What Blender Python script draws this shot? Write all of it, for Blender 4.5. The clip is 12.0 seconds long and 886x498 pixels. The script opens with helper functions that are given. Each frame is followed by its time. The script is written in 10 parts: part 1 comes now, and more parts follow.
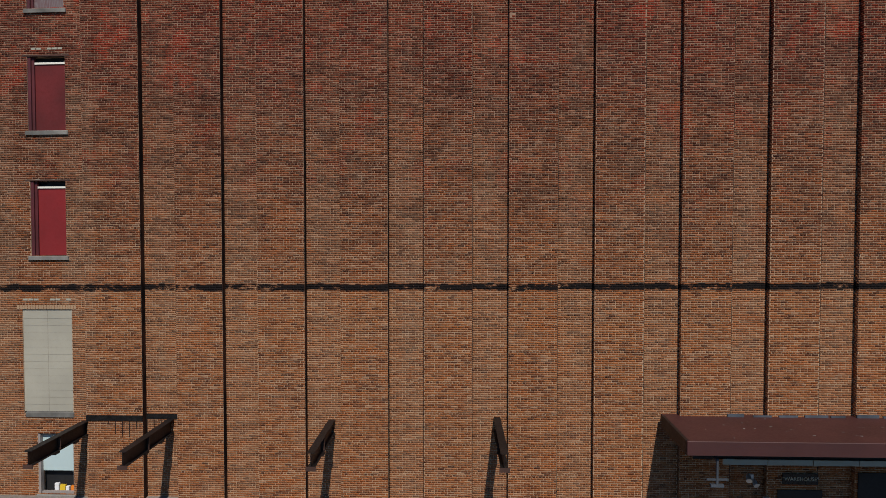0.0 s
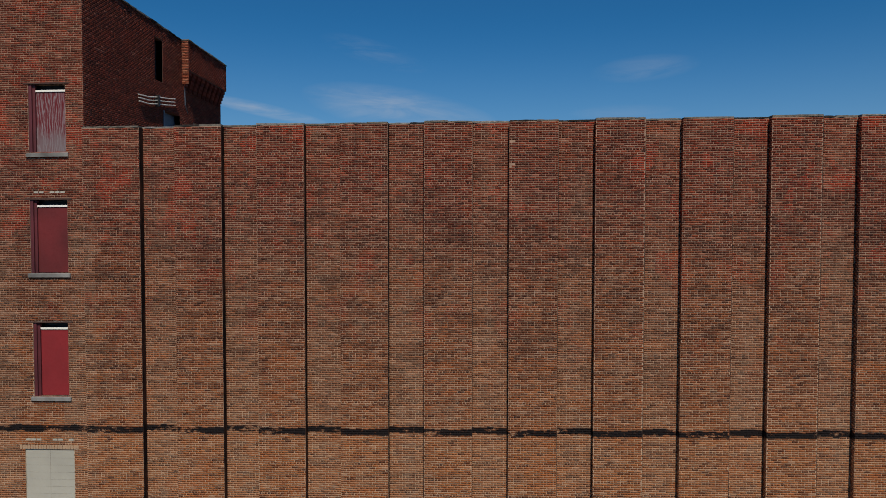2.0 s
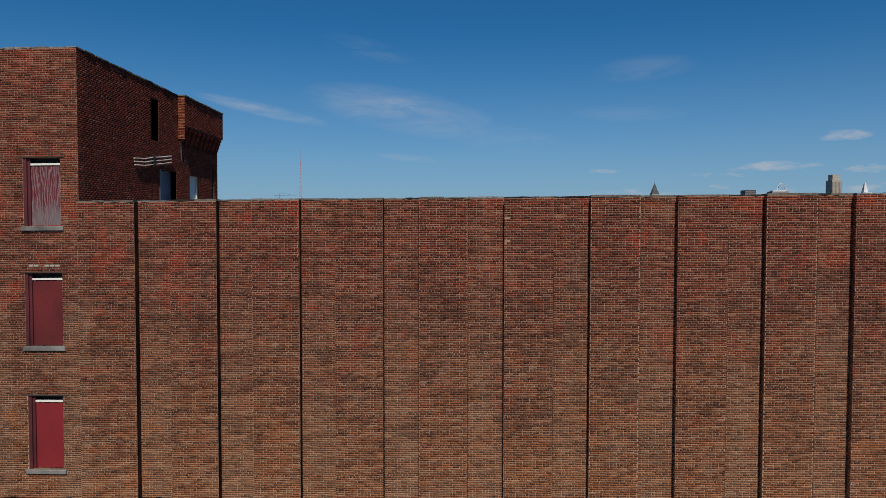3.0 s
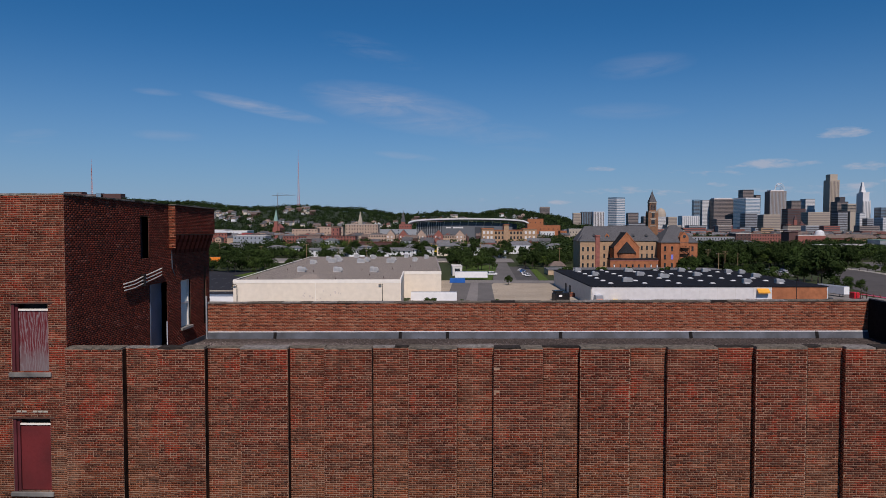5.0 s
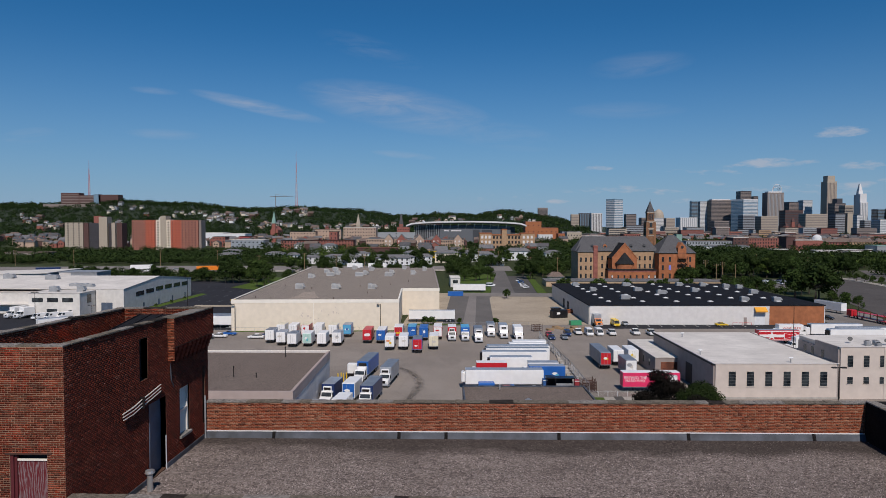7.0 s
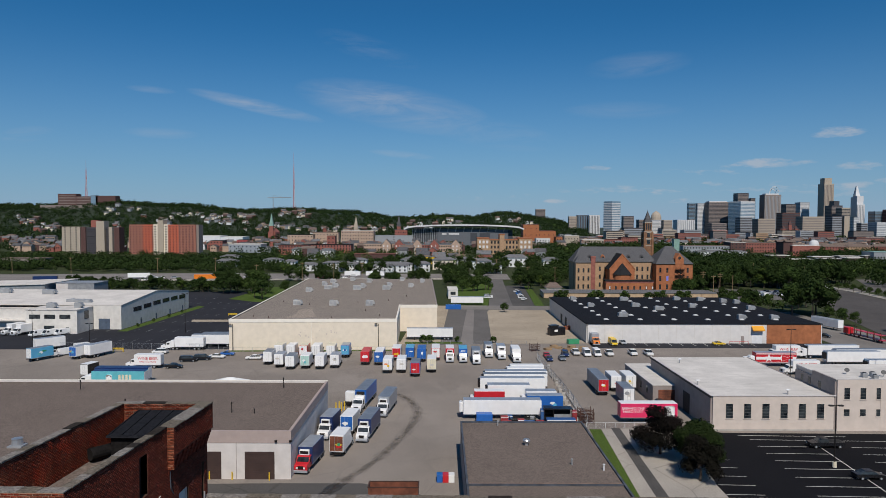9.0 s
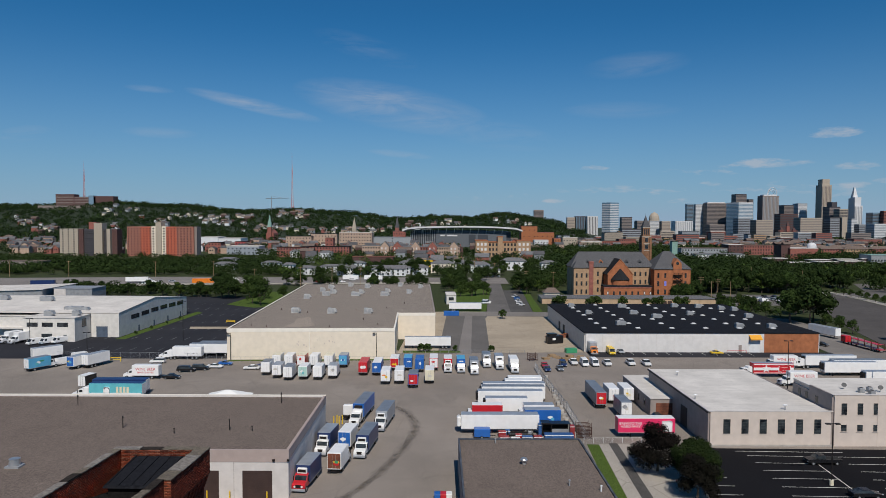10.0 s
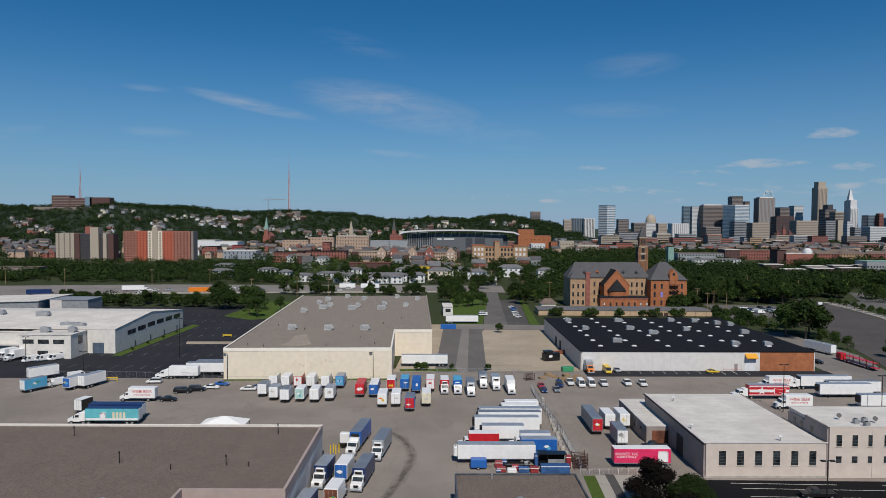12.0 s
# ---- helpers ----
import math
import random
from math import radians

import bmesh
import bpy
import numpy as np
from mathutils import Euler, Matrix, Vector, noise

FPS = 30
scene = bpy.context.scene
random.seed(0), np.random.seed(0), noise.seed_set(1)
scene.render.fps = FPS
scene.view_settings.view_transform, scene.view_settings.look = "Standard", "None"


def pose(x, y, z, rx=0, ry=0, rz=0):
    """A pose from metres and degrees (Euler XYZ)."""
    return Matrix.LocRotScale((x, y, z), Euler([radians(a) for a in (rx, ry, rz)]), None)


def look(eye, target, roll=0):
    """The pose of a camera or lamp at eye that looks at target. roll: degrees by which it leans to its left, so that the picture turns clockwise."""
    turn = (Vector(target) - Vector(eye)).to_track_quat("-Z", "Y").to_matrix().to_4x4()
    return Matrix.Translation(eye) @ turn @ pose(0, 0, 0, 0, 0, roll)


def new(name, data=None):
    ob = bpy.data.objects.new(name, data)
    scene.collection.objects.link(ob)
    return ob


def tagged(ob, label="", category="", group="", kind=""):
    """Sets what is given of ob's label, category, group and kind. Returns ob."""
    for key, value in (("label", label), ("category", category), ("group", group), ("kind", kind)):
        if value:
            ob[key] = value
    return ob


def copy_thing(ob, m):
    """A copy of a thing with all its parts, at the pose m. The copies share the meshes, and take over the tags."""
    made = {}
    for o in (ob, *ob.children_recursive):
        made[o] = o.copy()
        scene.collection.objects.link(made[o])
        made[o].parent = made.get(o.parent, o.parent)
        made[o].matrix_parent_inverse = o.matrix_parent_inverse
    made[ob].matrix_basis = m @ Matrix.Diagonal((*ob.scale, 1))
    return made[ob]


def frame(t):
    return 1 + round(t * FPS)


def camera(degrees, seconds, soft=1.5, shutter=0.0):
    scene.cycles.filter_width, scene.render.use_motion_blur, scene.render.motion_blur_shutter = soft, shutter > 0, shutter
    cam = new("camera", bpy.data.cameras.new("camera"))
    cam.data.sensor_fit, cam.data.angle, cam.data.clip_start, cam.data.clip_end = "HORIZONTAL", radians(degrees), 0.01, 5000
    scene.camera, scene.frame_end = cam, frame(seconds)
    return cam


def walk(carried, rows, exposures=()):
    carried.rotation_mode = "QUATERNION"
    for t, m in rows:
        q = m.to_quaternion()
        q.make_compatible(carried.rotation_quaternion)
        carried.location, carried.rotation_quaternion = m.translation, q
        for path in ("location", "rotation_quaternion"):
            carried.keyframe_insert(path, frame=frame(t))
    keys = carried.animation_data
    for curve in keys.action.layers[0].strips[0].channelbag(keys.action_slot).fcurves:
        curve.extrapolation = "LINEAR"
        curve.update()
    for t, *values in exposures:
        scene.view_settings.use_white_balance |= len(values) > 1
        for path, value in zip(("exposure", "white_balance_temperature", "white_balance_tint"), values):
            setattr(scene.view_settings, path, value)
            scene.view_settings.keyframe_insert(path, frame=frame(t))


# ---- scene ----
cam = camera(65.8, 12.0, soft=0.6)
METRES, EYE, TILT, LEAN, TURN = 40.0, 12.5, -1.9, 0.0, 2.9
ROWS = [
    (0.0, 0.0, 0.0, 0.0, 0.0, 0.0, -0.0),
    (0.5, 0.0, -0.0021, 0.0409, -0.0, -0.05, -0.02),
    (1.0, 0.0002, -0.0042, 0.083, -0.03, -0.13, -0.01),
    (1.5, -0.0001, -0.0055, 0.1227, -0.06, -0.09, -0.03),
    (2.0, -0.0012, -0.0059, 0.1647, -0.08, -0.13, -0.05),
    (2.5, -0.0001, -0.0068, 0.2062, -0.11, -0.16, -0.08),
    (3.0, 0.0033, -0.0057, 0.2489, -0.14, -0.14, -0.07),
    (3.5, 0.0079, -0.0036, 0.2914, -0.18, -0.22, -0.06),
    (5.5, 0.0136, -0.0027, 0.4589, -0.32, -0.32, 0.0),
    (6.0, 0.0139, -0.0014, 0.5023, -0.36, -0.34, -0.01),
    (6.5, 0.0131, -0.0017, 0.546, -0.4, -0.37, 0.0),
    (7.0, 0.0122, -0.0041, 0.5885, -0.45, -0.39, -0.02),
    (9.0, 0.0091, -0.0056, 0.7545, -0.65, -0.43, -0.1),
    (9.5, 0.0109, -0.005, 0.7949, -0.7, -0.44, -0.12),
    (10.0, 0.0108, -0.006, 0.8344, -0.79, -0.45, -0.15),
    (10.5, 0.0105, -0.0077, 0.8728, -0.85, -0.45, -0.16),
    (11.0, 0.0102, -0.0081, 0.913, -0.92, -0.46, -0.2),
    (11.5, 0.0114, -0.0084, 0.9563, -0.99, -0.46, -0.23),
    (12.0, 0.0106, -0.0098, 0.9989, -1.05, -0.47, -0.22),
]
walk(cam, [(t, pose(0, 0, EYE, TILT, LEAN, TURN) @ pose(METRES * x, METRES * y, METRES * z, 90 + pitch, roll, yaw)) for t, x, y, z, yaw, pitch, roll in ROWS],
     exposures=[(0.0, -0.12, 6500, 10), (3.5, -0.12, 6500, 11), (5.3, -0.16, 6500, 21), (6.5, -0.14, 6500, 17), (9.0, -0.1, 6500, 11), (12.0, -0.1, 6500, 10)])

# ---- world, sun ----
SUN_AZ, SUN_EL = 9.0, 47.5
world = bpy.data.worlds.new("sky")
scene.world = world
world.use_nodes = True
wn, wl = world.node_tree.nodes, world.node_tree.links
wn.clear()
w_out = wn.new("ShaderNodeOutputWorld")
w_bg = wn.new("ShaderNodeBackground")
w_sky = wn.new("ShaderNodeTexSky")
w_sky.sky_type = "NISHITA"
w_sky.sun_disc = False
w_sky.sun_elevation = radians(SUN_EL)
w_sky.sun_rotation = radians(180 - SUN_AZ)
w_sky.altitude = 200
w_sky.air_density, w_sky.dust_density, w_sky.ozone_density = 1.0, 0.0, 4.0
w_bg.inputs["Strength"].default_value = 0.052


def wnode(kind, **values):
    n = wn.new(kind)
    for key, value in values.items():
        n.inputs[key].default_value = value
    return n


def wmath(op, a, b=None, clamp=False):
    n = wn.new("ShaderNodeMath")
    n.operation, n.use_clamp = op, clamp
    for slot, v in ((0, a), (1, b)):
        if v is None:
            continue
        if isinstance(v, (int, float)):
            n.inputs[slot].default_value = v
        else:
            wl.new(v, n.inputs[slot])
    return n.outputs[0]


# thin cirrus streaks and a few small fair-weather clouds over the skyline, by their bearing and height
w_tc = wn.new("ShaderNodeTexCoord")
w_sep = wn.new("ShaderNodeSeparateXYZ")
wl.new(w_tc.outputs["Generated"], w_sep.inputs[0])
ahead = wmath("MAXIMUM", w_sep.outputs[1], 0.05)
bearing = wmath("DIVIDE", w_sep.outputs[0], ahead)
rise = wmath("DIVIDE", w_sep.outputs[2], ahead)


def wisp(b, r, w, h, slope, amount):
    db = wmath("SUBTRACT", bearing, b)
    dr = wmath("SUBTRACT", rise, wmath("ADD", r, wmath("MULTIPLY", db, slope)))
    d = wmath("ADD", wmath("POWER", wmath("DIVIDE", wmath("ABSOLUTE", db), w), 2.0), wmath("POWER", wmath("DIVIDE", wmath("ABSOLUTE", dr), h), 2.0))
    return wmath("MULTIPLY", wmath("SUBTRACT", 1.0, d, True), amount)


def gathered(rows):
    total = None
    for row in rows:
        m = wisp(*row)
        total = m if total is None else wmath("MAXIMUM", total, m)
    return total


cirrus_mask = gathered([(-0.316, 0.169, 0.105, 0.011, -0.23, 1.0), (-0.325, 0.172, 0.05, 0.008, -0.2, 1.3), (-0.11, 0.166, 0.15, 0.035, -0.18, 0.75), (0.03, 0.128, 0.10, 0.024, -0.15, 0.4), (-0.47, 0.193, 0.04, 0.006, -0.1, 0.4), (-0.664, 0.127, 0.05, 0.013, 0.1, 0.6),
                        (-0.456, 0.129, 0.06, 0.009, -0.05, 0.3), (-0.15, 0.25, 0.08, 0.02, -0.3, 0.3), (0.24, 0.224, 0.08, 0.02, 0.1, 0.35), (-0.1, 0.097, 0.05, 0.006, -0.1, 0.4), (0.22, 0.16, 0.09, 0.014, 0.0, 0.25)])
puff_mask = gathered([(0.47, 0.045, 0.16, 0.016, 0.0, 0.42), (0.24, 0.045, 0.14, 0.012, 0.0, 0.36), (0.05, 0.035, 0.10, 0.008, 0.0, 0.30), (0.36, 0.075, 0.12, 0.010, 0.03, 0.36), (0.522, 0.128, 0.048, 0.010, 0.05, 1.0), (0.427, 0.084, 0.072, 0.009, 0.02, 1.0), (0.18, 0.077, 0.026, 0.005, 0.0, 0.8), (0.126, 0.029, 0.028, 0.005, 0.0, 0.7), (0.348, 0.055, 0.022, 0.006, 0.0, 0.7), (0.56, 0.08, 0.045, 0.009, 0.0, 0.6), (0.55, 0.053, 0.03, 0.007, 0.0, 0.7), (0.60, 0.06, 0.03, 0.007, 0.0, 0.7), (0.30, 0.03, 0.03, 0.006, 0.0, 0.35)])
w_map = wn.new("ShaderNodeMapping")
w_map.inputs["Rotation"].default_value = (0, radians(12), 0)
w_map.inputs["Scale"].default_value = (5.0, 3.0, 24.0)
wl.new(w_tc.outputs["Generated"], w_map.inputs["Vector"])
w_n1 = wnode("ShaderNodeTexNoise", Scale=1.6, Detail=8.0, Roughness=0.62, Distortion=0.6)
wl.new(w_map.outputs[0], w_n1.inputs["Vector"])
w_map2 = wn.new("ShaderNodeMapping")
w_map2.inputs["Scale"].default_value = (30.0, 30.0, 110.0)
wl.new(w_tc.outputs["Generated"], w_map2.inputs["Vector"])
w_n3 = wnode("ShaderNodeTexNoise", Scale=1.0, Detail=6.0, Roughness=0.6)
wl.new(w_map2.outputs[0], w_n3.inputs["Vector"])
cirrus = wmath("MULTIPLY", cirrus_mask, wmath("MULTIPLY", wmath("SUBTRACT", w_n1.outputs["Fac"], 0.36, True), 2.6, True))
puffs = wmath("MULTIPLY", wmath("SUBTRACT", wmath("ADD", wmath("MULTIPLY", puff_mask, 0.8), wmath("MULTIPLY", w_n3.outputs["Fac"], 2.0)), 1.28, True), 2.0, True)
cover = wmath("MAXIMUM", wmath("MULTIPLY", cirrus, 0.66), wmath("MULTIPLY", wmath("MULTIPLY", puffs, wmath("MULTIPLY", puff_mask, 3.0, True)), 0.62))
# clear blue air, paler towards the horizon
w_tint = wn.new("ShaderNodeMix")
w_tint.data_type, w_tint.blend_type = "RGBA", "MULTIPLY"
w_tint.inputs["Factor"].default_value = 1.0
w_tint.inputs["B"].default_value = (0.243, 0.925, 1.33, 1)
wl.new(w_sky.outputs[0], w_tint.inputs["A"])
low = wmath("SUBTRACT", 1.0, wmath("MULTIPLY", wmath("MAXIMUM", w_sep.outputs[2], 0.0), 3.4), True)
w_haze = wn.new("ShaderNodeMix")
w_haze.data_type = "RGBA"
w_haze.inputs["B"].default_value = (5.8, 7.65, 10.5, 1)
wl.new(wmath("MULTIPLY", wmath("POWER", low, 2.0), 0.9), w_haze.inputs["Factor"])
wl.new(w_tint.outputs["Result"], w_haze.inputs["A"])
w_mix = wn.new("ShaderNodeMix")
w_mix.data_type = "RGBA"
w_mix.inputs["B"].default_value = (9.0, 9.6, 10.6, 1)
wl.new(cover, w_mix.inputs["Factor"])
wl.new(w_haze.outputs["Result"], w_mix.inputs["A"])
wl.new(w_mix.outputs["Result"], w_bg.inputs["Color"])
wl.new(w_bg.outputs[0], w_out.inputs[0])

sun = new("sun", bpy.data.lights.new("sun", "SUN"))
sun.data.energy, sun.data.angle, sun.data.color = 4.0, radians(0.53), (1.0, 0.94, 0.85)
to_sun = Vector((math.sin(radians(SUN_AZ)) * math.cos(radians(SUN_EL)), -math.cos(radians(SUN_AZ)) * math.cos(radians(SUN_EL)), math.sin(radians(SUN_EL))))
sun.matrix_world = look(tuple(to_sun * 300), (0, 0, 0))


# ---- materials ----
MATS = {}


class Nodes:
    """A small node-graph writer for one material."""

    def __init__(self, name):
        self.mat = bpy.data.materials.new(name)
        self.mat.use_nodes = True
        self.n, self.l = self.mat.node_tree.nodes, self.mat.node_tree.links
        self.bsdf = self.n["Principled BSDF"]
        self.geo = self.n.new("ShaderNodeNewGeometry")
        self.pos = self.geo.outputs["Position"]

    def put(self, socket, v):
        if hasattr(v, "is_linked"):
            self.l.new(v, socket)
        elif isinstance(v, (tuple, list)) and len(v) == 3 and socket.type == "RGBA":
            socket.default_value = (*v, 1)
        else:
            socket.default_value = v

    def noise(self, scale, detail=3.0, rough=0.55, vec=None, stretch=None):
        n = self.n.new("ShaderNodeTexNoise")
        n.inputs["Scale"].default_value, n.inputs["Detail"].default_value, n.inputs["Roughness"].default_value = scale, detail, rough
        v = vec or self.pos
        if stretch:
            m = self.n.new("ShaderNodeMapping")
            m.inputs["Scale"].default_value = stretch
            self.l.new(v, m.inputs["Vector"])
            v = m.outputs[0]
        self.l.new(v, n.inputs["Vector"])
        return n.outputs["Fac"]

    def voronoi(self, scale, feature="F1", out="Color", stretch=None):
        n = self.n.new("ShaderNodeTexVoronoi")
        n.feature = feature
        n.inputs["Scale"].default_value = scale
        v = self.pos
        if stretch:
            m = self.n.new("ShaderNodeMapping")
            m.inputs["Scale"].default_value = stretch
            self.l.new(v, m.inputs["Vector"])
            v = m.outputs[0]
        self.l.new(v, n.inputs["Vector"])
        return n.outputs[out]

    def math(self, op, a, b=0.0, clamp=False):
        n = self.n.new("ShaderNodeMath")
        n.operation, n.use_clamp = op, clamp
        self.put(n.inputs[0], a)
        self.put(n.inputs[1], b)
        return n.outputs[0]

    def span(self, v, a, b, c=0.0, d=1.0):
        n = self.n.new("ShaderNodeMapRange")
        for slot, x in zip(("Value", "From Min", "From Max", "To Min", "To Max"), (v, a, b, c, d)):
            self.put(n.inputs[slot], x)
        return n.outputs[0]

    def mix(self, f, a, b, how="MIX"):
        n = self.n.new("ShaderNodeMix")
        n.data_type, n.blend_type = "RGBA", how
        self.put(n.inputs["Factor"], f)
        self.put(n.inputs["A"], a)
        self.put(n.inputs["B"], b)
        return n.outputs["Result"]

    def ramp(self, f, stops, how="LINEAR"):
        n = self.n.new("ShaderNodeValToRGB")
        n.color_ramp.interpolation = how
        el = n.color_ramp.elements
        while len(el) < len(stops):
            el.new(0.5)
        for e, (p, c) in zip(el, stops):
            e.position, e.color = p, (*c, 1)
        self.l.new(f, n.inputs[0])
        return n.outputs[0]

    def axis(self, k):
        n = self.n.new("ShaderNodeSeparateXYZ")
        self.l.new(self.pos, n.inputs[0])
        return n.outputs[k]

    def done(self, color, rough=0.8, metal=0.0, bump=None, strength=0.3, dist=0.02):
        self.put(self.bsdf.inputs["Base Color"], color)
        self.put(self.bsdf.inputs["Roughness"], rough)
        self.put(self.bsdf.inputs["Metallic"], metal)
        if rough is None or (isinstance(rough, float) and rough > 0.84):
            self.bsdf.inputs["Specular IOR Level"].default_value = 0.06
        if bump is not None:
            b = self.n.new("ShaderNodeBump")
            b.inputs["Strength"].default_value, b.inputs["Distance"].default_value = strength, dist
            self.l.new(bump, b.inputs["Height"])
            self.l.new(b.outputs[0], self.bsdf.inputs["Normal"])
        MATS[self.mat.name] = self.mat
        return self.mat


def plain(name, color, rough=0.6, metal=0.0, grime=0.25, scale=0.6, fine=9.0, bump=0.1):
    """A painted or cast surface with two scales of soiling."""
    g = Nodes(name)
    dark = tuple(c * (1 - grime) for c in color)
    light = tuple(min(1, c * (1 + 0.35 * grime)) for c in color)
    big = g.noise(scale, 4)
    small = g.noise(fine, 5, 0.65)
    c = g.mix(g.span(big, 0.35, 0.68), dark, light)
    c = g.mix(g.span(small, 0.52, 0.72, 0, 0.5), c, tuple(x * (1 - 0.7 * grime) for x in color))
    return g.done(c, g.span(small, 0.3, 0.7, max(0.05, rough - 0.08), min(1, rough + 0.08)), metal, small, bump, 0.01)


SINK = (0.0035, 0.00025, 1.4)  # the old building has settled: it rises slightly towards its east end


def level(g):
    """Height in the settled brickwork."""
    return g.math("SUBTRACT", g.axis(2), g.math("MULTIPLY", g.math("SUBTRACT", g.axis(0), SINK[2]), 0.007))


def sooty(g, z, r=None):
    """Ragged soot stains, thicker high up on the wall; single bricks take more or less of them."""
    n = g.noise(0.9, 6, 0.72, stretch=(0.7, 1, 1.7))
    if r is not None:
        n = g.math("ADD", n, g.math("MULTIPLY", g.math("SUBTRACT", g.math("FRACT", g.math("MULTIPLY", r, 7.3)), 0.5), 0.20))
    return g.math("MULTIPLY", g.span(n, 0.51, 0.58), g.math("SUBTRACT", g.span(z, 9.6, 13.5, 0.10, 0.62), g.span(z, 21.0, 23.0, 0.0, 0.12)))


def brick(name, per_object=False, tone="front"):
    g = Nodes(name)
    if per_object:
        info = g.n.new("ShaderNodeObjectInfo")
        dice = g.n.new("ShaderNodeTexWhiteNoise")
        g.l.new(info.outputs["Location"], dice.inputs["Vector"])
        r = g.math("FRACT", g.math("ADD", info.outputs["Random"], dice.outputs["Value"]))
    else:
        r = g.geo.outputs["Random Per Island"]
    z = level(g)
    high = g.ramp(r, [(0.0, (0.050, 0.018, 0.012)), (0.12, (0.092, 0.026, 0.015)), (0.34, (0.135, 0.031, 0.016)), (0.55, (0.172, 0.038, 0.018)),
                      (0.75, (0.130, 0.036, 0.020)), (0.92, (0.240, 0.056, 0.026)), (1.0, (0.240, 0.105, 0.066))])
    low = g.ramp(r, [(0.0, (0.105, 0.039, 0.020)), (0.12, (0.215, 0.071, 0.028)), (0.42, (0.345, 0.110, 0.035)), (0.72, (0.312, 0.114, 0.043)), (0.90, (0.410, 0.138, 0.045)), (1.0, (0.410, 0.210, 0.115))])
    climb = g.math("ADD", z, g.math("MULTIPLY", g.math("SUBTRACT", g.noise(0.3, 3), 0.5), 7.0))
    c = g.mix(g.math("ADD", g.span(climb, 9.5, 20.5, 0.0, 0.76), g.span(z, 9.70, 9.95, 0.0, 0.24)), low, high)
    # the recessed narrow bays were laid in a paler, greyer brick
    bay = g.math("FRACT", g.math("DIVIDE", g.math("ADD", g.axis(0), 15.27), 3.757))
    narrow = g.span(bay, 0.428, 0.436, 1.0, 0.0)
    c = g.mix(g.math("MULTIPLY", narrow, g.span(z, 20.5, 13.0, 0.12, 0.42)), c, g.mix(0.55, c, (0.36, 0.21, 0.125)))
    # bonding courses of burnt headers
    tie = g.math("GREATER_THAN", g.math("FRACT", g.math("DIVIDE", g.axis(2), 7 * 0.1)), 6 / 7)
    c = g.mix(g.math("MULTIPLY", tie, g.span(g.noise(0.8, 3, 0.7), 0.40, 0.62, 0.05, 0.62)), c, g.mix(0.72, c, (0.040, 0.024, 0.018)))
    # courses of slightly different bricks
    band = g.noise(1.0, 4, 0.65, stretch=(0.16, 0.16, 2.2))
    c = g.mix(g.span(band, 0.50, 0.64, 0, 0.42), c, g.mix(0.6, c, (0.075, 0.036, 0.027)))
    # patches of redder rebuilt brickwork, pale salts and sooty runs
    patch = g.span(g.noise(0.62, 3, 0.6, stretch=(1, 1, 0.8)), 0.57, 0.61)
    c = g.mix(g.math("MULTIPLY", patch, g.span(z, 11.0, 19.5, 0.05, 0.85)), c, g.mix(0.65, c, (0.32, 0.044, 0.020)))
    pale = g.span(g.noise(0.7, 5, 0.7, stretch=(1, 1, 0.6)), 0.54, 0.66)
    c = g.mix(g.math("MULTIPLY", pale, 0.42), c, g.mix(0.3, (0.34, 0.195, 0.115), c))
    orange = g.math("MULTIPLY", g.span(g.noise(0.5, 4, 0.6, stretch=(1, 1, 1.8)), 0.56, 0.63), g.span(z, 18.5, 13.0, 0.1, 0.55))
    c = g.mix(orange, c, g.mix(0.35, (0.42, 0.115, 0.030), c))
    c = g.mix(sooty(g, z, r), c, g.mix(0.80, c, (0.042, 0.020, 0.014)))
    streak = g.math("MULTIPLY", g.span(g.noise(1.0, 4, 0.7, stretch=(2.2, 2.2, 0.10)), 0.56, 0.68), g.span(z, 12.0, 22.0, 0.05, 0.45))
    c = g.mix(streak, c, (0.045, 0.026, 0.022))
    c = g.mix(g.span(z, 17.0, 21.5, 0.0, 0.7), c, g.mix(1.0, c, (1.30, 0.94, 0.88), "MULTIPLY"))
    if tone == "rear":
        c = g.mix(0.75, c, g.ramp(r, [(0.0, (0.11, 0.034, 0.022)), (0.3, (0.27, 0.066, 0.033)), (0.6, (0.38, 0.095, 0.044)), (0.85, (0.33, 0.105, 0.056)), (1.0, (0.48, 0.22, 0.13))]))
        c = g.mix(g.span(g.noise(0.5, 4, stretch=(0.5, 1, 2)), 0.52, 0.66, 0, 0.5), c, g.mix(0.5, c, (0.20, 0.06, 0.035)))
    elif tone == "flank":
        # darker copy of the brick: the flank's shade is put into its colour
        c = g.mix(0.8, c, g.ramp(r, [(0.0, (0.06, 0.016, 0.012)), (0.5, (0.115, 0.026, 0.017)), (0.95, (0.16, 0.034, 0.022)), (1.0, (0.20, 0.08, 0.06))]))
    # old tar line left by a lost roof
    edge = g.math("ABSOLUTE", g.math("SUBTRACT", z, g.math("ADD", 9.82, g.math("MULTIPLY", g.math("SUBTRACT", g.noise(1.6, 5, 0.7), 0.5), 0.22))))
    tar = g.math("MULTIPLY", g.span(g.math("ADD", edge, g.math("MULTIPLY", r, 0.07)), 0.21, 0.15), g.span(g.noise(0.9, 5, 0.8, stretch=(1, 1, 2)), 0.40, 0.47))
    c = g.mix(tar, c, (0.012, 0.010, 0.010))
    c = g.mix(0.35, c, g.mix(g.noise(60, 2), (0.02, 0.01, 0.008), c), "MIX")
    return g.done(c, 0.88, 0, g.noise(45, 3, 0.7), 0.35, 0.006)


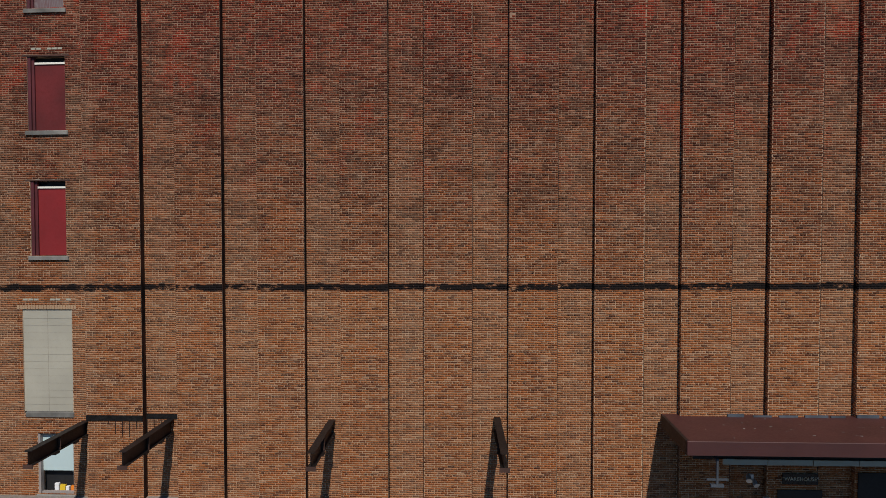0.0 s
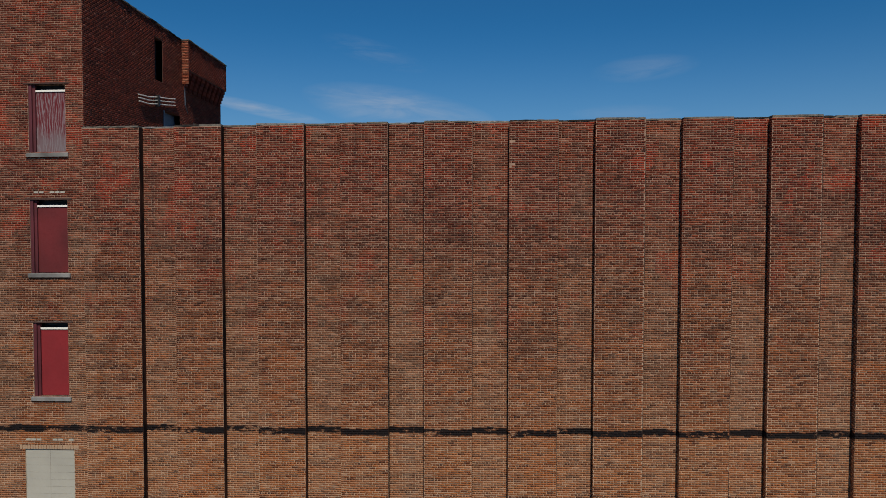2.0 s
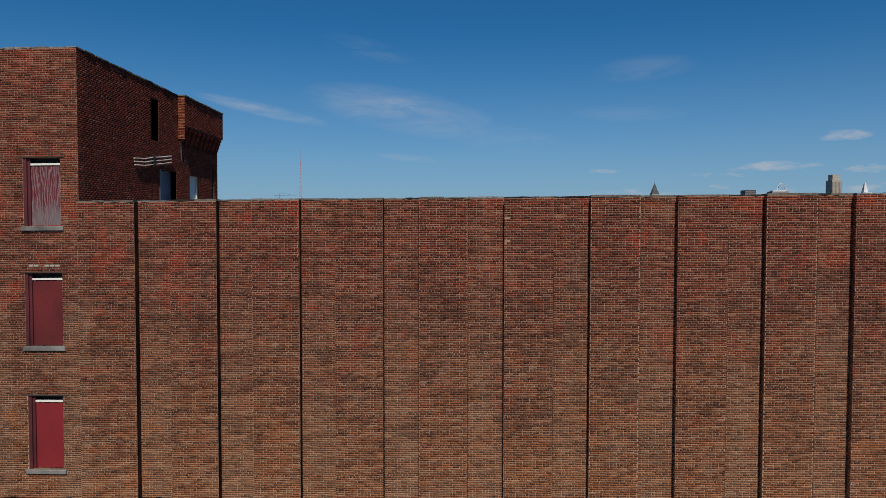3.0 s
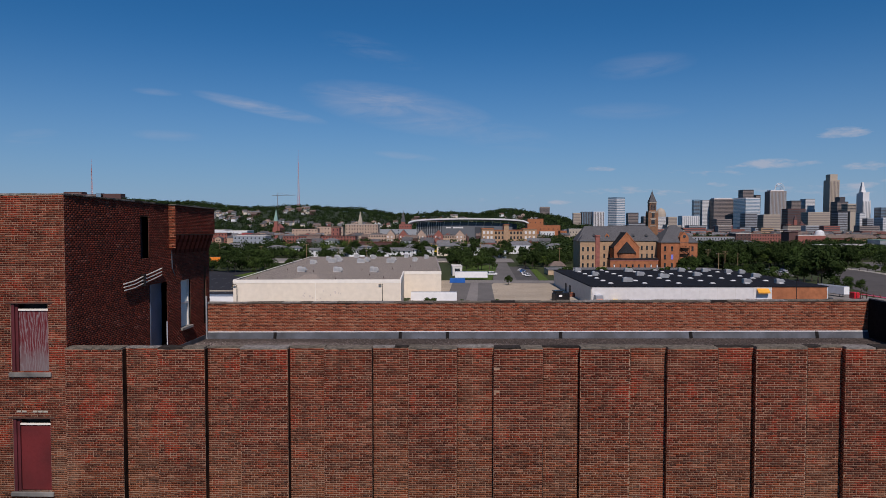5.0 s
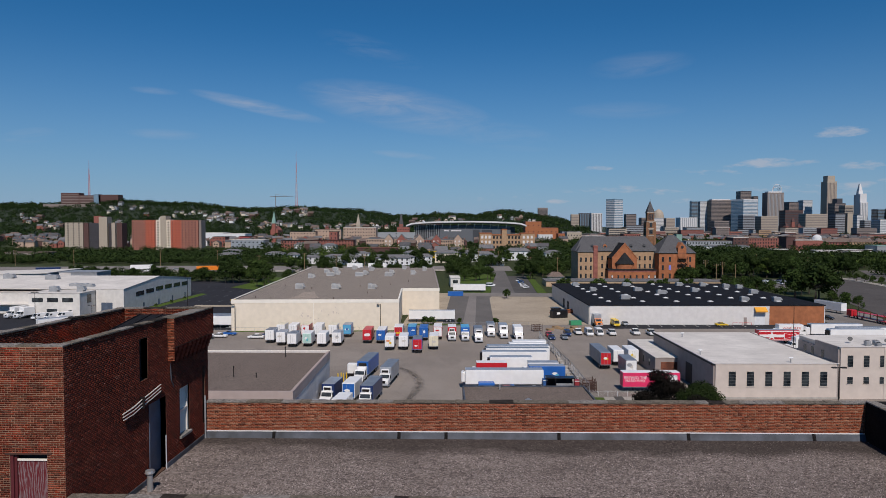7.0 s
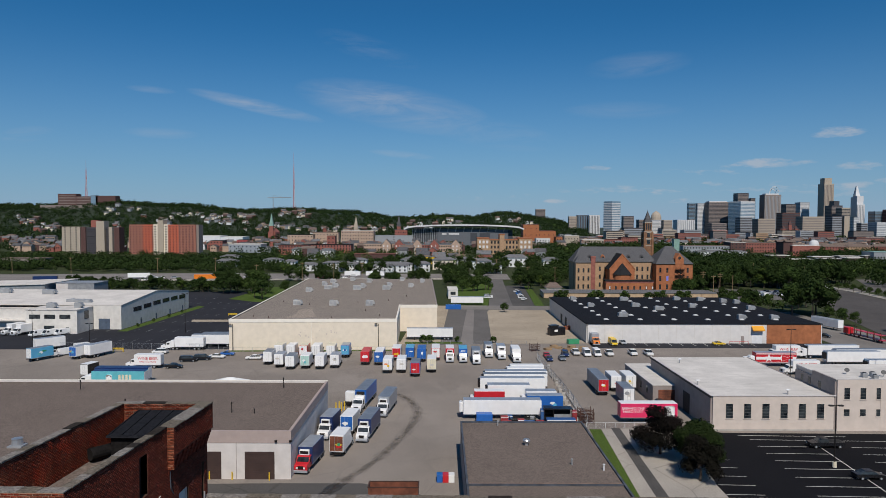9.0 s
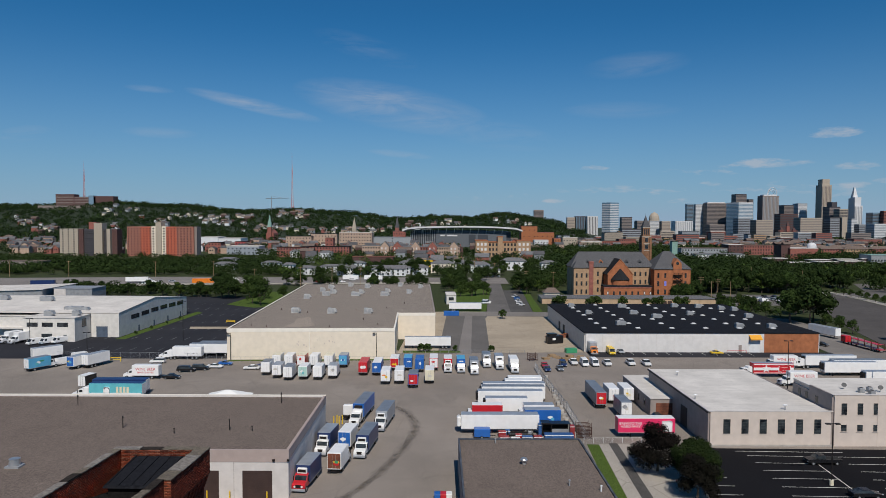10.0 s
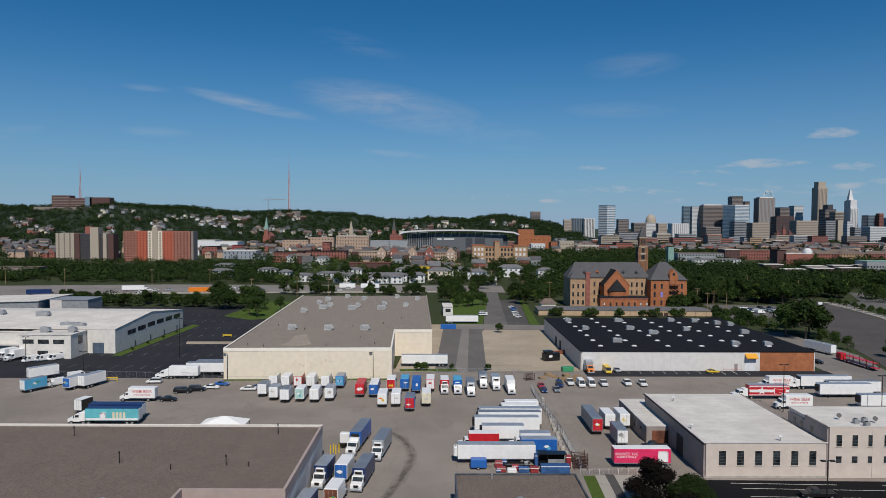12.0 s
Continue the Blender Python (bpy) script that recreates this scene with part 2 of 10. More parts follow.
def mortar(name="mortar", dim=1.0):
    g = Nodes(name)
    z = level(g)
    c = g.mix(g.span(z, 9.0, 19.0), (0.47, 0.31, 0.195), (0.35, 0.22, 0.15))
    c = g.mix(g.math("MULTIPLY", g.span(g.noise(1.3, 5, 0.75, stretch=(0.55, 1, 2.0)), 0.50, 0.64), 0.5), c, (0.15, 0.085, 0.055))
    c = g.mix(g.math("MULTIPLY", sooty(g, z), 0.7), c, (0.11, 0.062, 0.044))
    edge = g.math("ABSOLUTE", g.math("SUBTRACT", z, 9.82))
    c = g.mix(g.math("MULTIPLY", g.span(edge, 0.20, 0.13), g.span(g.noise(0.9, 5, 0.8, stretch=(1, 1, 2)), 0.38, 0.45)), c, (0.02, 0.017, 0.016))
    # dim below 1 darkens the mortar in place of the flank's shade
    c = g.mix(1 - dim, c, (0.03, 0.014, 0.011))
    return g.done(c, 0.95, 0, g.noise(30, 3), 0.3, 0.01)


# near-black to rust-brown finish for the right-hand bay returns
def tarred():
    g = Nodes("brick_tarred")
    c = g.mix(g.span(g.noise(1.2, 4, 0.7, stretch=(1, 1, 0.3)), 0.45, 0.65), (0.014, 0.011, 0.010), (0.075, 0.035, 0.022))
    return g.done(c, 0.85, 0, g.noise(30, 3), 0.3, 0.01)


tarred()
brick("brick_weathered")
brick("brick_single", True)
brick("brick_rear", tone="rear")
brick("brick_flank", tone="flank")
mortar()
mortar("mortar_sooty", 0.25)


def gravel_roof():
    g = Nodes("roof_gravel")
    grey = g.ramp(g.voronoi(19.0), [(0.0, (0.07, 0.056, 0.050)), (0.4, (0.18, 0.145, 0.13)), (0.75, (0.275, 0.23, 0.21)), (1.0, (0.44, 0.385, 0.36))])
    grey = g.mix(g.span(g.noise(2.6, 5, 0.75), 0.36, 0.66), g.mix(0.45, grey, (0.05, 0.04, 0.036)), g.mix(0.35, grey, (0.36, 0.31, 0.285)))
    speck = g.span(g.noise(8.0, 2, 0.9), 0.36, 0.66, 0.35, 1.75)
    grey = g.mix(1.0, grey, g.mix(1.0, (1, 1, 1), speck, "MULTIPLY"), "MULTIPLY")
    damp = g.span(g.noise(0.22, 4, 0.6, stretch=(0.5, 1.6, 1)), 0.42, 0.62)
    wet = g.span(g.math("ADD", g.axis(1), g.math("MULTIPLY", g.noise(0.3, 4, stretch=(0.6, 1, 1)), 5.0)), 45.4, 47.2)
    c = g.mix(g.math("MULTIPLY", damp, 0.35), grey, (0.06, 0.048, 0.042))
    c = g.mix(g.math("MULTIPLY", wet, 0.75), c, (0.035, 0.029, 0.026))
    return g.done(c, 0.95, 0, g.voronoi(19.0, "F1", "Distance"), 0.8, 0.03)


def pebble():
    g = Nodes("pebble")
    c = g.ramp(g.geo.outputs["Random Per Island"], [(0.0, (0.06, 0.047, 0.042)), (0.4, (0.18, 0.145, 0.13)), (0.8, (0.29, 0.24, 0.22)), (1.0, (0.46, 0.405, 0.38))])
    wet = g.span(g.math("ADD", g.axis(1), g.math("MULTIPLY", g.noise(0.3, 4, stretch=(0.6, 1, 1)), 5.0)), 45.4, 47.2)
    return g.done(g.mix(g.math("MULTIPLY", wet, 0.7), c, (0.035, 0.029, 0.026)), 0.9)


pebble()


def felt_roof(name, base, spot, patch=0.5):
    g = Nodes(name)
    c = g.mix(g.span(g.noise(0.16, 4, 0.6), 0.40, 0.66), base, tuple(x * 0.72 for x in base))
    c = g.mix(g.math("MULTIPLY", g.span(g.noise(0.33, 5, 0.7), 0.58, 0.70), patch), c, spot)
    c = g.mix(g.span(g.noise(0.9, 5, 0.75, stretch=(1.6, 0.5, 1)), 0.5, 0.68, 0, 0.45), c, tuple(x * 0.66 for x in base))
    c = g.mix(0.72, c, g.mix(g.span(g.noise(4.2, 5, 0.95), 0.38, 0.62), tuple(x * 0.32 for x in base), tuple(min(1, x * 1.65) for x in base)))
    return g.done(c, 0.92, 0, g.noise(5, 4, 0.8), 0.5, 0.05)


def membrane_roof(name, base):
    """Pale sheet roofing with lapped seams, dried puddles and dark scuffs along the sheets."""
    g = Nodes(name)
    c = g.mix(g.span(g.noise(0.12, 5, 0.65), 0.38, 0.66), tuple(x * 0.84 for x in base), tuple(x * 1.05 for x in base))
    c = g.mix(g.span(g.noise(0.5, 6, 0.75, stretch=(0.45, 1.4, 1)), 0.52, 0.66, 0, 0.55), c, tuple(x * 0.72 for x in base))
    c = g.mix(g.span(g.noise(1.1, 5, 0.8, stretch=(0.28, 1.6, 1)), 0.62, 0.70, 0, 0.7), c, (0.30, 0.27, 0.235))
    lap = g.math("ABSOLUTE", g.math("SUBTRACT", g.math("FRACT", g.math("ADD", g.math("MULTIPLY", g.axis(1), 0.33), g.math("MULTIPLY", g.noise(0.3, 2), 0.06))), 0.5))
    c = g.mix(g.span(lap, 0.035, 0.015, 0, 0.4), c, tuple(x * 0.6 for x in base))
    return g.done(c, 0.88, 0, g.noise(2.5, 4, 0.7), 0.25, 0.03)


def asphalt(name, base, crack=0.5, patch=0.6):
    g = Nodes(name)
    c = g.mix(g.span(g.noise(0.045, 5, 0.62), 0.36, 0.66), tuple(x * 0.78 for x in base), tuple(x * 1.15 for x in base))
    c = g.mix(g.math("MULTIPLY", g.span(g.noise(0.11, 5, 0.7, stretch=(1, 0.35, 1)), 0.56, 0.68), patch), c, tuple(x * 0.55 for x in base))
    seam = g.span(g.voronoi(0.07, "DISTANCE_TO_EDGE", "Distance"), 0.012, 0.004)
    c = g.mix(g.math("MULTIPLY", seam, crack), c, tuple(x * 0.35 for x in base))
    c = g.mix(g.span(g.noise(0.7, 6, 0.8, stretch=(1, 0.5, 1)), 0.56, 0.74, 0, 0.5), c, tuple(x * 0.5 for x in base))
    c = g.mix(0.4, c, g.mix(g.span(g.noise(4, 4, 0.85), 0.35, 0.65), tuple(x * 0.5 for x in base), tuple(x * 1.45 for x in base)))
    return g.done(c, 0.93, 0, g.noise(12, 3), 0.2, 0.02)


def leaves(name, base, vary=1.0):
    g = Nodes(name)
    r = g.geo.outputs["Random Per Island"]
    c = g.ramp(r, [(0.0, tuple(x * (1 - 0.55 * vary) for x in base)), (0.5, base), (1.0, tuple(x * (1 + 0.7 * vary) for x in base))])
    grove = g.span(g.noise(0.035, 3), 0.35, 0.65, 0, 0.6)
    c = g.mix(grove, c, g.mix(0.5, c, (0.006, 0.014, 0.005)))
    info = g.n.new("ShaderNodeObjectInfo")
    c = g.mix(g.span(info.outputs["Random"], 0, 1, 0, 0.4 * vary), c, g.mix(0.5, c, (0.065, 0.085, 0.018)))
    return g.done(c, 0.85, 0)


def water_wood():
    g = Nodes("weathered_plywood")
    w = g.n.new("ShaderNodeTexWave")
    w.wave_type, w.bands_direction = "BANDS", "X"
    for key, v in (("Scale", 2.6), ("Distortion", 15.0), ("Detail", 3.0), ("Detail Scale", 1.0)):
        w.inputs[key].default_value = v
    m = g.n.new("ShaderNodeMapping")
    m.inputs["Scale"].default_value = (1.0, 1, 0.28)
    g.l.new(g.pos, m.inputs["Vector"])
    g.l.new(m.outputs[0], w.inputs["Vector"])
    grain = g.math("ADD", g.math("MULTIPLY", w.outputs["Fac"], 0.32), g.math("MULTIPLY", g.noise(1.0, 6, 0.75, stretch=(22.0, 1, 1.3)), 0.62))
    flake = g.noise(3.0, 5, 0.7, stretch=(2.4, 1, 1.0))
    c = g.ramp(g.math("ADD", g.math("MULTIPLY", grain, 0.7), g.math("MULTIPLY", flake, 0.35)), [(0.34, (0.12, 0.014, 0.018)), (0.50, (0.15, 0.05, 0.054)), (0.70, (0.25, 0.20, 0.205))])
    c = g.mix(g.span(g.math("ADD", g.axis(2), g.math("MULTIPLY", g.noise(1.5, 4), 2.0)), 24.6, 23.2), c, (0.19, 0.165, 0.165))
    return g.done(c, 0.85, 0, grain, 0.3, 0.01)


gravel_roof()
felt_roof("felt_brown", (0.262, 0.224, 0.190), (0.37, 0.32, 0.26), 0.7)
felt_roof("felt_pale", (0.34, 0.285, 0.235), (0.40, 0.35, 0.29), 0.6)
felt_roof("felt_near", (0.172, 0.138, 0.118), (0.27, 0.22, 0.185), 0.8)
felt_roof("felt_black", (0.016, 0.017, 0.021), (0.10, 0.10, 0.10), 0.35)
membrane_roof("roof_white", (0.66, 0.625, 0.58))
felt_roof("roof_grey_tile", (0.16, 0.16, 0.165), (0.22, 0.22, 0.22), 0.4)
felt_roof("roof_brown_tile", (0.17, 0.13, 0.11), (0.1, 0.08, 0.07), 0.4)
felt_roof("slate", (0.10, 0.10, 0.105), (0.17, 0.16, 0.15), 0.5)
felt_roof("slate_black", (0.025, 0.026, 0.028), (0.06, 0.06, 0.06), 0.4)
felt_roof("tar", (0.014, 0.013, 0.013), (0.05, 0.045, 0.04), 0.5)
felt_roof("coping_stone", (0.15, 0.128, 0.102), (0.32, 0.29, 0.24), 0.7)
felt_roof("coping_pale", (0.22, 0.20, 0.18), (0.16, 0.13, 0.10), 0.6)
felt_roof("coping_tarred", (0.035, 0.029, 0.025), (0.16, 0.13, 0.10), 0.6)
asphalt("yard_asphalt", (0.268, 0.234, 0.204), 0.25)
asphalt("dark_asphalt", (0.035, 0.036, 0.042), 0.3, 0.2)
asphalt("new_asphalt", (0.012, 0.012, 0.014), 0.2, 0.25)
asphalt("old_dark_asphalt", (0.10, 0.095, 0.09))
asphalt("concrete_slab", (0.40, 0.335, 0.255), 0.5, 0.3)
asphalt("road_grey", (0.150, 0.140, 0.132), 0.3, 0.5)
asphalt("street_pale", (0.215, 0.197, 0.18), 0.3, 0.4)
asphalt("boulevard_asphalt", (0.098, 0.090, 0.086), 0.4, 0.5)
asphalt("motorway_concrete", (0.235, 0.215, 0.20), 0.2, 0.4)
asphalt("pavement_pale", (0.40, 0.365, 0.32), 0.6, 0.35)
felt_roof("grass_lawn", (0.075, 0.115, 0.025), (0.15, 0.15, 0.05), 0.5)
felt_roof("ground_far", (0.050, 0.062, 0.028), (0.125, 0.118, 0.085), 0.5)
leaves("leaf_green", (0.034, 0.058, 0.015))
leaves("leaf_dark", (0.023, 0.040, 0.011), 0.5)
leaves("leaf_far", (0.020, 0.036, 0.012), 0.45)
leaves("leaf_plum", (0.010, 0.006, 0.007), 0.12)
leaves("leaf_deep", (0.016, 0.027, 0.008), 0.6)
leaves("leaf_light", (0.060, 0.095, 0.020))
plain("bark", (0.09, 0.07, 0.055), 0.9, 0, 0.4, 2, 20, 0.4)
water_wood()
for nm, col, ro, me, gr in [
    ("board_red_dark", (0.135, 0.011, 0.012), 0.86, 0, 0.35), ("board_red", (0.235, 0.011, 0.014), 0.86, 0, 0.22), ("frame_red", (0.11, 0.018, 0.022), 0.6, 0, 0.4),
    ("sill_stone", (0.25, 0.235, 0.21), 0.9, 0, 0.6), ("panel_tan", (0.40, 0.37, 0.295), 0.8, 0, 0.12), ("panel_seam", (0.33, 0.30, 0.24), 0.8, 0, 0.3), ("blind_pale", (0.50, 0.62, 0.62), 0.6, 0, 0.1),
    ("dark_void", (0.01, 0.01, 0.012), 0.7, 0, 0.2), ("steel_black", (0.018, 0.014, 0.013), 0.55, 0.3, 0.4), ("canopy_brown", (0.062, 0.020, 0.018), 0.55, 0, 0.2),
    ("flashing_grey", (0.075, 0.085, 0.105), 0.7, 0.0, 0.6), ("galvanised", (0.55, 0.56, 0.57), 0.4, 0.7, 0.25), ("door_blue_grey", (0.09, 0.12, 0.17), 0.5, 0, 0.3),
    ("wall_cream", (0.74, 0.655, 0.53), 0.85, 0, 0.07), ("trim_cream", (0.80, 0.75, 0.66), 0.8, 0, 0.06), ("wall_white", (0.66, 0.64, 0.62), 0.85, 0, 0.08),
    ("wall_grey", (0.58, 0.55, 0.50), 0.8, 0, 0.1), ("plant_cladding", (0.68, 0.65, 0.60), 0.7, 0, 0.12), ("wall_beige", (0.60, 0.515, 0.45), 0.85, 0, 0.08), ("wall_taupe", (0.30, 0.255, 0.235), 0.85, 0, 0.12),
    ("wall_pink", (0.40, 0.32, 0.29), 0.85, 0, 0.1), ("wall_pale_block", (0.62, 0.58, 0.55), 0.9, 0, 0.1), ("door_brown", (0.055, 0.032, 0.027), 0.6, 0, 0.2),
    ("brick_umber", (0.25, 0.125, 0.065), 0.85, 0, 0.35), ("faded_red", (0.30, 0.03, 0.035), 0.6, 0, 0.35), ("faded_blue", (0.03, 0.10, 0.27), 0.6, 0, 0.35), ("brick_orange", (0.38, 0.135, 0.055), 0.85, 0, 0.25), ("brick_red_far", (0.30, 0.105, 0.08), 0.85, 0, 0.25), ("brick_buff", (0.42, 0.27, 0.16), 0.85, 0, 0.2),
    ("brick_tan_far", (0.46, 0.33, 0.25), 0.85, 0, 0.2), ("paint_violet", (0.22, 0.24, 0.70), 0.5, 0, 0.1), ("wall_ochre", (0.50, 0.36, 0.235), 0.88, 0, 0.15), ("brick_dark_far", (0.10, 0.05, 0.045), 0.85, 0, 0.2), ("metal_dull", (0.50, 0.49, 0.47), 0.7, 0.1, 0.3), ("metal_white", (0.72, 0.73, 0.74), 0.45, 0, 0.1), ("metal_grey", (0.36, 0.37, 0.38), 0.5, 0.3, 0.2),
    ("paint_white", (0.80, 0.80, 0.79), 0.35, 0, 0.07), ("paint_silver", (0.42, 0.45, 0.49), 0.4, 0.4, 0.15), ("paint_dull_silver", (0.24, 0.27, 0.31), 0.45, 0.3, 0.2),
    ("paint_red", (0.55, 0.02, 0.03), 0.35, 0, 0.12), ("paint_blue", (0.02, 0.12, 0.42), 0.35, 0, 0.12), ("paint_light_blue", (0.10, 0.38, 0.60), 0.35, 0, 0.1),
    ("paint_teal", (0.12, 0.46, 0.52), 0.35, 0, 0.1), ("paint_navy", (0.015, 0.035, 0.12), 0.35, 0, 0.1), ("paint_yellow", (0.75, 0.50, 0.03), 0.4, 0, 0.1), ("paint_orange", (0.80, 0.22, 0.02), 0.4, 0, 0.1),
    ("paint_black", (0.012, 0.012, 0.014), 0.3, 0, 0.2), ("paint_pink", (0.70, 0.03, 0.12), 0.4, 0, 0.1), ("paint_cream", (0.72, 0.66, 0.50), 0.4, 0, 0.1), ("paint_green", (0.05, 0.30, 0.14), 0.4, 0, 0.1), ("paint_mint", (0.42, 0.62, 0.56), 0.4, 0, 0.1),
    ("rubber", (0.013, 0.013, 0.013), 0.85, 0, 0.3), ("rust", (0.20, 0.065, 0.035), 0.85, 0, 0.5), ("rust_dark", (0.07, 0.032, 0.022), 0.9, 0, 0.4), ("timber", (0.33, 0.22, 0.12), 0.85, 0, 0.35),
    ("line_faded", (0.27, 0.265, 0.26), 0.9, 0, 0.5), ("brick_salmon", (0.34, 0.135, 0.095), 0.85, 0, 0.2), ("brick_bright", (0.50, 0.115, 0.06), 0.85, 0, 0.2), ("brick_rose", (0.36, 0.075, 0.075), 0.85, 0, 0.2), ("line_paint", (0.70, 0.68, 0.62), 0.8, 0, 0.2), ("concrete", (0.42, 0.39, 0.35), 0.9, 0, 0.25), ("awning_yellow", (0.78, 0.36, 0.03), 0.6, 0, 0.1),
    ("tower_glass", (0.20, 0.30, 0.38), 0.15, 0.2, 0.1), ("tower_stone", (0.40, 0.34, 0.27), 0.85, 0, 0.1), ("tower_brown", (0.24, 0.20, 0.18), 0.8, 0, 0.1), ("tower_white", (0.62, 0.62, 0.62), 0.7, 0, 0.1),
    ("tower_dark", (0.06, 0.055, 0.06), 0.5, 0, 0.1), ("tower_grey", (0.30, 0.32, 0.34), 0.6, 0, 0.1), ("hill_green", (0.024, 0.038, 0.014), 0.9, 0, 0.4), ("copper_green", (0.22, 0.36, 0.31), 0.7, 0, 0.2),
    ("stadium_grey", (0.045, 0.05, 0.06), 0.6, 0, 0.1), ("stadium_facade", (0.115, 0.125, 0.14), 0.6, 0, 0.1), ("mast_red", (0.5, 0.1, 0.08), 0.6, 0, 0.1), ("cloth_white", (0.8, 0.8, 0.78), 0.8, 0, 0.05), ("board_ochre", (0.30, 0.19, 0.115), 0.9, 0, 0.35), ("louvre_grey", (0.10, 0.10, 0.10), 0.5, 0.3, 0.2),
]:
    plain(nm, col, ro, me, gr)


def glass_dark():
    g = Nodes("window_glass")
    return g.done(g.mix(g.span(g.noise(0.7, 2), 0.35, 0.65), (0.010, 0.013, 0.017), (0.05, 0.06, 0.065)), 0.08)


glass_dark()


def worn_rubber():
    """Thin, broken film of tyre rubber."""
    g = Nodes("skid_dark")
    g.put(g.bsdf.inputs["Alpha"], g.span(g.noise(0.55, 6, 0.75), 0.36, 0.64, 0.02, 0.22))
    return g.done(g.mix(g.noise(2.0, 3), (0.10, 0.085, 0.075), (0.075, 0.066, 0.058)), 0.9)


worn_rubber()


# ---- mesh helpers ----
class Shape:
    """Vertices and faces of one mesh, gathered piece by piece."""

    def __init__(self):
        self.v, self.f = [], []

    def add(self, verts, faces):
        k = len(self.v)
        self.v += [tuple(p) for p in verts]
        self.f += [tuple(i + k for i in q) for q in faces]
        return self

    def box(self, x0, x1, y0, y1, z0, z1, m=None):
        p = [Vector(c) for c in ((x0, y0, z0), (x1, y0, z0), (x1, y1, z0), (x0, y1, z0), (x0, y0, z1), (x1, y0, z1), (x1, y1, z1), (x0, y1, z1))]
        if m is not None:
            p = [m @ c for c in p]
        return self.add(p, ((3, 2, 1, 0), (4, 5, 6, 7), (0, 1, 5, 4), (1, 2, 6, 5), (2, 3, 7, 6), (3, 0, 4, 7)))

    def cbox(self, x0, x1, y0, y1, z0, z1, c=0.05, m=None):
        """A box with its upright and top edges chamfered."""
        ring = lambda d: [(x0 + c + d, y0 + d), (x1 - c - d, y0 + d), (x1 - d, y0 + c + d), (x1 - d, y1 - c - d), (x1 - c - d, y1 - d), (x0 + c + d, y1 - d), (x0 + d, y1 - c - d), (x0 + d, y0 + c + d)]
        return self.loft([[(x, y, z) for x, y in ring(d)] for z, d in ((z0, 0), (z1 - c, 0), (z1, c))], m)

    def loft(self, rings, m=None, caps=True):
        n = len(rings[0])
        p = [Vector(q) for r in rings for q in r]
        if m is not None:
            p = [m @ q for q in p]
        f = [(k * n + i, k * n + (i + 1) % n, (k + 1) * n + (i + 1) % n, (k + 1) * n + i) for k in range(len(rings) - 1) for i in range(n)]
        if caps:
            f += [tuple(reversed(range(n))), tuple(range((len(rings) - 1) * n, len(rings) * n))]
        return self.add(p, f)

    def prism(self, outline, z0, z1, m=None):
        return self.loft([[(x, y, z0) for x, y in outline], [(x, y, z1) for x, y in outline]], m)

    def slab(self, profile, y0, y1, m=None):
        """A side outline in x and z, drawn out from y0 to y1."""
        return self.loft([[(x, y1, z) for x, z in profile], [(x, y0, z) for x, z in profile]], m)

    def tube(self, a, b, r0, r1=None, n=8, caps=True):
        a, b = Vector(a), Vector(b)
        q = (b - a).to_track_quat("Z", "Y")
        ring = lambda c, r: [tuple(c + q @ Vector((r * math.cos(2 * math.pi * i / n), r * math.sin(2 * math.pi * i / n), 0))) for i in range(n)]
        return self.loft([ring(a, r0), ring(b, r0 if r1 is None else r1)], None, caps)

    def mesh(self, name, material):
        me = bpy.data.meshes.new(name)
        me.from_pydata(self.v, [], self.f)
        me.materials.append(MATS[material])
        me.update()
        return me


def part(name, shape, material, parent=None, label="", m=None):
    data = shape if isinstance(shape, bpy.types.Mesh) else shape.mesh(name, material)
    ob = new(name, data)
    ob.parent = parent
    if m is not None:
        ob.matrix_basis = m
    return tagged(ob, label)


def thing(name, label, category, group="", kind="", m=None):
    ob = new(name)
    ob.empty_display_size = 0.5
    if m is not None:
        ob.matrix_basis = m
    return tagged(ob, label, category, group, kind)


def solo(name, shape, material, label, category="", group="", kind="", m=None):
    return tagged(part(name, shape, material, None, "", m), label, category, group, kind)


GRID = 2.4  # the yard's streets and sheds, turned against the brick building


def yard(x, y, z=0.0, turn=0.0):
    return pose(x, y, z, 0, 0, GRID + turn)


# ---- the brick building ----
COURSE, STRETCH = 0.100, 0.295
rng = np.random.default_rng(7)


def courses(x0, x1, z0, z1, holes=()):
    """Brick rectangles xa, xb, za, zb in common bond, cut round the holes."""
    out = []
    for i in range(int(math.ceil(z0 / COURSE)), int(z1 / COURSE)):
        za, zb = i * COURSE + 0.010, (i + 1) * COURSE - 0.010
        step = STRETCH / 2 if i % 7 == 6 else STRETCH
        shift = step / 2 if i % 2 else 0.0
        spans = [(x0, x1)]
        for hx0, hx1, hz0, hz1 in holes:
            if hz0 < (za + zb) / 2 < hz1:
                spans = [s for a, b in spans for s in ((a, min(b, hx0)), (max(a, hx1), b)) if s[1] - s[0] > 0.02]
        for a, b in spans:
            k = math.floor((a - shift) / step)
            while k * step + shift < b:
                xa, xb = max(a, k * step + shift) + 0.008, min(b, (k + 1) * step + shift) - 0.008
                if xb - xa > 0.03:
                    out.append((xa, xb, za, zb))
                k += 1
    return out


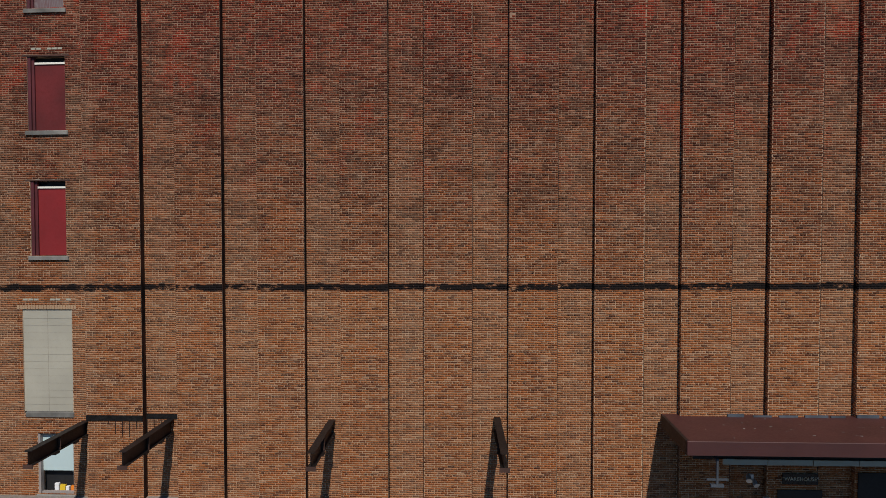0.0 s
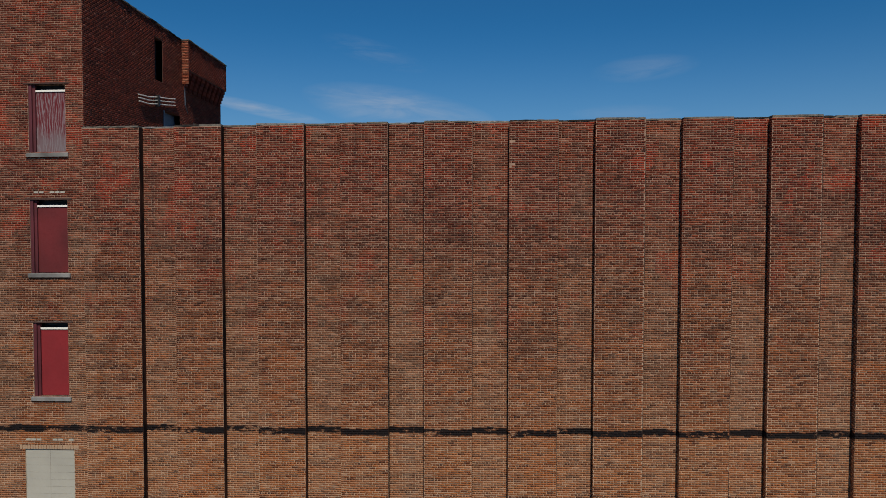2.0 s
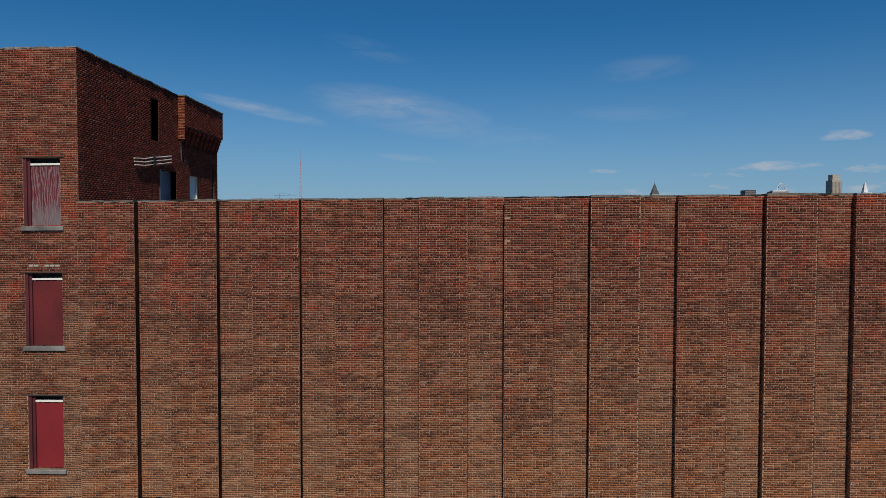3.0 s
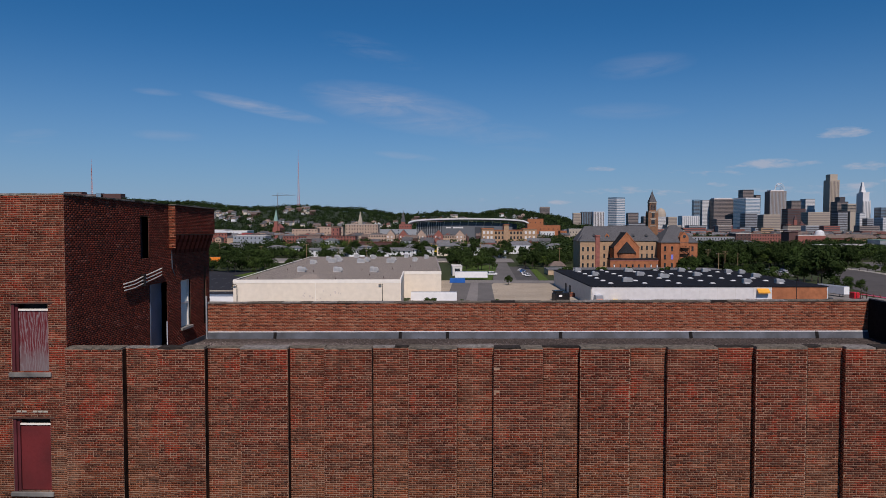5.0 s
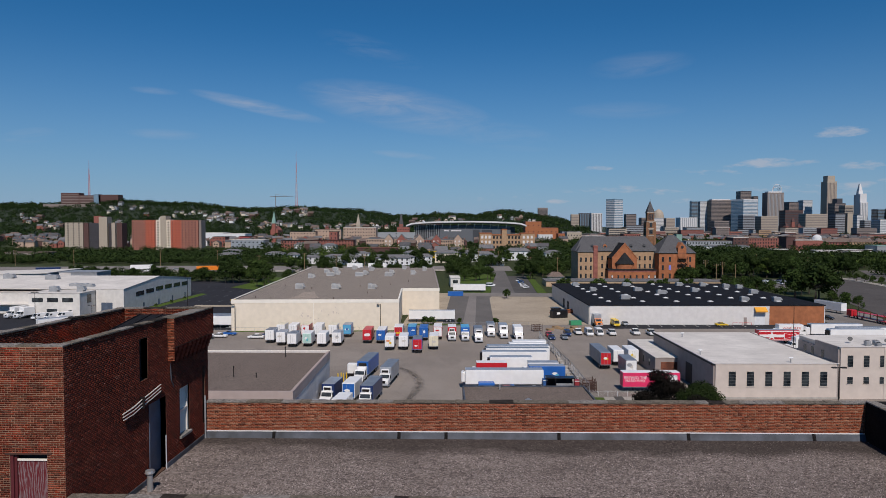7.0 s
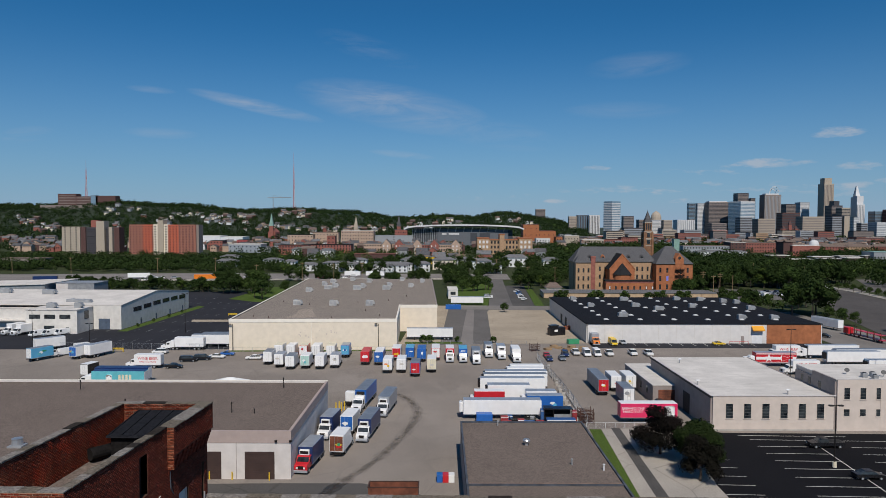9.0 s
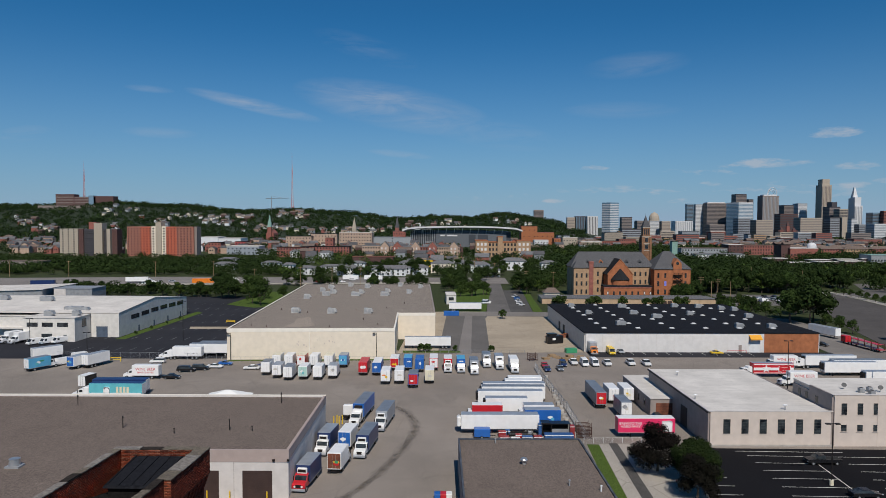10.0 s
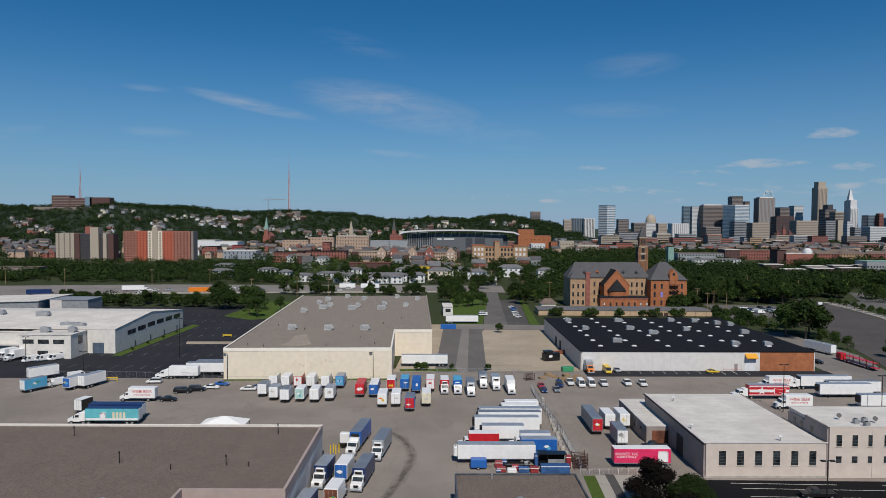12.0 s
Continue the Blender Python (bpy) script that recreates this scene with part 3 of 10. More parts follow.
def brick_mesh(name, rects, origin, along, outward, depth=0.02, material="brick_weathered", rough=1.0):
    """Bricks as one mesh, each with a face and four sides, proud of the mortar by slightly uneven depths."""
    r = np.array(rects)
    n = len(r)
    r += rng.uniform(-1, 1, (n, 4)) * np.array((0.005, 0.005, 0.0055, 0.0055))
    d = rng.uniform(-0.003, 0.003, n) * rough
    u, o, w = np.array(along, float), np.array(origin, float), np.array(outward, float)
    up = np.array((0, 0, 1.0))
    verts = np.empty((n, 8, 3))
    for k, (ix, iz, face) in enumerate(((0, 2, 1), (1, 2, 1), (1, 3, 1), (0, 3, 1), (0, 2, 0), (1, 2, 0), (1, 3, 0), (0, 3, 0))):
        verts[:, k] = o + r[:, ix, None] * u + r[:, iz, None] * up + ((d if face else np.full(n, -depth))[:, None]) * w
    quad = np.array(((0, 1, 2, 3), (0, 4, 5, 1), (1, 5, 6, 2), (2, 6, 7, 3), (3, 7, 4, 0)))
    if np.dot(np.cross(u, up), w) < 0:
        quad = quad[:, ::-1]
    faces = (np.arange(n)[:, None, None] * 8 + quad[None]).reshape(-1, 4)
    me = bpy.data.meshes.new(name)
    me.vertices.add(n * 8)
    me.vertices.foreach_set("co", verts.ravel())
    me.loops.add(faces.size)
    me.loops.foreach_set("vertex_index", faces.ravel().astype(np.int32))
    me.polygons.add(len(faces))
    me.polygons.foreach_set("loop_start", np.arange(0, faces.size, 4, dtype=np.int32))
    me.materials.append(MATS[material])
    me.update(calc_edges=True)
    return me


WIDE_Y, NARROW_Y, TOWER_Y = 30.28, 30.62, 30.42
WALL_TOP, ROOF_Z, TOWER_TOP = 23.62, 21.35, 30.62
X_LEFT, X_RIGHT, X_TOWER, X_SIDE = -25.0, 26.95, -17.914, -17.9
JOINT = 0.005
# openings in the tower front: x0, x1, z0, z1
OPENINGS = [(-20.48, -18.74, 22.55, 25.68), (-20.50, -18.73, 17.02, 20.40), (-20.46, -18.80, 11.28, 14.72), (-20.95, -18.61, 3.92, 8.80), (-20.33, -18.64, 0.15, 3.0)]

wall_front = tagged(thing("wall_front", "tall weathered red-brown brick wall of shallow recessed bays", "wall", kind="structure"))
tower_bricks = courses(X_LEFT, X_TOWER, 0, TOWER_TOP, OPENINGS)
panels = [(X_TOWER, -15.27, WIDE_Y)]
for k in range(12):
    xb = -15.27 + 3.757 * k
    panels.append((xb, xb + 1.62, NARROW_Y))
    if k < 11:
        panels.append((xb + 1.62, xb + 3.757, WIDE_Y))
panels[-1] = (26.0, X_RIGHT, WIDE_Y)
LOOSE = (1.38, 3.50, 20.0, WALL_TOP)  # the stretch of wall whose bricks are single pieces
loose_rects = []
core = Shape()
for x0, x1, y in panels:
    core.box(x0, x1, y + JOINT, y + 0.62 - (y - WIDE_Y), 0, WALL_TOP)
    rects = courses(x0, x1, 0, WALL_TOP)
    if x0 > 1.0 and x1 < 3.8 and y == WIDE_Y:
        loose_rects = [r for r in rects if r[2] > LOOSE[2]]
        rects = [r for r in rects if r[2] <= LOOSE[2]]
    if x0 < 21:
        tagged(part("brickwork", brick_mesh("brickwork", rects, (0, y, 0), (1, 0, 0), (0, -1, 0)), "", wall_front), kind="stuff")
    if y == WIDE_Y and x0 < 21:
        for xs, w, u in ((x0, (-1, 0, 0), (0, 1, 0)), (x1, (1, 0, 0), (0, 1, 0))):
            # only returns on a bay's right side get the near-black finish
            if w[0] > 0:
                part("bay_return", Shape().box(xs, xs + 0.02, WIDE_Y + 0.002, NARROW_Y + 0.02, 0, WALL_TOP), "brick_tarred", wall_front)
            elif xs > -17.5:
                tagged(part("bay_return", brick_mesh("bay_return", courses(WIDE_Y, NARROW_Y + 0.02, 0, WALL_TOP), (xs + w[0] * 0.012, 0, 0), u, w, material="brick_weathered"), "", wall_front), kind="stuff")
# tower front: mortar body round the openings
edges_z = [0.0] + [v for o in reversed(OPENINGS) for v in (o[2], o[3])] + [TOWER_TOP]
for k in range(0, len(edges_z) - 1):
    za, zb = edges_z[k], edges_z[k + 1]
    hole = next((o for o in OPENINGS if abs(o[2] - za) < 1e-6), None)
    if hole:
        core.box(X_LEFT, hole[0], TOWER_Y + JOINT, TOWER_Y + 0.55, za, zb)
        core.box(hole[1], X_TOWER, TOWER_Y + JOINT, TOWER_Y + 0.55, za, zb)
    else:
        core.box(X_LEFT, X_TOWER, TOWER_Y + JOINT, TOWER_Y + 0.55, za, zb)
part("mortar_body", core, "mortar", wall_front)
tagged(part("tower_brickwork", brick_mesh("tower_brickwork", tower_bricks, (0, TOWER_Y, 0), (1, 0, 0), (0, -1, 0)), "", wall_front), kind="stuff")

# tower flank towards the roof, with its tall slot, door and sash window
wall_tower_side = thing("wall_tower_side", "shaded red brick flank of the stair tower", "wall", kind="structure")
TOWER_BACK = 47.2
FLANK = [(37.48, 38.40, 27.40, 29.86), (38.45, 40.62, 21.4, 25.80), (42.55, 44.00, 22.70, 25.74), (46.20, 46.60, 22.4, 26.4)]
body = Shape()
ys = [TOWER_Y + 0.55] + [v for h in FLANK for v in h[:2]] + [TOWER_BACK]
for a, b in zip(ys, ys[1:]):
    h = next((o for o in FLANK if o[0] <= a + 1e-6 and b <= o[1] + 1e-6), None)
    for za, zb in (((ROOF_Z - 4, h[2]), (h[3], TOWER_TOP)) if h else ((ROOF_Z - 4, TOWER_TOP),)):
        if zb > za:
            body.box(X_SIDE - 0.45, X_SIDE - JOINT, a, b, za, zb)
# flank mortar uses the copy coloured for shade
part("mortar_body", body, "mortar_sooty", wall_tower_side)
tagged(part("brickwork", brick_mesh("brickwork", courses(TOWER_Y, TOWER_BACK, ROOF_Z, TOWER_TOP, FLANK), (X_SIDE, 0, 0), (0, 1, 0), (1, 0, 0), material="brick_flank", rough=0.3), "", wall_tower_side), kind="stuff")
part("slot_back", Shape().box(X_SIDE - 0.44, X_SIDE - 0.36, 37.4, 38.5, 27.3, 29.9), "dark_void", wall_tower_side)
part("slot_back", Shape().box(X_SIDE - 0.44, X_SIDE - 0.36, 46.1, 46.7, 22.3, 26.5), "dark_void", wall_tower_side)
# far reveals in bright orange: their sunlight is put into the colour
reveal = Shape()
for h in FLANK[:3]:
    reveal.box(X_SIDE - 0.45, X_SIDE - 0.02, h[1], h[1] + 0.02, h[2], h[3])
part("reveal", reveal, "brick_orange", wall_tower_side)

# overhanging flue block, stepped out on brick corbels
FLUE_X, FLUE_Y, FLUE_Z = X_SIDE + 0.42, 40.95, 28.75
flue = Shape().box(X_SIDE - 0.02, FLUE_X - 0.01, FLUE_Y + 0.01, TOWER_BACK, FLUE_Z, TOWER_TOP)
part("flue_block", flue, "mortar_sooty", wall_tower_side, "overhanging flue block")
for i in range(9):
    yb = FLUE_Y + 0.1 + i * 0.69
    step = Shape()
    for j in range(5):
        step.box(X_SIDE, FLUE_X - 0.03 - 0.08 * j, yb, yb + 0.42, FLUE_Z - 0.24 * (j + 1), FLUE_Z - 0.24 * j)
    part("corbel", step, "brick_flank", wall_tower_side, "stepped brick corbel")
# sunlit front coloured with the brighter brick, shaded side with the darker copy
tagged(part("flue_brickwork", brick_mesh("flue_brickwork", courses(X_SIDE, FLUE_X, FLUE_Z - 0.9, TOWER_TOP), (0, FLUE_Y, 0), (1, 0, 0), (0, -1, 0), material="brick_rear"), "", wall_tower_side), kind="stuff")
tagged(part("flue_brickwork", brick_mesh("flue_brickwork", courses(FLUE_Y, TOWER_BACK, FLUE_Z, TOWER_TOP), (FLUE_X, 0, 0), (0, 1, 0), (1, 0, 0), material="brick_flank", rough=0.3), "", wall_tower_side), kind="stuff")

# remaining tower walls, its sunken roof and the tarred bulkhead on it
wall_tower_back = thing("wall_tower_back", "red brick parapets round the stair tower's sunken roof", "wall", kind="structure")
part("rear_wall", Shape().box(-24.0, X_SIDE - 0.45, 46.75, TOWER_BACK, 15, TOWER_TOP), "mortar", wall_tower_back)
part("west_wall", Shape().box(-24.0, -23.55, TOWER_Y + 0.55, 46.75, 15, TOWER_TOP), "mortar", wall_tower_back)
for me_args in ((courses(-23.55, -18.05, 27.9, TOWER_TOP), (0, 46.735, 0), (1, 0, 0), (0, -1, 0)), (courses(30.97, 46.75, 27.9, TOWER_TOP), (-23.535, 0, 0), (0, 1, 0), (1, 0, 0))):
    tagged(part("brickwork", brick_mesh("brickwork", *me_args), "", wall_tower_back), kind="stuff")
solo("tower_roof", Shape().box(-23.55, X_SIDE - 0.45, TOWER_Y + 0.55, 46.75, 27.6, 27.9), "felt_near", "dark felt roof sunk behind the tower parapets", "roof", kind="structure")
bulkhead = thing("roof_bulkhead", "black tarred roof bulkhead with a sloping lid", "bulkhead")
part("housing", Shape().box(-22.3, -19.1, 42.7, 46.3, 27.9, 29.55), "tar", bulkhead)
lid = Shape().loft([[(-22.5, 42.4, 29.5), (-18.9, 42.4, 29.5), (-18.9, 46.6, 30.1), (-22.5, 46.6, 30.1)], [(-22.45, 42.45, 29.65), (-18.95, 42.45, 29.65), (-18.95, 46.55, 30.25), (-22.45, 46.55, 30.25)]])
part("lid", lid, "felt_black", bulkhead, "sloping felt lid")
for i in range(5):
    x = -22.35 + i * 0.8
    part("batten", Shape().loft([[(x, 42.5, 29.66), (x + 0.06, 42.5, 29.66), (x + 0.06, 46.5, 30.25), (x, 46.5, 30.25)], [(x, 42.5, 29.72), (x + 0.06, 42.5, 29.72), (x + 0.06, 46.5, 30.31), (x, 46.5, 30.31)]]), "felt_black", bulkhead)
part("duct", Shape().tube((-23.3, 42.0, 28.5), (-22.2, 43.6, 28.5), 0.42, 0.42, 14), "tar", bulkhead, "short tarred duct")

# main roof, parapets and copings
solo("roof", Shape().box(X_SIDE, 26.45, 30.9, 46.6, ROOF_Z - 0.3, ROOF_Z), "roof_gravel", "flat roof covered in grey gravel", "roof", kind="structure")
wall_rear = thing("wall_rear", "red brick rear parapet of the gravel roof", "wall", kind="structure")
part("mortar_body", Shape().box(X_SIDE - 6.4, X_RIGHT, 46.6 + JOINT, 47.1, 0, 23.76), "mortar", wall_rear)
tagged(part("brickwork", brick_mesh("brickwork", courses(X_SIDE, 26.45, ROOF_Z + 0.4, 23.76), (0, 46.6, 0), (1, 0, 0), (0, -1, 0), material="brick_rear"), "", wall_rear), kind="stuff")
flash = Shape()
xf = X_SIDE
while xf < 26.4:
    w = rng.uniform(2.4, 4.2)
    flash.loft([[(xf, 46.38, ROOF_Z), (min(26.45, xf + w), 46.38, ROOF_Z), (min(26.45, xf + w), 46.59, ROOF_Z), (xf, 46.59, ROOF_Z)],
                [(xf, 46.55, ROOF_Z + 0.42), (min(26.45, xf + w), 46.55, ROOF_Z + 0.40), (min(26.45, xf + w), 46.6, ROOF_Z + 0.42), (xf, 46.6, ROOF_Z + 0.42)]])
    xf += w
part("flashing", flash, "flashing_grey", wall_rear, "dull grey sheet flashing")
part("flashing_cap", Shape().box(X_SIDE + 0.02, 26.44, 46.54, 46.6, ROOF_Z + 0.415, ROOF_Z + 0.475), "metal_white", wall_rear, "bright metal strip along the flashing")
laps = Shape()
for xl in (-13.2, -4.6, -1.4, 6.2, 14.8, 23.0):
    laps.loft([[(xl, 46.36, ROOF_Z), (xl + 0.22, 46.36, ROOF_Z), (xl + 0.22, 46.5, ROOF_Z), (xl, 46.5, ROOF_Z)], [(xl, 46.53, ROOF_Z + 0.43), (xl + 0.22, 46.53, ROOF_Z + 0.43), (xl + 0.22, 46.58, ROOF_Z + 0.43), (xl, 46.58, ROOF_Z + 0.43)]])
part("flashing_lap", laps, "tar", wall_rear, "black tar patches over the laps")
wall_right = thing("wall_right", "tarred brick return parapet at the roof's end", "wall", kind="structure")
part("mortar_body", Shape().box(26.45, X_RIGHT, 30.93, 46.6, 0, 23.9), "tar", wall_right)
wall_left = thing("wall_left", "plain brick side wall of the building", "wall", kind="structure")
part("mortar_body", Shape().box(X_LEFT, X_LEFT + 0.5, TOWER_Y + 0.55, 47.1, 0, 15), "mortar", wall_left)
side_flash = Shape().box(X_SIDE, X_SIDE + 0.06, 40.65, 46.3, ROOF_Z, ROOF_Z + 0.3).box(X_SIDE, X_SIDE + 0.06, 30.97, 38.4, ROOF_Z, ROOF_Z + 0.3)
part("flashing", side_flash, "flashing_grey", wall_tower_side)

coping = thing("parapet_coping", "chipped grey-brown coping stones along the parapets", "coping", kind="structure")


def cope(x0, x1, y0, y1, z, name="coping_stone"):
    """Thin coping stones along the longer side, of uneven length, level and chipped edge."""
    runx = x1 - x0 > y1 - y0
    a, end = (x0, x1) if runx else (y0, y1)
    c0, c1 = (y0, y1) if runx else (x0, x1)
    while a < end - 0.05:
        b = min(end, a + rng.uniform(0.7, 1.9))
        if end - b < 0.4:
            b = end
        top = z + rng.uniform(-0.025, 0.012)
        n = 5
        near = [(a + 0.006 + (b - a - 0.012) * k / n, c0 + rng.uniform(-0.015, 0.05)) for k in range(n + 1)]
        far = [(a + 0.006 + (b - a - 0.012) * k / n, c1 + rng.uniform(-0.04, 0.015)) for k in range(n, -1, -1)]
        ring = near + far
        lev = [top + rng.uniform(-0.012, 0.01) for _ in ring]
        put = (lambda p, zz: (p[0], p[1], zz)) if runx else (lambda p, zz: (p[1], p[0], zz))
        rows = [[put(p, z - 0.075) for p in ring], [put(p, q) for p, q in zip(ring, lev)]]
        part(name, Shape().loft(rows if runx else [r[::-1] for r in rows]), rng.choice(("coping_stone", "coping_stone", "coping_stone", "coping_pale", "coping_pale", "coping_tarred")), coping)
        a = b


for x0, x1, y in panels:
    if x0 < 26:
        cope(x0, x1, y - 0.03, 30.96, WALL_TOP + 0.085)
cope(X_SIDE, 26.9, 46.52, 47.2, 23.845)
cope(26.38, 27.05, 30.98, 46.52, 23.985)
cope(X_LEFT, X_SIDE + 0.03, TOWER_Y - 0.03, TOWER_Y + 0.6, TOWER_TOP + 0.085)
cope(X_SIDE - 0.5, X_SIDE + 0.06, TOWER_Y + 0.6, FLUE_Y - 0.05, TOWER_TOP + 0.085)
cope(X_SIDE - 0.5, FLUE_X + 0.08, FLUE_Y - 0.05, TOWER_BACK, TOWER_TOP + 0.085)
cope(-24.06, -23.48, TOWER_Y + 0.6, 46.7, TOWER_TOP + 0.085)
cope(-24.06, X_SIDE - 0.5, 46.7, TOWER_BACK + 0.08, TOWER_TOP + 0.085)


def boarded_window(number, o, board, label):
    x0, x1, z0, z1 = o
    win = thing("window_%d" % number, label, "window", kind="structure")
    y = TOWER_Y
    part("window_sill", Shape().cbox(x0 - 0.12, x1 + 0.12, y - 0.09, y + 0.3, z0 - 0.19, z0, 0.03), "sill_stone", win, "rough grey stone sill")
    part("window_frame", Shape().box(x0, x0 + 0.14, y + 0.04, y + 0.24, z0, z1).box(x0 + 0.14, x0 + 0.26, y + 0.12, y + 0.26, z0, z1).box(x1 - 0.05, x1, y + 0.1, y + 0.26, z0, z1), "frame_red", win)
    part("board", Shape().box(x0 + 0.26, x1 - 0.05, y + 0.2, y + 0.24, z0 + 0.02, z1 - 0.26), board, win)
    part("batten", Shape().box(x0 + 0.26, x1 - 0.05, y + 0.15, y + 0.2, z1 - 0.33, z1 - 0.24), "trim_cream", win, "pale timber strip over the board")
    part("head_void", Shape().box(x0, x1, y + 0.42, y + 0.5, z0, z1), "dark_void", win)
    part("lintel", Shape().box(x0 - 0.22, x1 + 0.22, y - 0.015, y + 0.2, z1, z1 + 0.07), "rust_dark", win, "rusty steel lintel")


def chalk_course(parent, x0, x1, z, count, skip):
    """A broken row of whitened bricks above an opening."""
    for k in range(count):
        if k not in skip:
            xa = x0 + (x1 - x0) * k / count
            part("pale_brick", Shape().box(xa + 0.01, xa + (x1 - x0) / count - 0.03, TOWER_Y - 0.012, TOWER_Y + 0.01, z, z + 0.085), "panel_tan", parent, "whitened brick")


boarded_window(1, OPENINGS[0], "weathered_plywood", "tall window boarded with peeling weathered plywood")
boarded_window(2, OPENINGS[1], "board_red_dark", "tall window boarded and painted dull dark red")
boarded_window(3, OPENINGS[2], "board_red", "tall window boarded and painted bright red")
chalk_course(bpy.data.objects["window_2"], -20.3, -18.8, 20.70, 6, (2,))
chalk_course(bpy.data.objects["window_3"], -20.2, -19.0, 14.72, 5, (1, 2))
x0, x1, z0, z1 = OPENINGS[3]
win4 = thing("window_4", "tall bricked window sealed with a pale tan panel", "window", kind="structure")
part("panel", Shape().box(x0, x1, TOWER_Y + 0.05, TOWER_Y + 0.12, z0 + 0.12, z1), "panel_tan", win4)
seams = Shape()
for i in range(1, 14):
    seams.box(x0 + 0.02, x1 - 0.02, TOWER_Y + 0.044, TOWER_Y + 0.052, z0 + 0.1 + i * 0.335, z0 + 0.108 + i * 0.335)
seams.box(x0 + 1.16, x0 + 1.172, TOWER_Y + 0.043, TOWER_Y + 0.052, z0 + 0.12, z1)
part("seam", seams, "panel_seam", win4)
part("window_sill", Shape().cbox(x0 + 0.05, x1 + 0.05, TOWER_Y - 0.03, TOWER_Y + 0.2, z0 - 0.14, z0 + 0.11, 0.04), "sill_stone", win4)
header = Shape()
for i in range(22):
    xa = x0 - 0.25 + i * 0.128
    header.box(xa + 0.01, xa + 0.115, TOWER_Y - 0.012, TOWER_Y + 0.02, z1 + 0.01, z1 + 0.2)
part("soldier_course", header, "brick_buff", win4)
chalk_course(win4, -20.9, -18.6, 9.22, 9, (3, 4, 7))
x0, x1, z0, z1 = OPENINGS[4]
win5 = thing("window_5", "ground-floor window with a half-lowered pale blind", "window", kind="structure")
part("window_frame", Shape().box(x0, x0 + 0.1, TOWER_Y + 0.02, TOWER_Y + 0.25, z0, z1).box(x1 - 0.07, x1, TOWER_Y + 0.1, TOWER_Y + 0.25, z0, z1).box(x0, x1, TOWER_Y + 0.1, TOWER_Y + 0.25, z1 - 0.1, z1).box(x0, x1, TOWER_Y + 0.1, TOWER_Y + 0.25, z0, z0 + 0.1), "wall_taupe", win5)
part("blind", Shape().box(x0 + 0.1, x1 - 0.07, TOWER_Y + 0.22, TOWER_Y + 0.25, z0 + 1.05, z1 - 0.1), "blind_pale", win5, "pale blue-green roller blind")
part("room_void", Shape().box(x0, x1, TOWER_Y + 0.5, TOWER_Y + 0.54, z0, z1), "dark_void", win5)
part("window_sill", Shape().cbox(x0 - 0.1, x1 + 0.1, TOWER_Y - 0.08, TOWER_Y + 0.48, z0 - 0.15, z0, 0.03), "sill_stone", win5)
for i, (bx, bw, bh, mt) in enumerate(((-19.75, 0.2, 0.42, "paint_white"), (-19.5, 0.25, 0.34, "paint_yellow"), (-19.22, 0.16, 0.28, "paint_white"), (-18.98, 0.22, 0.30, "paint_orange"))):
    solo("parts_box", Shape().cbox(bx, bx + bw, TOWER_Y + 0.27, TOWER_Y + 0.42, z0, z0 + bh, 0.015), mt, ("white", "yellow", "white", "orange")[i] + " cardboard box standing on the window sill", "box", "boxes on the window sill")

# steel door and sash window in the tower flank, conduits, vent
door_1 = thing("door_1", "tall blue-grey steel door into the stair tower", "door", kind="structure")
part("door_leaf", Shape().box(X_SIDE - 0.42, X_SIDE - 0.35, 38.45, 40.62, ROOF_Z, 25.8), "door_blue_grey", door_1)
part("door_frame", Shape().box(X_SIDE - 0.4, X_SIDE + 0.03, 38.42, 38.54, ROOF_Z, 25.8), "door_blue_grey", door_1)
part("jamb_strip", Shape().box(X_SIDE - 0.02, X_SIDE + 0.02, 40.53, 40.6, ROOF_Z, 23.4), "metal_white", door_1, "bright metal jamb strip")
win6 = thing("window_6", "narrow white sash window with a stone sill", "window", kind="structure")
part("window_frame", Shape().box(X_SIDE - 0.2, X_SIDE - 0.1, 42.55, 42.68, 22.7, 25.74).box(X_SIDE - 0.2, X_SIDE - 0.1, 43.87, 44.0, 22.7, 25.74).box(X_SIDE - 0.2, X_SIDE - 0.1, 42.68, 43.87, 24.15, 24.28).box(X_SIDE - 0.2, X_SIDE - 0.1, 42.68, 43.87, 25.62, 25.74), "wall_grey", win6)
part("pane", Shape().box(X_SIDE - 0.26, X_SIDE - 0.2, 42.55, 44.0, 22.7, 25.74), "blind_pale", win6)
part("window_sill", Shape().cbox(X_SIDE - 0.2, X_SIDE + 0.14, 42.45, 44.1, 22.55, 22.7, 0.02), "sill_stone", win6)
conduit = thing("conduit_run", "bundle of pale pipes clipped across the brick flank", "pipes")
for i in range(3):
    run = Shape()
    stops = [(35.35 + 0.04 * i, 26.12 - 0.17 * i), (36.5, 26.20 - 0.19 * i), (37.5, 26.38 - 0.20 * i), (38.6, 26.52 - 0.20 * i), (39.75, 26.70 - 0.20 * i)]
    for (ya, za), (yb, zb) in zip(stops, stops[1:]):
        run.tube((X_SIDE + 0.1, ya, za), (X_SIDE + 0.1, yb, zb), 0.035, None, 6)
    part("pipe", run, "wall_grey", conduit)
part("clip", Shape().box(X_SIDE, X_SIDE + 0.2, 37.45, 37.6, 25.85, 26.5), "steel_black", conduit)
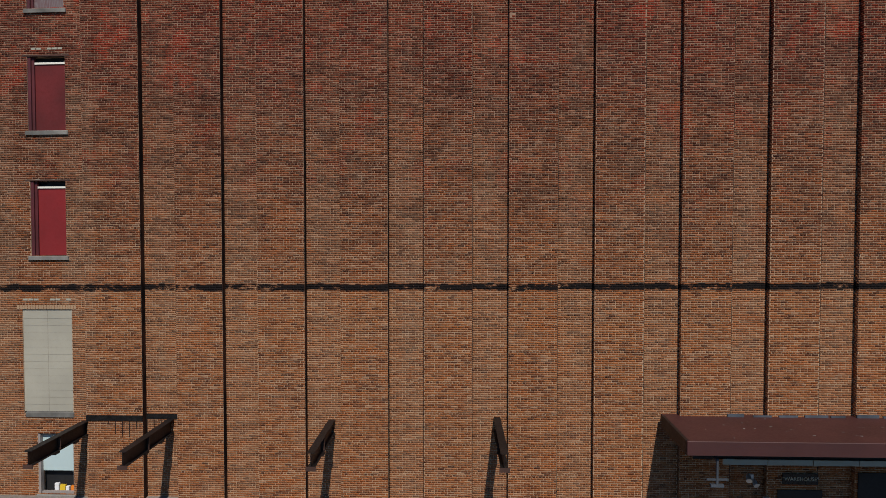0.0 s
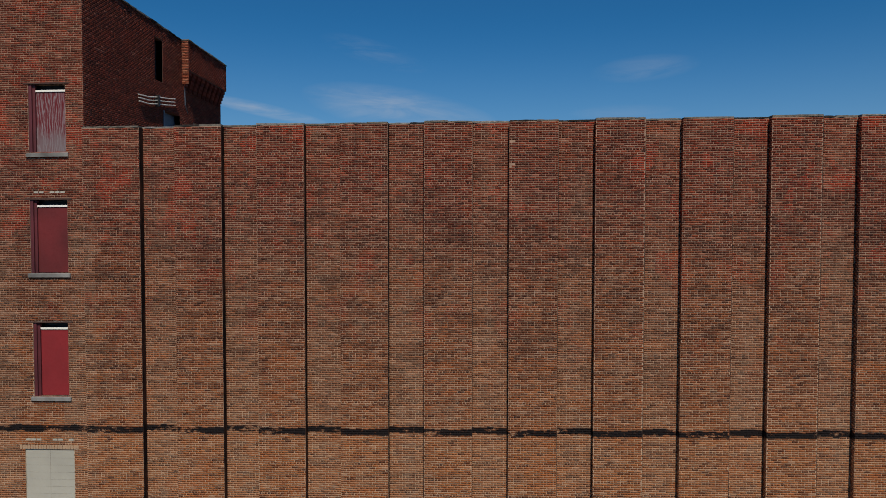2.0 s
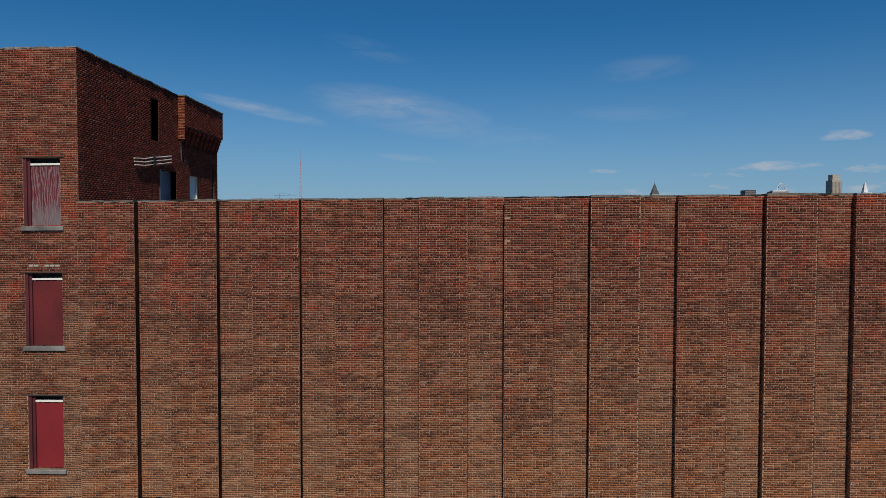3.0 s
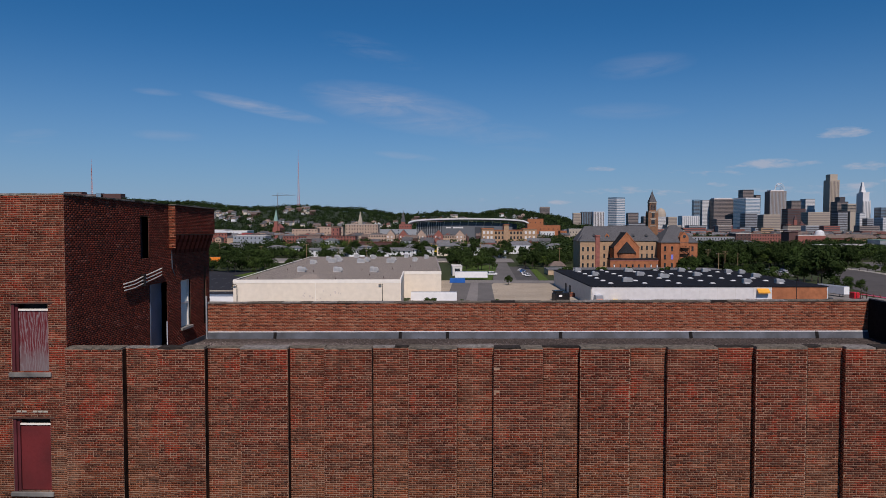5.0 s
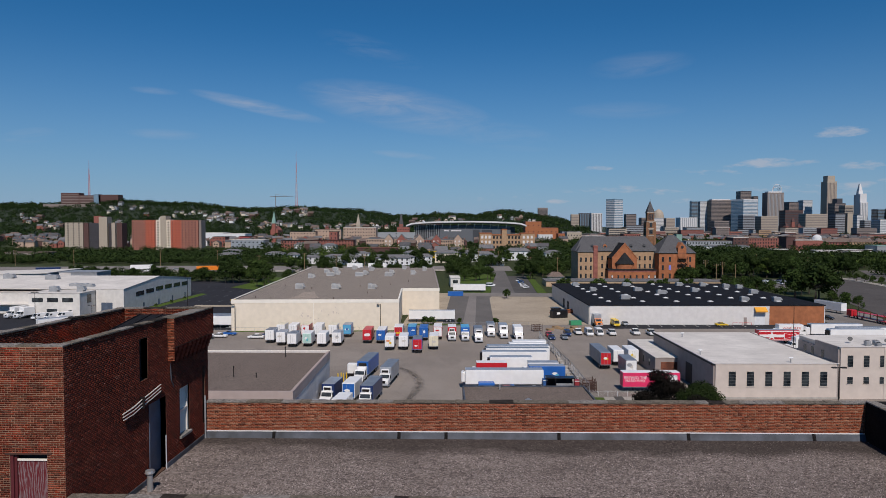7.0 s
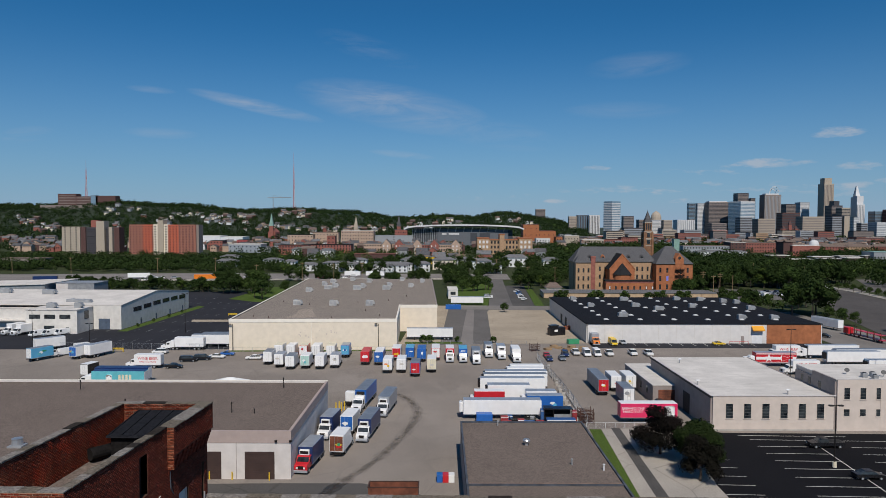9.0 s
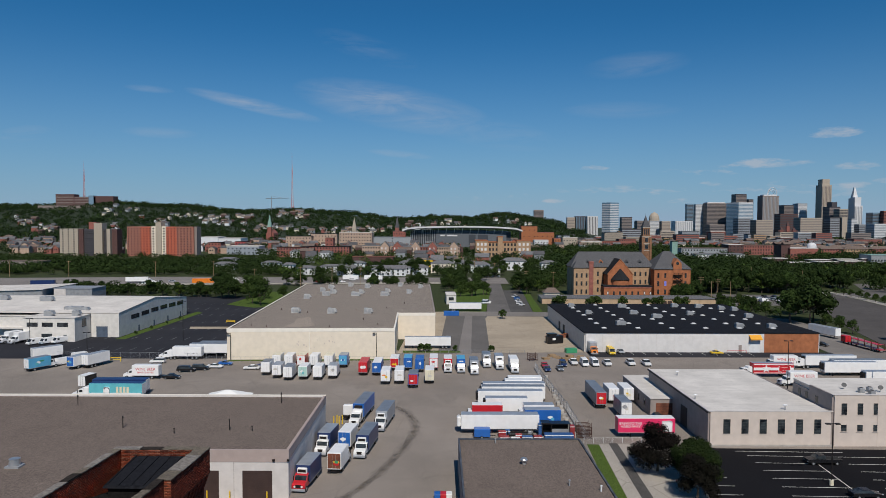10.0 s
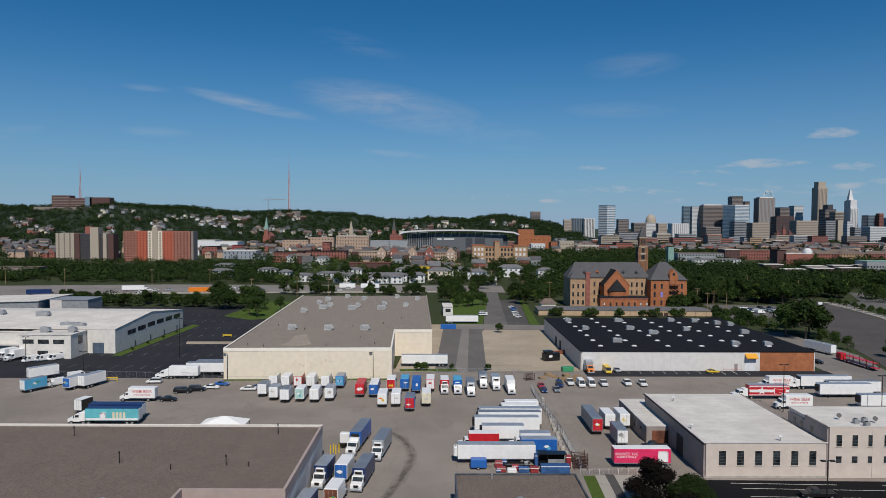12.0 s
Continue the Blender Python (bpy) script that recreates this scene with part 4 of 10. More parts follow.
solo("flank_conduit", Shape().tube((X_SIDE + 0.06, 41.15, 27.9), (X_SIDE + 0.06, 41.25, 26.6), 0.035, None, 6).tube((X_SIDE + 0.06, 41.25, 26.6), (X_SIDE + 0.06, 41.6, 26.1), 0.035, None, 6), "flashing_grey", "short bent grey conduit fixed to the brick flank", "pipe")
solo("downpipe", Shape().tube((X_SIDE + 0.1, 46.35, ROOF_Z), (X_SIDE + 0.1, 46.35, 24.3), 0.06, None, 8), "metal_grey", "grey downpipe in the corner above the roof", "pipe")
vent = thing("roof_vent", "galvanised roof vent with a flared cap", "vent", m=pose(-17.25, 37.1, ROOF_Z))
part("pipe", Shape().tube((0, 0, 0), (0, 0, 0.95), 0.17, 0.15, 14), "galvanised", vent)
part("cap", Shape().tube((0, 0, 0.92), (0, 0, 1.02), 0.18, 0.27, 14).tube((0, 0, 1.02), (0, 0, 1.16), 0.27, 0.24, 14), "galvanised", vent)

# steel stubs of a lost loading roof, canopy and what stands under it
for i, (bx, bz, bl) in enumerate(((-18.0, 3.65, 4.2), (-14.1, 3.7, 4.3), (-6.6, 3.76, 4.3), (0.88, 3.92, 4.6))):
    beam = thing("steel_beam", "rusted black steel beam jutting out of the brick wall", "beam", "beams along the wall", m=pose(bx, WIDE_Y + (0.3 if i != 1 else 0.3), bz, 0, 0, 1.8))
    L = bl + 0.3
    part("flange", Shape().box(-0.15, 0.15, -L, 0, -0.03, 0), "steel_black", beam)
    part("flange", Shape().box(-0.15, 0.15, -L, 0, -0.62, -0.59), "steel_black", beam)
    part("web", Shape().box(-0.012, 0.012, -L, 0, -0.59, -0.03), "steel_black", beam)
    part("stiffener", Shape().box(-0.14, -0.012, -L * 0.55, -L * 0.55 + 0.02, -0.59, -0.03).box(0.012, 0.14, -L * 0.55, -L * 0.55 + 0.02, -0.59, -0.03).box(-0.2, 0.2, -L - 0.03, -L + 0.0, -0.72, -0.55), "rust_dark", beam)
    part("bracket", Shape().box(-0.17, 0.17, -1.4, -1.1, -0.7, -0.62).box(-0.17, 0.17, -2.9, -2.6, -0.7, -0.62), "steel_black", beam)
strip = Shape()
for x0, x1, y in panels[:2]:
    strip.box(x0, x1, y - 0.03, y, 3.68 + 0.02 * (y > 30.5), 3.93)
for i in range(9):
    xs = -16.9 + i * 0.33
    strip.box(xs, xs + 0.03, (WIDE_Y if xs < -15.25 else NARROW_Y) - 0.012, (WIDE_Y if xs < -15.25 else NARROW_Y), 3.68 - rng.uniform(0.15, 1.1), 3.7)
solo("tar_strip", strip, "tar", "black tar strip with drips across the wall", "tar", kind="structure")

canopy = thing("loading_canopy", "dark brown flat metal canopy over the loading doors", "canopy")
part("deck", Shape().box(8.15, 26.0, 26.72, NARROW_Y, 4.0, 4.14), "canopy_brown", canopy)
part("fascia", Shape().cbox(8.1, 26.05, 26.62, 26.76, 3.62, 4.17, 0.02), "canopy_brown", canopy)
part("side_fascia", Shape().box(8.08, 8.2, 26.76, WIDE_Y - 0.01, 3.62, 4.17), "steel_black", canopy)
# the beam's sunlit edge, put in as pale tan strips
rail = Shape()
for i in range(6):
    rail.box(9.7 + i * 1.75, 11.42 + i * 1.75, 27.3, 27.36, 3.05, 3.26)
part("light_rail", rail, "panel_tan", canopy, "pale strips standing for the sunlit beam edge under the canopy")
part("girder", Shape().box(8.6, 25.8, 27.5, 27.7, 3.2, 3.6), "steel_black", canopy)
for bx in (9.35, 17.8):
    part("hanger", Shape().box(bx - 0.05, bx + 0.05, 26.9, 28.2, 3.3, 3.4).box(bx - 0.25, bx + 0.25, 26.85, 27.0, 2.3, 2.4).box(bx - 0.04, bx + 0.04, 26.88, 26.98, 2.35, 3.4).box(bx - 0.4, bx + 0.4, 26.9, 27.0, 2.55, 2.62), "flashing_grey", canopy)
for i in range(9):
    xa = 10.9 + i * 1.1
    part("flashing", Shape().box(xa, xa + rng.uniform(0.5, 1.05), 30.2, 30.29, 4.14, 4.2 + rng.uniform(0, 0.08)), "flashing_grey", canopy)
flakes = Shape()
for i in range(26):
    fx, fy = rng.uniform(9, 19), rng.uniform(26.9, 30.1)
    flakes.box(fx, fx + rng.uniform(0.03, 0.12), fy, fy + 0.03, 4.14, 4.15)
tagged(part("paint_flake", flakes, "sill_stone", canopy), kind="stuff")
sign = thing("door_sign", "small dark sign lettered WAREHOUSE over a door", "sign", m=pose(14.05, WIDE_Y - 0.05, 1.45))
part("plate", Shape().box(-0.75, 0.75, -0.03, 0.04, -0.24, 0.24), "paint_black", sign)
txt = bpy.data.curves.new("lettering", "FONT")
txt.body, txt.size, txt.align_x, txt.align_y, txt.extrude = '"WAREHOUSE"', 0.23, "CENTER", "CENTER", 0.004
txt.materials.append(MATS["panel_tan"])
lettering = new("lettering", txt)
lettering.parent, lettering.matrix_basis = sign, pose(0, -0.04, 0, 90, 0, 0)
door_2 = thing("door_2", "dark loading-dock door in the shade of the canopy", "door", kind="structure")
part("door_leaf", Shape().box(13.1, 15.0, WIDE_Y - 0.06, WIDE_Y, -0.6, 0.95), "dark_void", door_2)
door_3 = thing("door_3", "wide black loading opening under the canopy", "door", kind="structure")
part("door_leaf", Shape().box(16.5, 20.5, WIDE_Y - 0.08, WIDE_Y - 0.02, -0.6, 1.75), "dark_void", door_3)
for lx, lz in ((11.9, 1.5), (12.6, 0.5)):
    lamp = thing("wall_lamp", "small pale floodlight pair on the shaded wall", "lamp", "lamps under the canopy", m=pose(lx, WIDE_Y - 0.05, lz))
    part("head", Shape().tube((-0.1, -0.1, 0.1), (-0.16, -0.35, -0.05), 0.09, 0.13, 10).tube((0.12, -0.1, -0.1), (0.16, -0.35, -0.25), 0.09, 0.13, 10), "galvanised", lamp)
    part("mount", Shape().box(-0.12, 0.12, -0.1, 0.05, -0.15, 0.15), "galvanised", lamp)


def settled(points):
    """Lean of the settled building, for vertex rows x, y, z."""
    x, y, z = points.T.copy()
    points[:, 2] += (SINK[0] + SINK[1] * z) * (x - SINK[2])
    tower = (x < -16.0) & (z > 26.0)
    points[:, 2] -= np.where(tower, 0.021 * np.maximum(y - 30.4, 0) * np.clip((z - 26.0) / 4, 0, 1), 0)
    return points


def settle(top):
    if top.matrix_basis.translation.length > 0.01:
        x, y, z = top.location
        top.location.z += (SINK[0] + SINK[1] * z) * (x - SINK[2])
        return
    for ob in [top] + list(top.children_recursive):
        if ob.type == "MESH":
            co = np.empty(len(ob.data.vertices) * 3)
            ob.data.vertices.foreach_get("co", co)
            ob.data.vertices.foreach_set("co", settled(co.reshape(-1, 3)).ravel())
            ob.data.update()


for top in [o for o in bpy.data.objects if o.parent is None and o.type in ("MESH", "EMPTY")]:
    settle(top)

# loose gravel lying on the roof
count = 24000
cx, cy = rng.uniform(X_SIDE + 0.1, 26.4, count), rng.uniform(31.0, 46.3, count)
size = rng.uniform(0.014, 0.042, count)
turn = rng.uniform(0, 2 * math.pi, count)
verts = np.empty((count, 8, 3))
for k in range(8):
    a = turn + (k % 4) * math.pi / 2 + rng.uniform(-0.3, 0.3, count)
    rad = size * (1.0 if k < 4 else 0.62) * rng.uniform(0.75, 1.2, count)
    verts[:, k] = np.stack([cx + rad * np.cos(a), cy + rad * np.sin(a), ROOF_Z + (0.0 if k < 4 else 1.1) * size], 1)
quad = np.array(((4, 5, 6, 7), (0, 1, 5, 4), (1, 2, 6, 5), (2, 3, 7, 6), (3, 0, 4, 7)))
faces = (np.arange(count)[:, None, None] * 8 + quad[None]).reshape(-1, 4)
verts = settled(verts.reshape(-1, 3))
me = bpy.data.meshes.new("roof_pebbles")
me.vertices.add(count * 8)
me.vertices.foreach_set("co", verts.ravel())
me.loops.add(faces.size)
me.loops.foreach_set("vertex_index", faces.ravel().astype(np.int32))
me.polygons.add(len(faces))
me.polygons.foreach_set("loop_start", np.arange(0, faces.size, 4, dtype=np.int32))
me.materials.append(MATS["pebble"])
me.update(calc_edges=True)
solo("roof_pebbles", me, "", "loose grey and brown pebbles on the flat roof", "gravel", kind="stuff")


# ---- ground, roads, yard ----
solo("ground", Shape().box(-4600, 4600, -400, 4800, -0.6, -0.14), "ground_far", "broad city ground of grass and dust reaching the hills", "ground", kind="structure")


def sheet(name, outline, material, label, z, category="pavement"):
    return solo(name, Shape().prism(outline, z - 0.12, z), material, label, category, kind="structure")


sheet("yard_ground", [(-260, 20), (140, 20), (134, 245), (60, 243), (-24, 241), (-70, 226), (-260, 218)], "yard_asphalt", "worn grey-brown asphalt truck yard with tyre marks", 0.0)
# unseen ground, added dark so less light bounces onto the brick wall
sheet("apron_pavement", [(-120, -90), (120, -90), (120, 29), (-120, 29)], "old_dark_asphalt", "unseen ground kept dark to limit bounce on the brick wall", 0.006)
sheet("north_lot_pavement", [(-260, 214), (-75, 224), (-79, 235), (-78, 384), (-96, 408), (-240, 400)], "dark_asphalt", "dark asphalt parking lot with faded bay lines", 0.004)
sheet("drive_ground", [(-24, 236), (30, 240), (41, 241), (41, 330), (8.5, 330), (-10, 345), (-24, 345)], "concrete_slab", "pale gravelly concrete yard between two sheds", 0.008)
sheet("lane_ground", [(-10, 236), (8.2, 238), (8.6, 322), (12, 345), (16, 345), (11, 345), (-10, 345)], "road_grey", "patched dark asphalt lane between the sheds", 0.012)
sheet("far_lane_pavement", [(10, 345), (22, 345), (25, 560), (17, 560)], "road_grey", "grey lane running on past the lawns", 0.010)
sheet("strip_pavement", [(-3, 236), (1.5, 236), (2.5, 330), (-1.0, 330)], "motorway_concrete", "pale concrete strip along the lane", 0.016)
sheet("shed_lot_pavement", [(42, 232), (128, 236), (128, 245), (42, 243)], "dark_asphalt", "narrow dark asphalt parking strip beside the white shed", 0.009)
sheet("car_park_pavement", [(38.0, 95), (110, 98), (110, 141), (48.6, 139.8), (43.5, 134)], "new_asphalt", "freshly sealed black asphalt car park", 0.010)
sheet("south_yard_pavement", [(-45, 60), (-3, 60), (-3, 104), (-17, 110), (-30, 109.5), (-45, 108.5)], "old_dark_asphalt", "dark stained asphalt apron by the loading doors", 0.005)
sheet("alley_pavement", [(26.0, 60), (40.5, 60), (40.5, 112), (44, 136), (36, 142), (27.5, 141.5)], "pavement_pale", "pale cracked concrete alley with a dark repaired strip", 0.014)
sheet("alley_strip_pavement", [(29.0, 60), (31.2, 60), (31.4, 142), (29.6, 142)], "old_dark_asphalt", "dark asphalt repair strip along the alley", 0.020)
sheet("grass_strip", [(23.4, 60), (26.0, 60), (27.4, 141), (25.0, 141)], "grass_lawn", "narrow strip of mown green grass", 0.03, "grass")
sheet("shed_grass", [(-22, 236.6), (-2, 238), (-2.5, 241.5), (-22.5, 240.5)], "grass_lawn", "patch of green grass beside the dock", 0.03, "grass")
sheet("shed_verge", [(-78, 219.6), (-25, 223.5), (-25, 225.6), (-78, 221.5)], "grass_lawn", "thin dry grass verge at the cream shed", 0.02, "grass")
sheet("north_lawn", [(-131, 368), (-112, 355), (-84, 372), (-82, 392), (-100, 436), (-128, 436)], "grass_lawn", "green lawn beyond the parking lot", 0.03, "grass")
sheet("lane_lawn", [(33.4, 347), (38.2, 347), (40.0, 473), (36.2, 455)], "grass_lawn", "sloping strip of mown lawn beside the lane", 0.03, "grass")
sheet("west_lawn", [(-9, 347), (9.4, 347), (16.4, 470), (-9, 470)], "grass_lawn", "shaded lawn under the lane trees", 0.03, "grass")
sheet("lane_bay_pavement", [(21.5, 347), (33.2, 347), (36.0, 455), (23.6, 455)], "old_dark_asphalt", "dark parking bays beside the lane", 0.006)
sheet("cross_lane_pavement", [(-10, 331), (60, 331), (60, 346.6), (-10, 346.6)], "street_pale", "pale patched cross lane before the gardens", 0.018)
sheet("highway", [(-1100, 430), (-309, 446), (-208, 474), (-107, 490), (10, 500), (30, 500), (30, 552), (-100, 547), (-237, 542), (-360, 522), (-1100, 500)], "motorway_concrete", "wide pale concrete motorway deck", 0.3, "road")
sheet("boulevard", [(140, 205), (156, 263), (168, 313), (184, 357), (206, 414), (215, 437), (224, 470), (240, 480), (233, 455), (232, 420), (229, 385), (220, 350), (204, 290), (172, 205)], "boulevard_asphalt", "wide worn grey boulevard", -0.03, "road")
sheet("side_street", [(126, 200), (139.5, 200), (156, 275), (152, 330), (138, 332), (128, 262)], "street_pale", "grey side street with a pale kerb", -0.02, "road")
sheet("boulevard_far", [(226, 432), (262, 425), (330, 410), (332, 424), (285, 446), (300, 520), (288, 522), (262, 460), (236, 450)], "road_grey", "broad pale street and lots beyond the boulevard", -0.05, "road")
sheet("median_pavement", [(218, 339), (230, 385), (233.2, 420), (234.2, 455), (239, 458), (239, 420), (236, 385), (224, 339)], "pavement_pale", "pale pavement with a row of young trees", -0.01)
sheet("car_lot_pavement", [(146, 376), (184, 386), (198, 436), (152, 440)], "road_grey", "small tree-ringed car lot", -0.01)

# painted bay lines
lines = Shape()
for i in range(9):
    y = 104 + i * 3.95
    for xa, xb in ((40.5, 46.5), (54.5, 66.5), (72, 84)):
        lines.box(xa + 0.1 * i, xb + 0.1 * i, y, y + 0.14, 0.0, 0.013)
lines.box(59, 59.16, 80, 138.5, 0, 0.0135, pose(4.0, -3, 0, 0, 0, 2.4 - 4))
lines.box(54, 75, 138.2, 138.36, 0, 0.013).box(84, 100, 138.4, 138.56, 0, 0.013)
solo("car_park_lines", lines, "line_paint", "fresh white parking bay lines", "line", kind="stuff")
lines = Shape()
for i in range(14):
    x = 46 + i * 4.1
    lines.box(x, x + 0.15, 237.5, 242.3, 0, 0.013, pose(0, 0, 0, 0, 0, 0.2))
solo("shed_lot_lines", lines, "line_paint", "faded white bay lines at the shed", "line", kind="stuff")
lines = Shape()
for row in range(7):
    for i in range(13):
        lines.box(-150 + i * 5.2, -149.85 + i * 5.2, 236 + row * 22, 241.5 + row * 22, 0, 0.009, pose(0, 0, 0, 0, 0, 0))
solo("north_lot_lines", lines, "line_faded", "faded white bay lines on dark asphalt", "line", kind="stuff")
skid = Shape()
track = [(-23.5, 101), (-21.6, 107.1), (-19.6, 112.5), (-16.8, 119.4), (-14.3, 128.6), (-12.2, 139.4), (-11.2, 148.0), (-11.4, 153.0), (-12.9, 159.2), (-15.2, 164.6), (-18.4, 168.5)]
way = []
for k in range(len(track) - 1):
    q = [Vector(track[min(max(k + j, 0), len(track) - 1)]).to_3d() for j in (-1, 0, 1, 2)]
    for i in range(8):
        f = i / 8
        way.append(q[1] + 0.5 * f * (q[2] - q[0] + f * (2 * q[0] - 5 * q[1] + 4 * q[2] - q[3] + f * (3 * (q[1] - q[2]) + q[3] - q[0]))))
for z, half in ((0.005, 1.5), (0.0065, 1.0), (0.008, 0.5)):
    rows = []
    for k, p in enumerate(way[:-1]):
        d = way[k + 1] - p
        d = Vector((d.y, -d.x, 0)).normalized() * half * (0.75 + 0.45 * noise.noise((k * 0.31, half * 5, 0)))
        rows += [(p.x - d.x, p.y - d.y, z), (p.x + d.x, p.y + d.y, z)]
    skid.add(rows, [(2 * k, 2 * k + 1, 2 * k + 3, 2 * k + 2) for k in range(len(rows) // 2 - 1)])
solo("tyre_marks", skid, "skid_dark", "dark curved tyre tracks worn into the yard", "mark", kind="stuff")


# ---- sheds round the yard ----
def shed_windows(parent, x0, pitch, count, y, w, z0, z1, louvres=4):
    for i in range(count):
        xa = x0 + i * pitch
        win = part("window", Shape().box(xa, xa + w, y - 0.03, y + 0.05, z0, z1), "window_glass", parent)
        part("window_frame", Shape().box(xa - 0.05, xa, y - 0.05, y, z0 - 0.05, z1 + 0.05).box(xa + w, xa + w + 0.05, y - 0.05, y, z0 - 0.05, z1 + 0.05).box(xa - 0.05, xa + w + 0.05, y - 0.05, y, z1, z1 + 0.05), "wall_beige", win)
        part("window_sill", Shape().box(xa - 0.12, xa + w + 0.12, y - 0.12, y, z0 - 0.12, z0), "wall_beige", win)
        for k in range(1, louvres):
            z = z0 + (z1 - z0) * k / louvres
            part("louvre", Shape().box(xa, xa + w, y - 0.06, y - 0.03, z - 0.025, z + 0.025), "louvre_grey", win)


def roof_unit(parent_label, x, y, z, w=2.2, d=1.6, h=1.3, mat_name="metal_white", turn=0.0):
    u = thing("roof_unit", parent_label, "rooftop unit", "rooftop units", m=yard(x, y, z, turn))
    part("housing", Shape().cbox(-w / 2, w / 2, -d / 2, d / 2, 0.15, h, 0.06), mat_name, u)
    part("curb", Shape().box(-w / 2 - 0.1, w / 2 + 0.1, -d / 2, d / 2, 0, 0.15), "metal_grey", u)
    part("hood", Shape().loft([[(w / 2, -d / 2 + 0.1, h * 0.35), (w / 2 + 0.7, -d / 2 + 0.1, h * 0.35), (w / 2 + 0.7, d / 2 - 0.1, h * 0.35), (w / 2, d / 2 - 0.1, h * 0.35)], [(w / 2, -d / 2 + 0.1, h * 0.9), (w / 2 + 0.1, -d / 2 + 0.1, h * 0.9), (w / 2 + 0.1, d / 2 - 0.1, h * 0.9), (w / 2, d / 2 - 0.1, h * 0.9)]]), mat_name, u)
    part("fan_cowl", Shape().tube((-w / 5, 0, h), (-w / 5, 0, h + 0.22), d * 0.36, d * 0.33, 12), "metal_grey", u)
    part("grille", Shape().box(-w / 2 + 0.15, -0.1, -d / 2 - 0.02, -d / 2, 0.4, h - 0.2).box(0.1, w / 2 - 0.15, -d / 2 - 0.02, -d / 2, 0.4, h - 0.2), "metal_grey", u)
    return u


# cream warehouse
cream = thing("warehouse", "long cream-painted warehouse with a flat gravelled felt roof", "warehouse", m=pose(-78.8, 222.0, 0, 0, 0, 4.2))
part("wall", Shape().prism([(0, 0), (55.2, 0), (55.2, 37.6), (69.5, 37.6), (69.5, 160.4), (0, 160.4)], 0, 9.7), "wall_cream", cream)
part("parapet_band", Shape().box(-0.08, 55.28, -0.08, 0, 9.2, 10.35).box(55.2, 55.28, 0, 37.6, 9.2, 10.35).box(55.28, 69.58, 37.52, 37.6, 9.2, 10.35), "trim_cream", cream, "paler painted parapet band")
part("roof", Shape().prism([(0.4, 0.4), (54.8, 0.4), (54.8, 38), (69.1, 38), (69.1, 160), (0.4, 160)], 9.7, 9.95), "felt_brown", cream, "brown felt roof with paler patches")
part("coping", Shape().box(-0.1, 0.45, 0, 160.4, 10.2, 10.32).box(54.75, 55.3, 0, 38, 10.35, 10.4), "trim_cream", cream)
part("edge_strip", Shape().box(69.05, 69.6, 38, 160.4, 10.2, 10.28), "wall_taupe", cream)
part("downpipe", Shape().box(26.8, 27.0, -0.12, 0, 0.3, 9.2), "trim_cream", cream)
flecks = Shape()
for i in range(16):
    fx, fz = rng.uniform(20, 36), rng.uniform(2.0, 7.5)
    flecks.box(fx, fx + rng.uniform(0.1, 0.5), -0.012, 0, fz, fz + rng.uniform(0.2, 0.7))
tagged(part("bare_patch", flecks, "wall_beige", cream, "flaked paint patches"), kind="stuff")
part("roof_patch", Shape().prism([(17.5, 6.2), (24.0, 5.2), (27.6, 8.5), (25.2, 17), (22.6, 29.6), (18.6, 26.5), (19.2, 15)], 9.95, 9.965), "felt_pale", cream, "paler worn patch of felt")
R = pose(-78.8, 222.0, 9.95, 0, 0, 4.2)
for ux, uy, w in ((15.1, 41.1, 3.4), (29.3, 39.5, 3.4), (43.3, 39.3, 3.4), (16.9, 136.7, 3), (18.8, 103.1, 4.2), (21, 112.1, 3), (14.4, 121.5, 2.4), (26, 148.5, 2.6), (35.8, 139.3, 3), (32.8, 100.9, 4.4), (34.9, 110.5, 2.4), (46.8, 100.8, 4.2), (47.5, 115.8, 2.4), (53, 148.5, 2.6), (58.3, 111.9, 2.6), (64.1, 138.3, 2.4), (11.6, 90.6, 3)):
    p = R @ Vector((ux, uy, 0))
    roof_unit("pale rooftop ventilation unit on the brown felt roof", p.x, p.y, p.z, w * 0.85, 2.4, 1.9, "metal_dull")
for ux, uy in ((6, 8), (12, 4.5), (33, 4), (43, 22), (49, 9), (20, 40), (38, 48), (57, 70), (50, 54), (8, 50)):
    p = R @ Vector((ux, uy, 0))
    solo("roof_stub", Shape().tube((0, 0, 0), (0, 0, 0.7), 0.12, None, 8), "rust_dark", "short rusty vent pipe on the felt roof", "vent", "vent pipes on the cream shed", m=Matrix.Translation(p))
# low wing behind the cream warehouse
wing = thing("warehouse_wing", "small white office wing with dark windows", "building", m=pose(-11.6, 376, 0, 0, 0, 4.0))
part("wall", Shape().box(0.2, 5.5, 0, 18, 0, 4.9), "wall_white", wing)
part("window", Shape().box(1.4, 4.2, -0.06, 0, 2.2, 3.9), "window_glass", wing)
part("roof", Shape().box(0, 5.7, -0.2, 18.2, 4.9, 5.1), "roof_white", wing)

# black-roofed white shed with a brick end
black = thing("warehouse", "low white warehouse with a black felt roof and brick corner", "warehouse", m=pose(41.3, 241.2, 0, 0, 0, GRID))
part("wall", Shape().box(0.4, 63, 0, 81.9, 0, 6.68), "wall_white", black)
# grey in place of white: the side wall's shade is in its colour
part("side_wall", Shape().box(0, 0.4, 0.4, 82, 0, 6.7), "wall_grey", black, "side wall with its shade put into a grey colour")
part("brick_wall", Shape().box(63, 82.5, 0, 82, 0, 6.69), "brick_orange", black, "orange brick end wall")
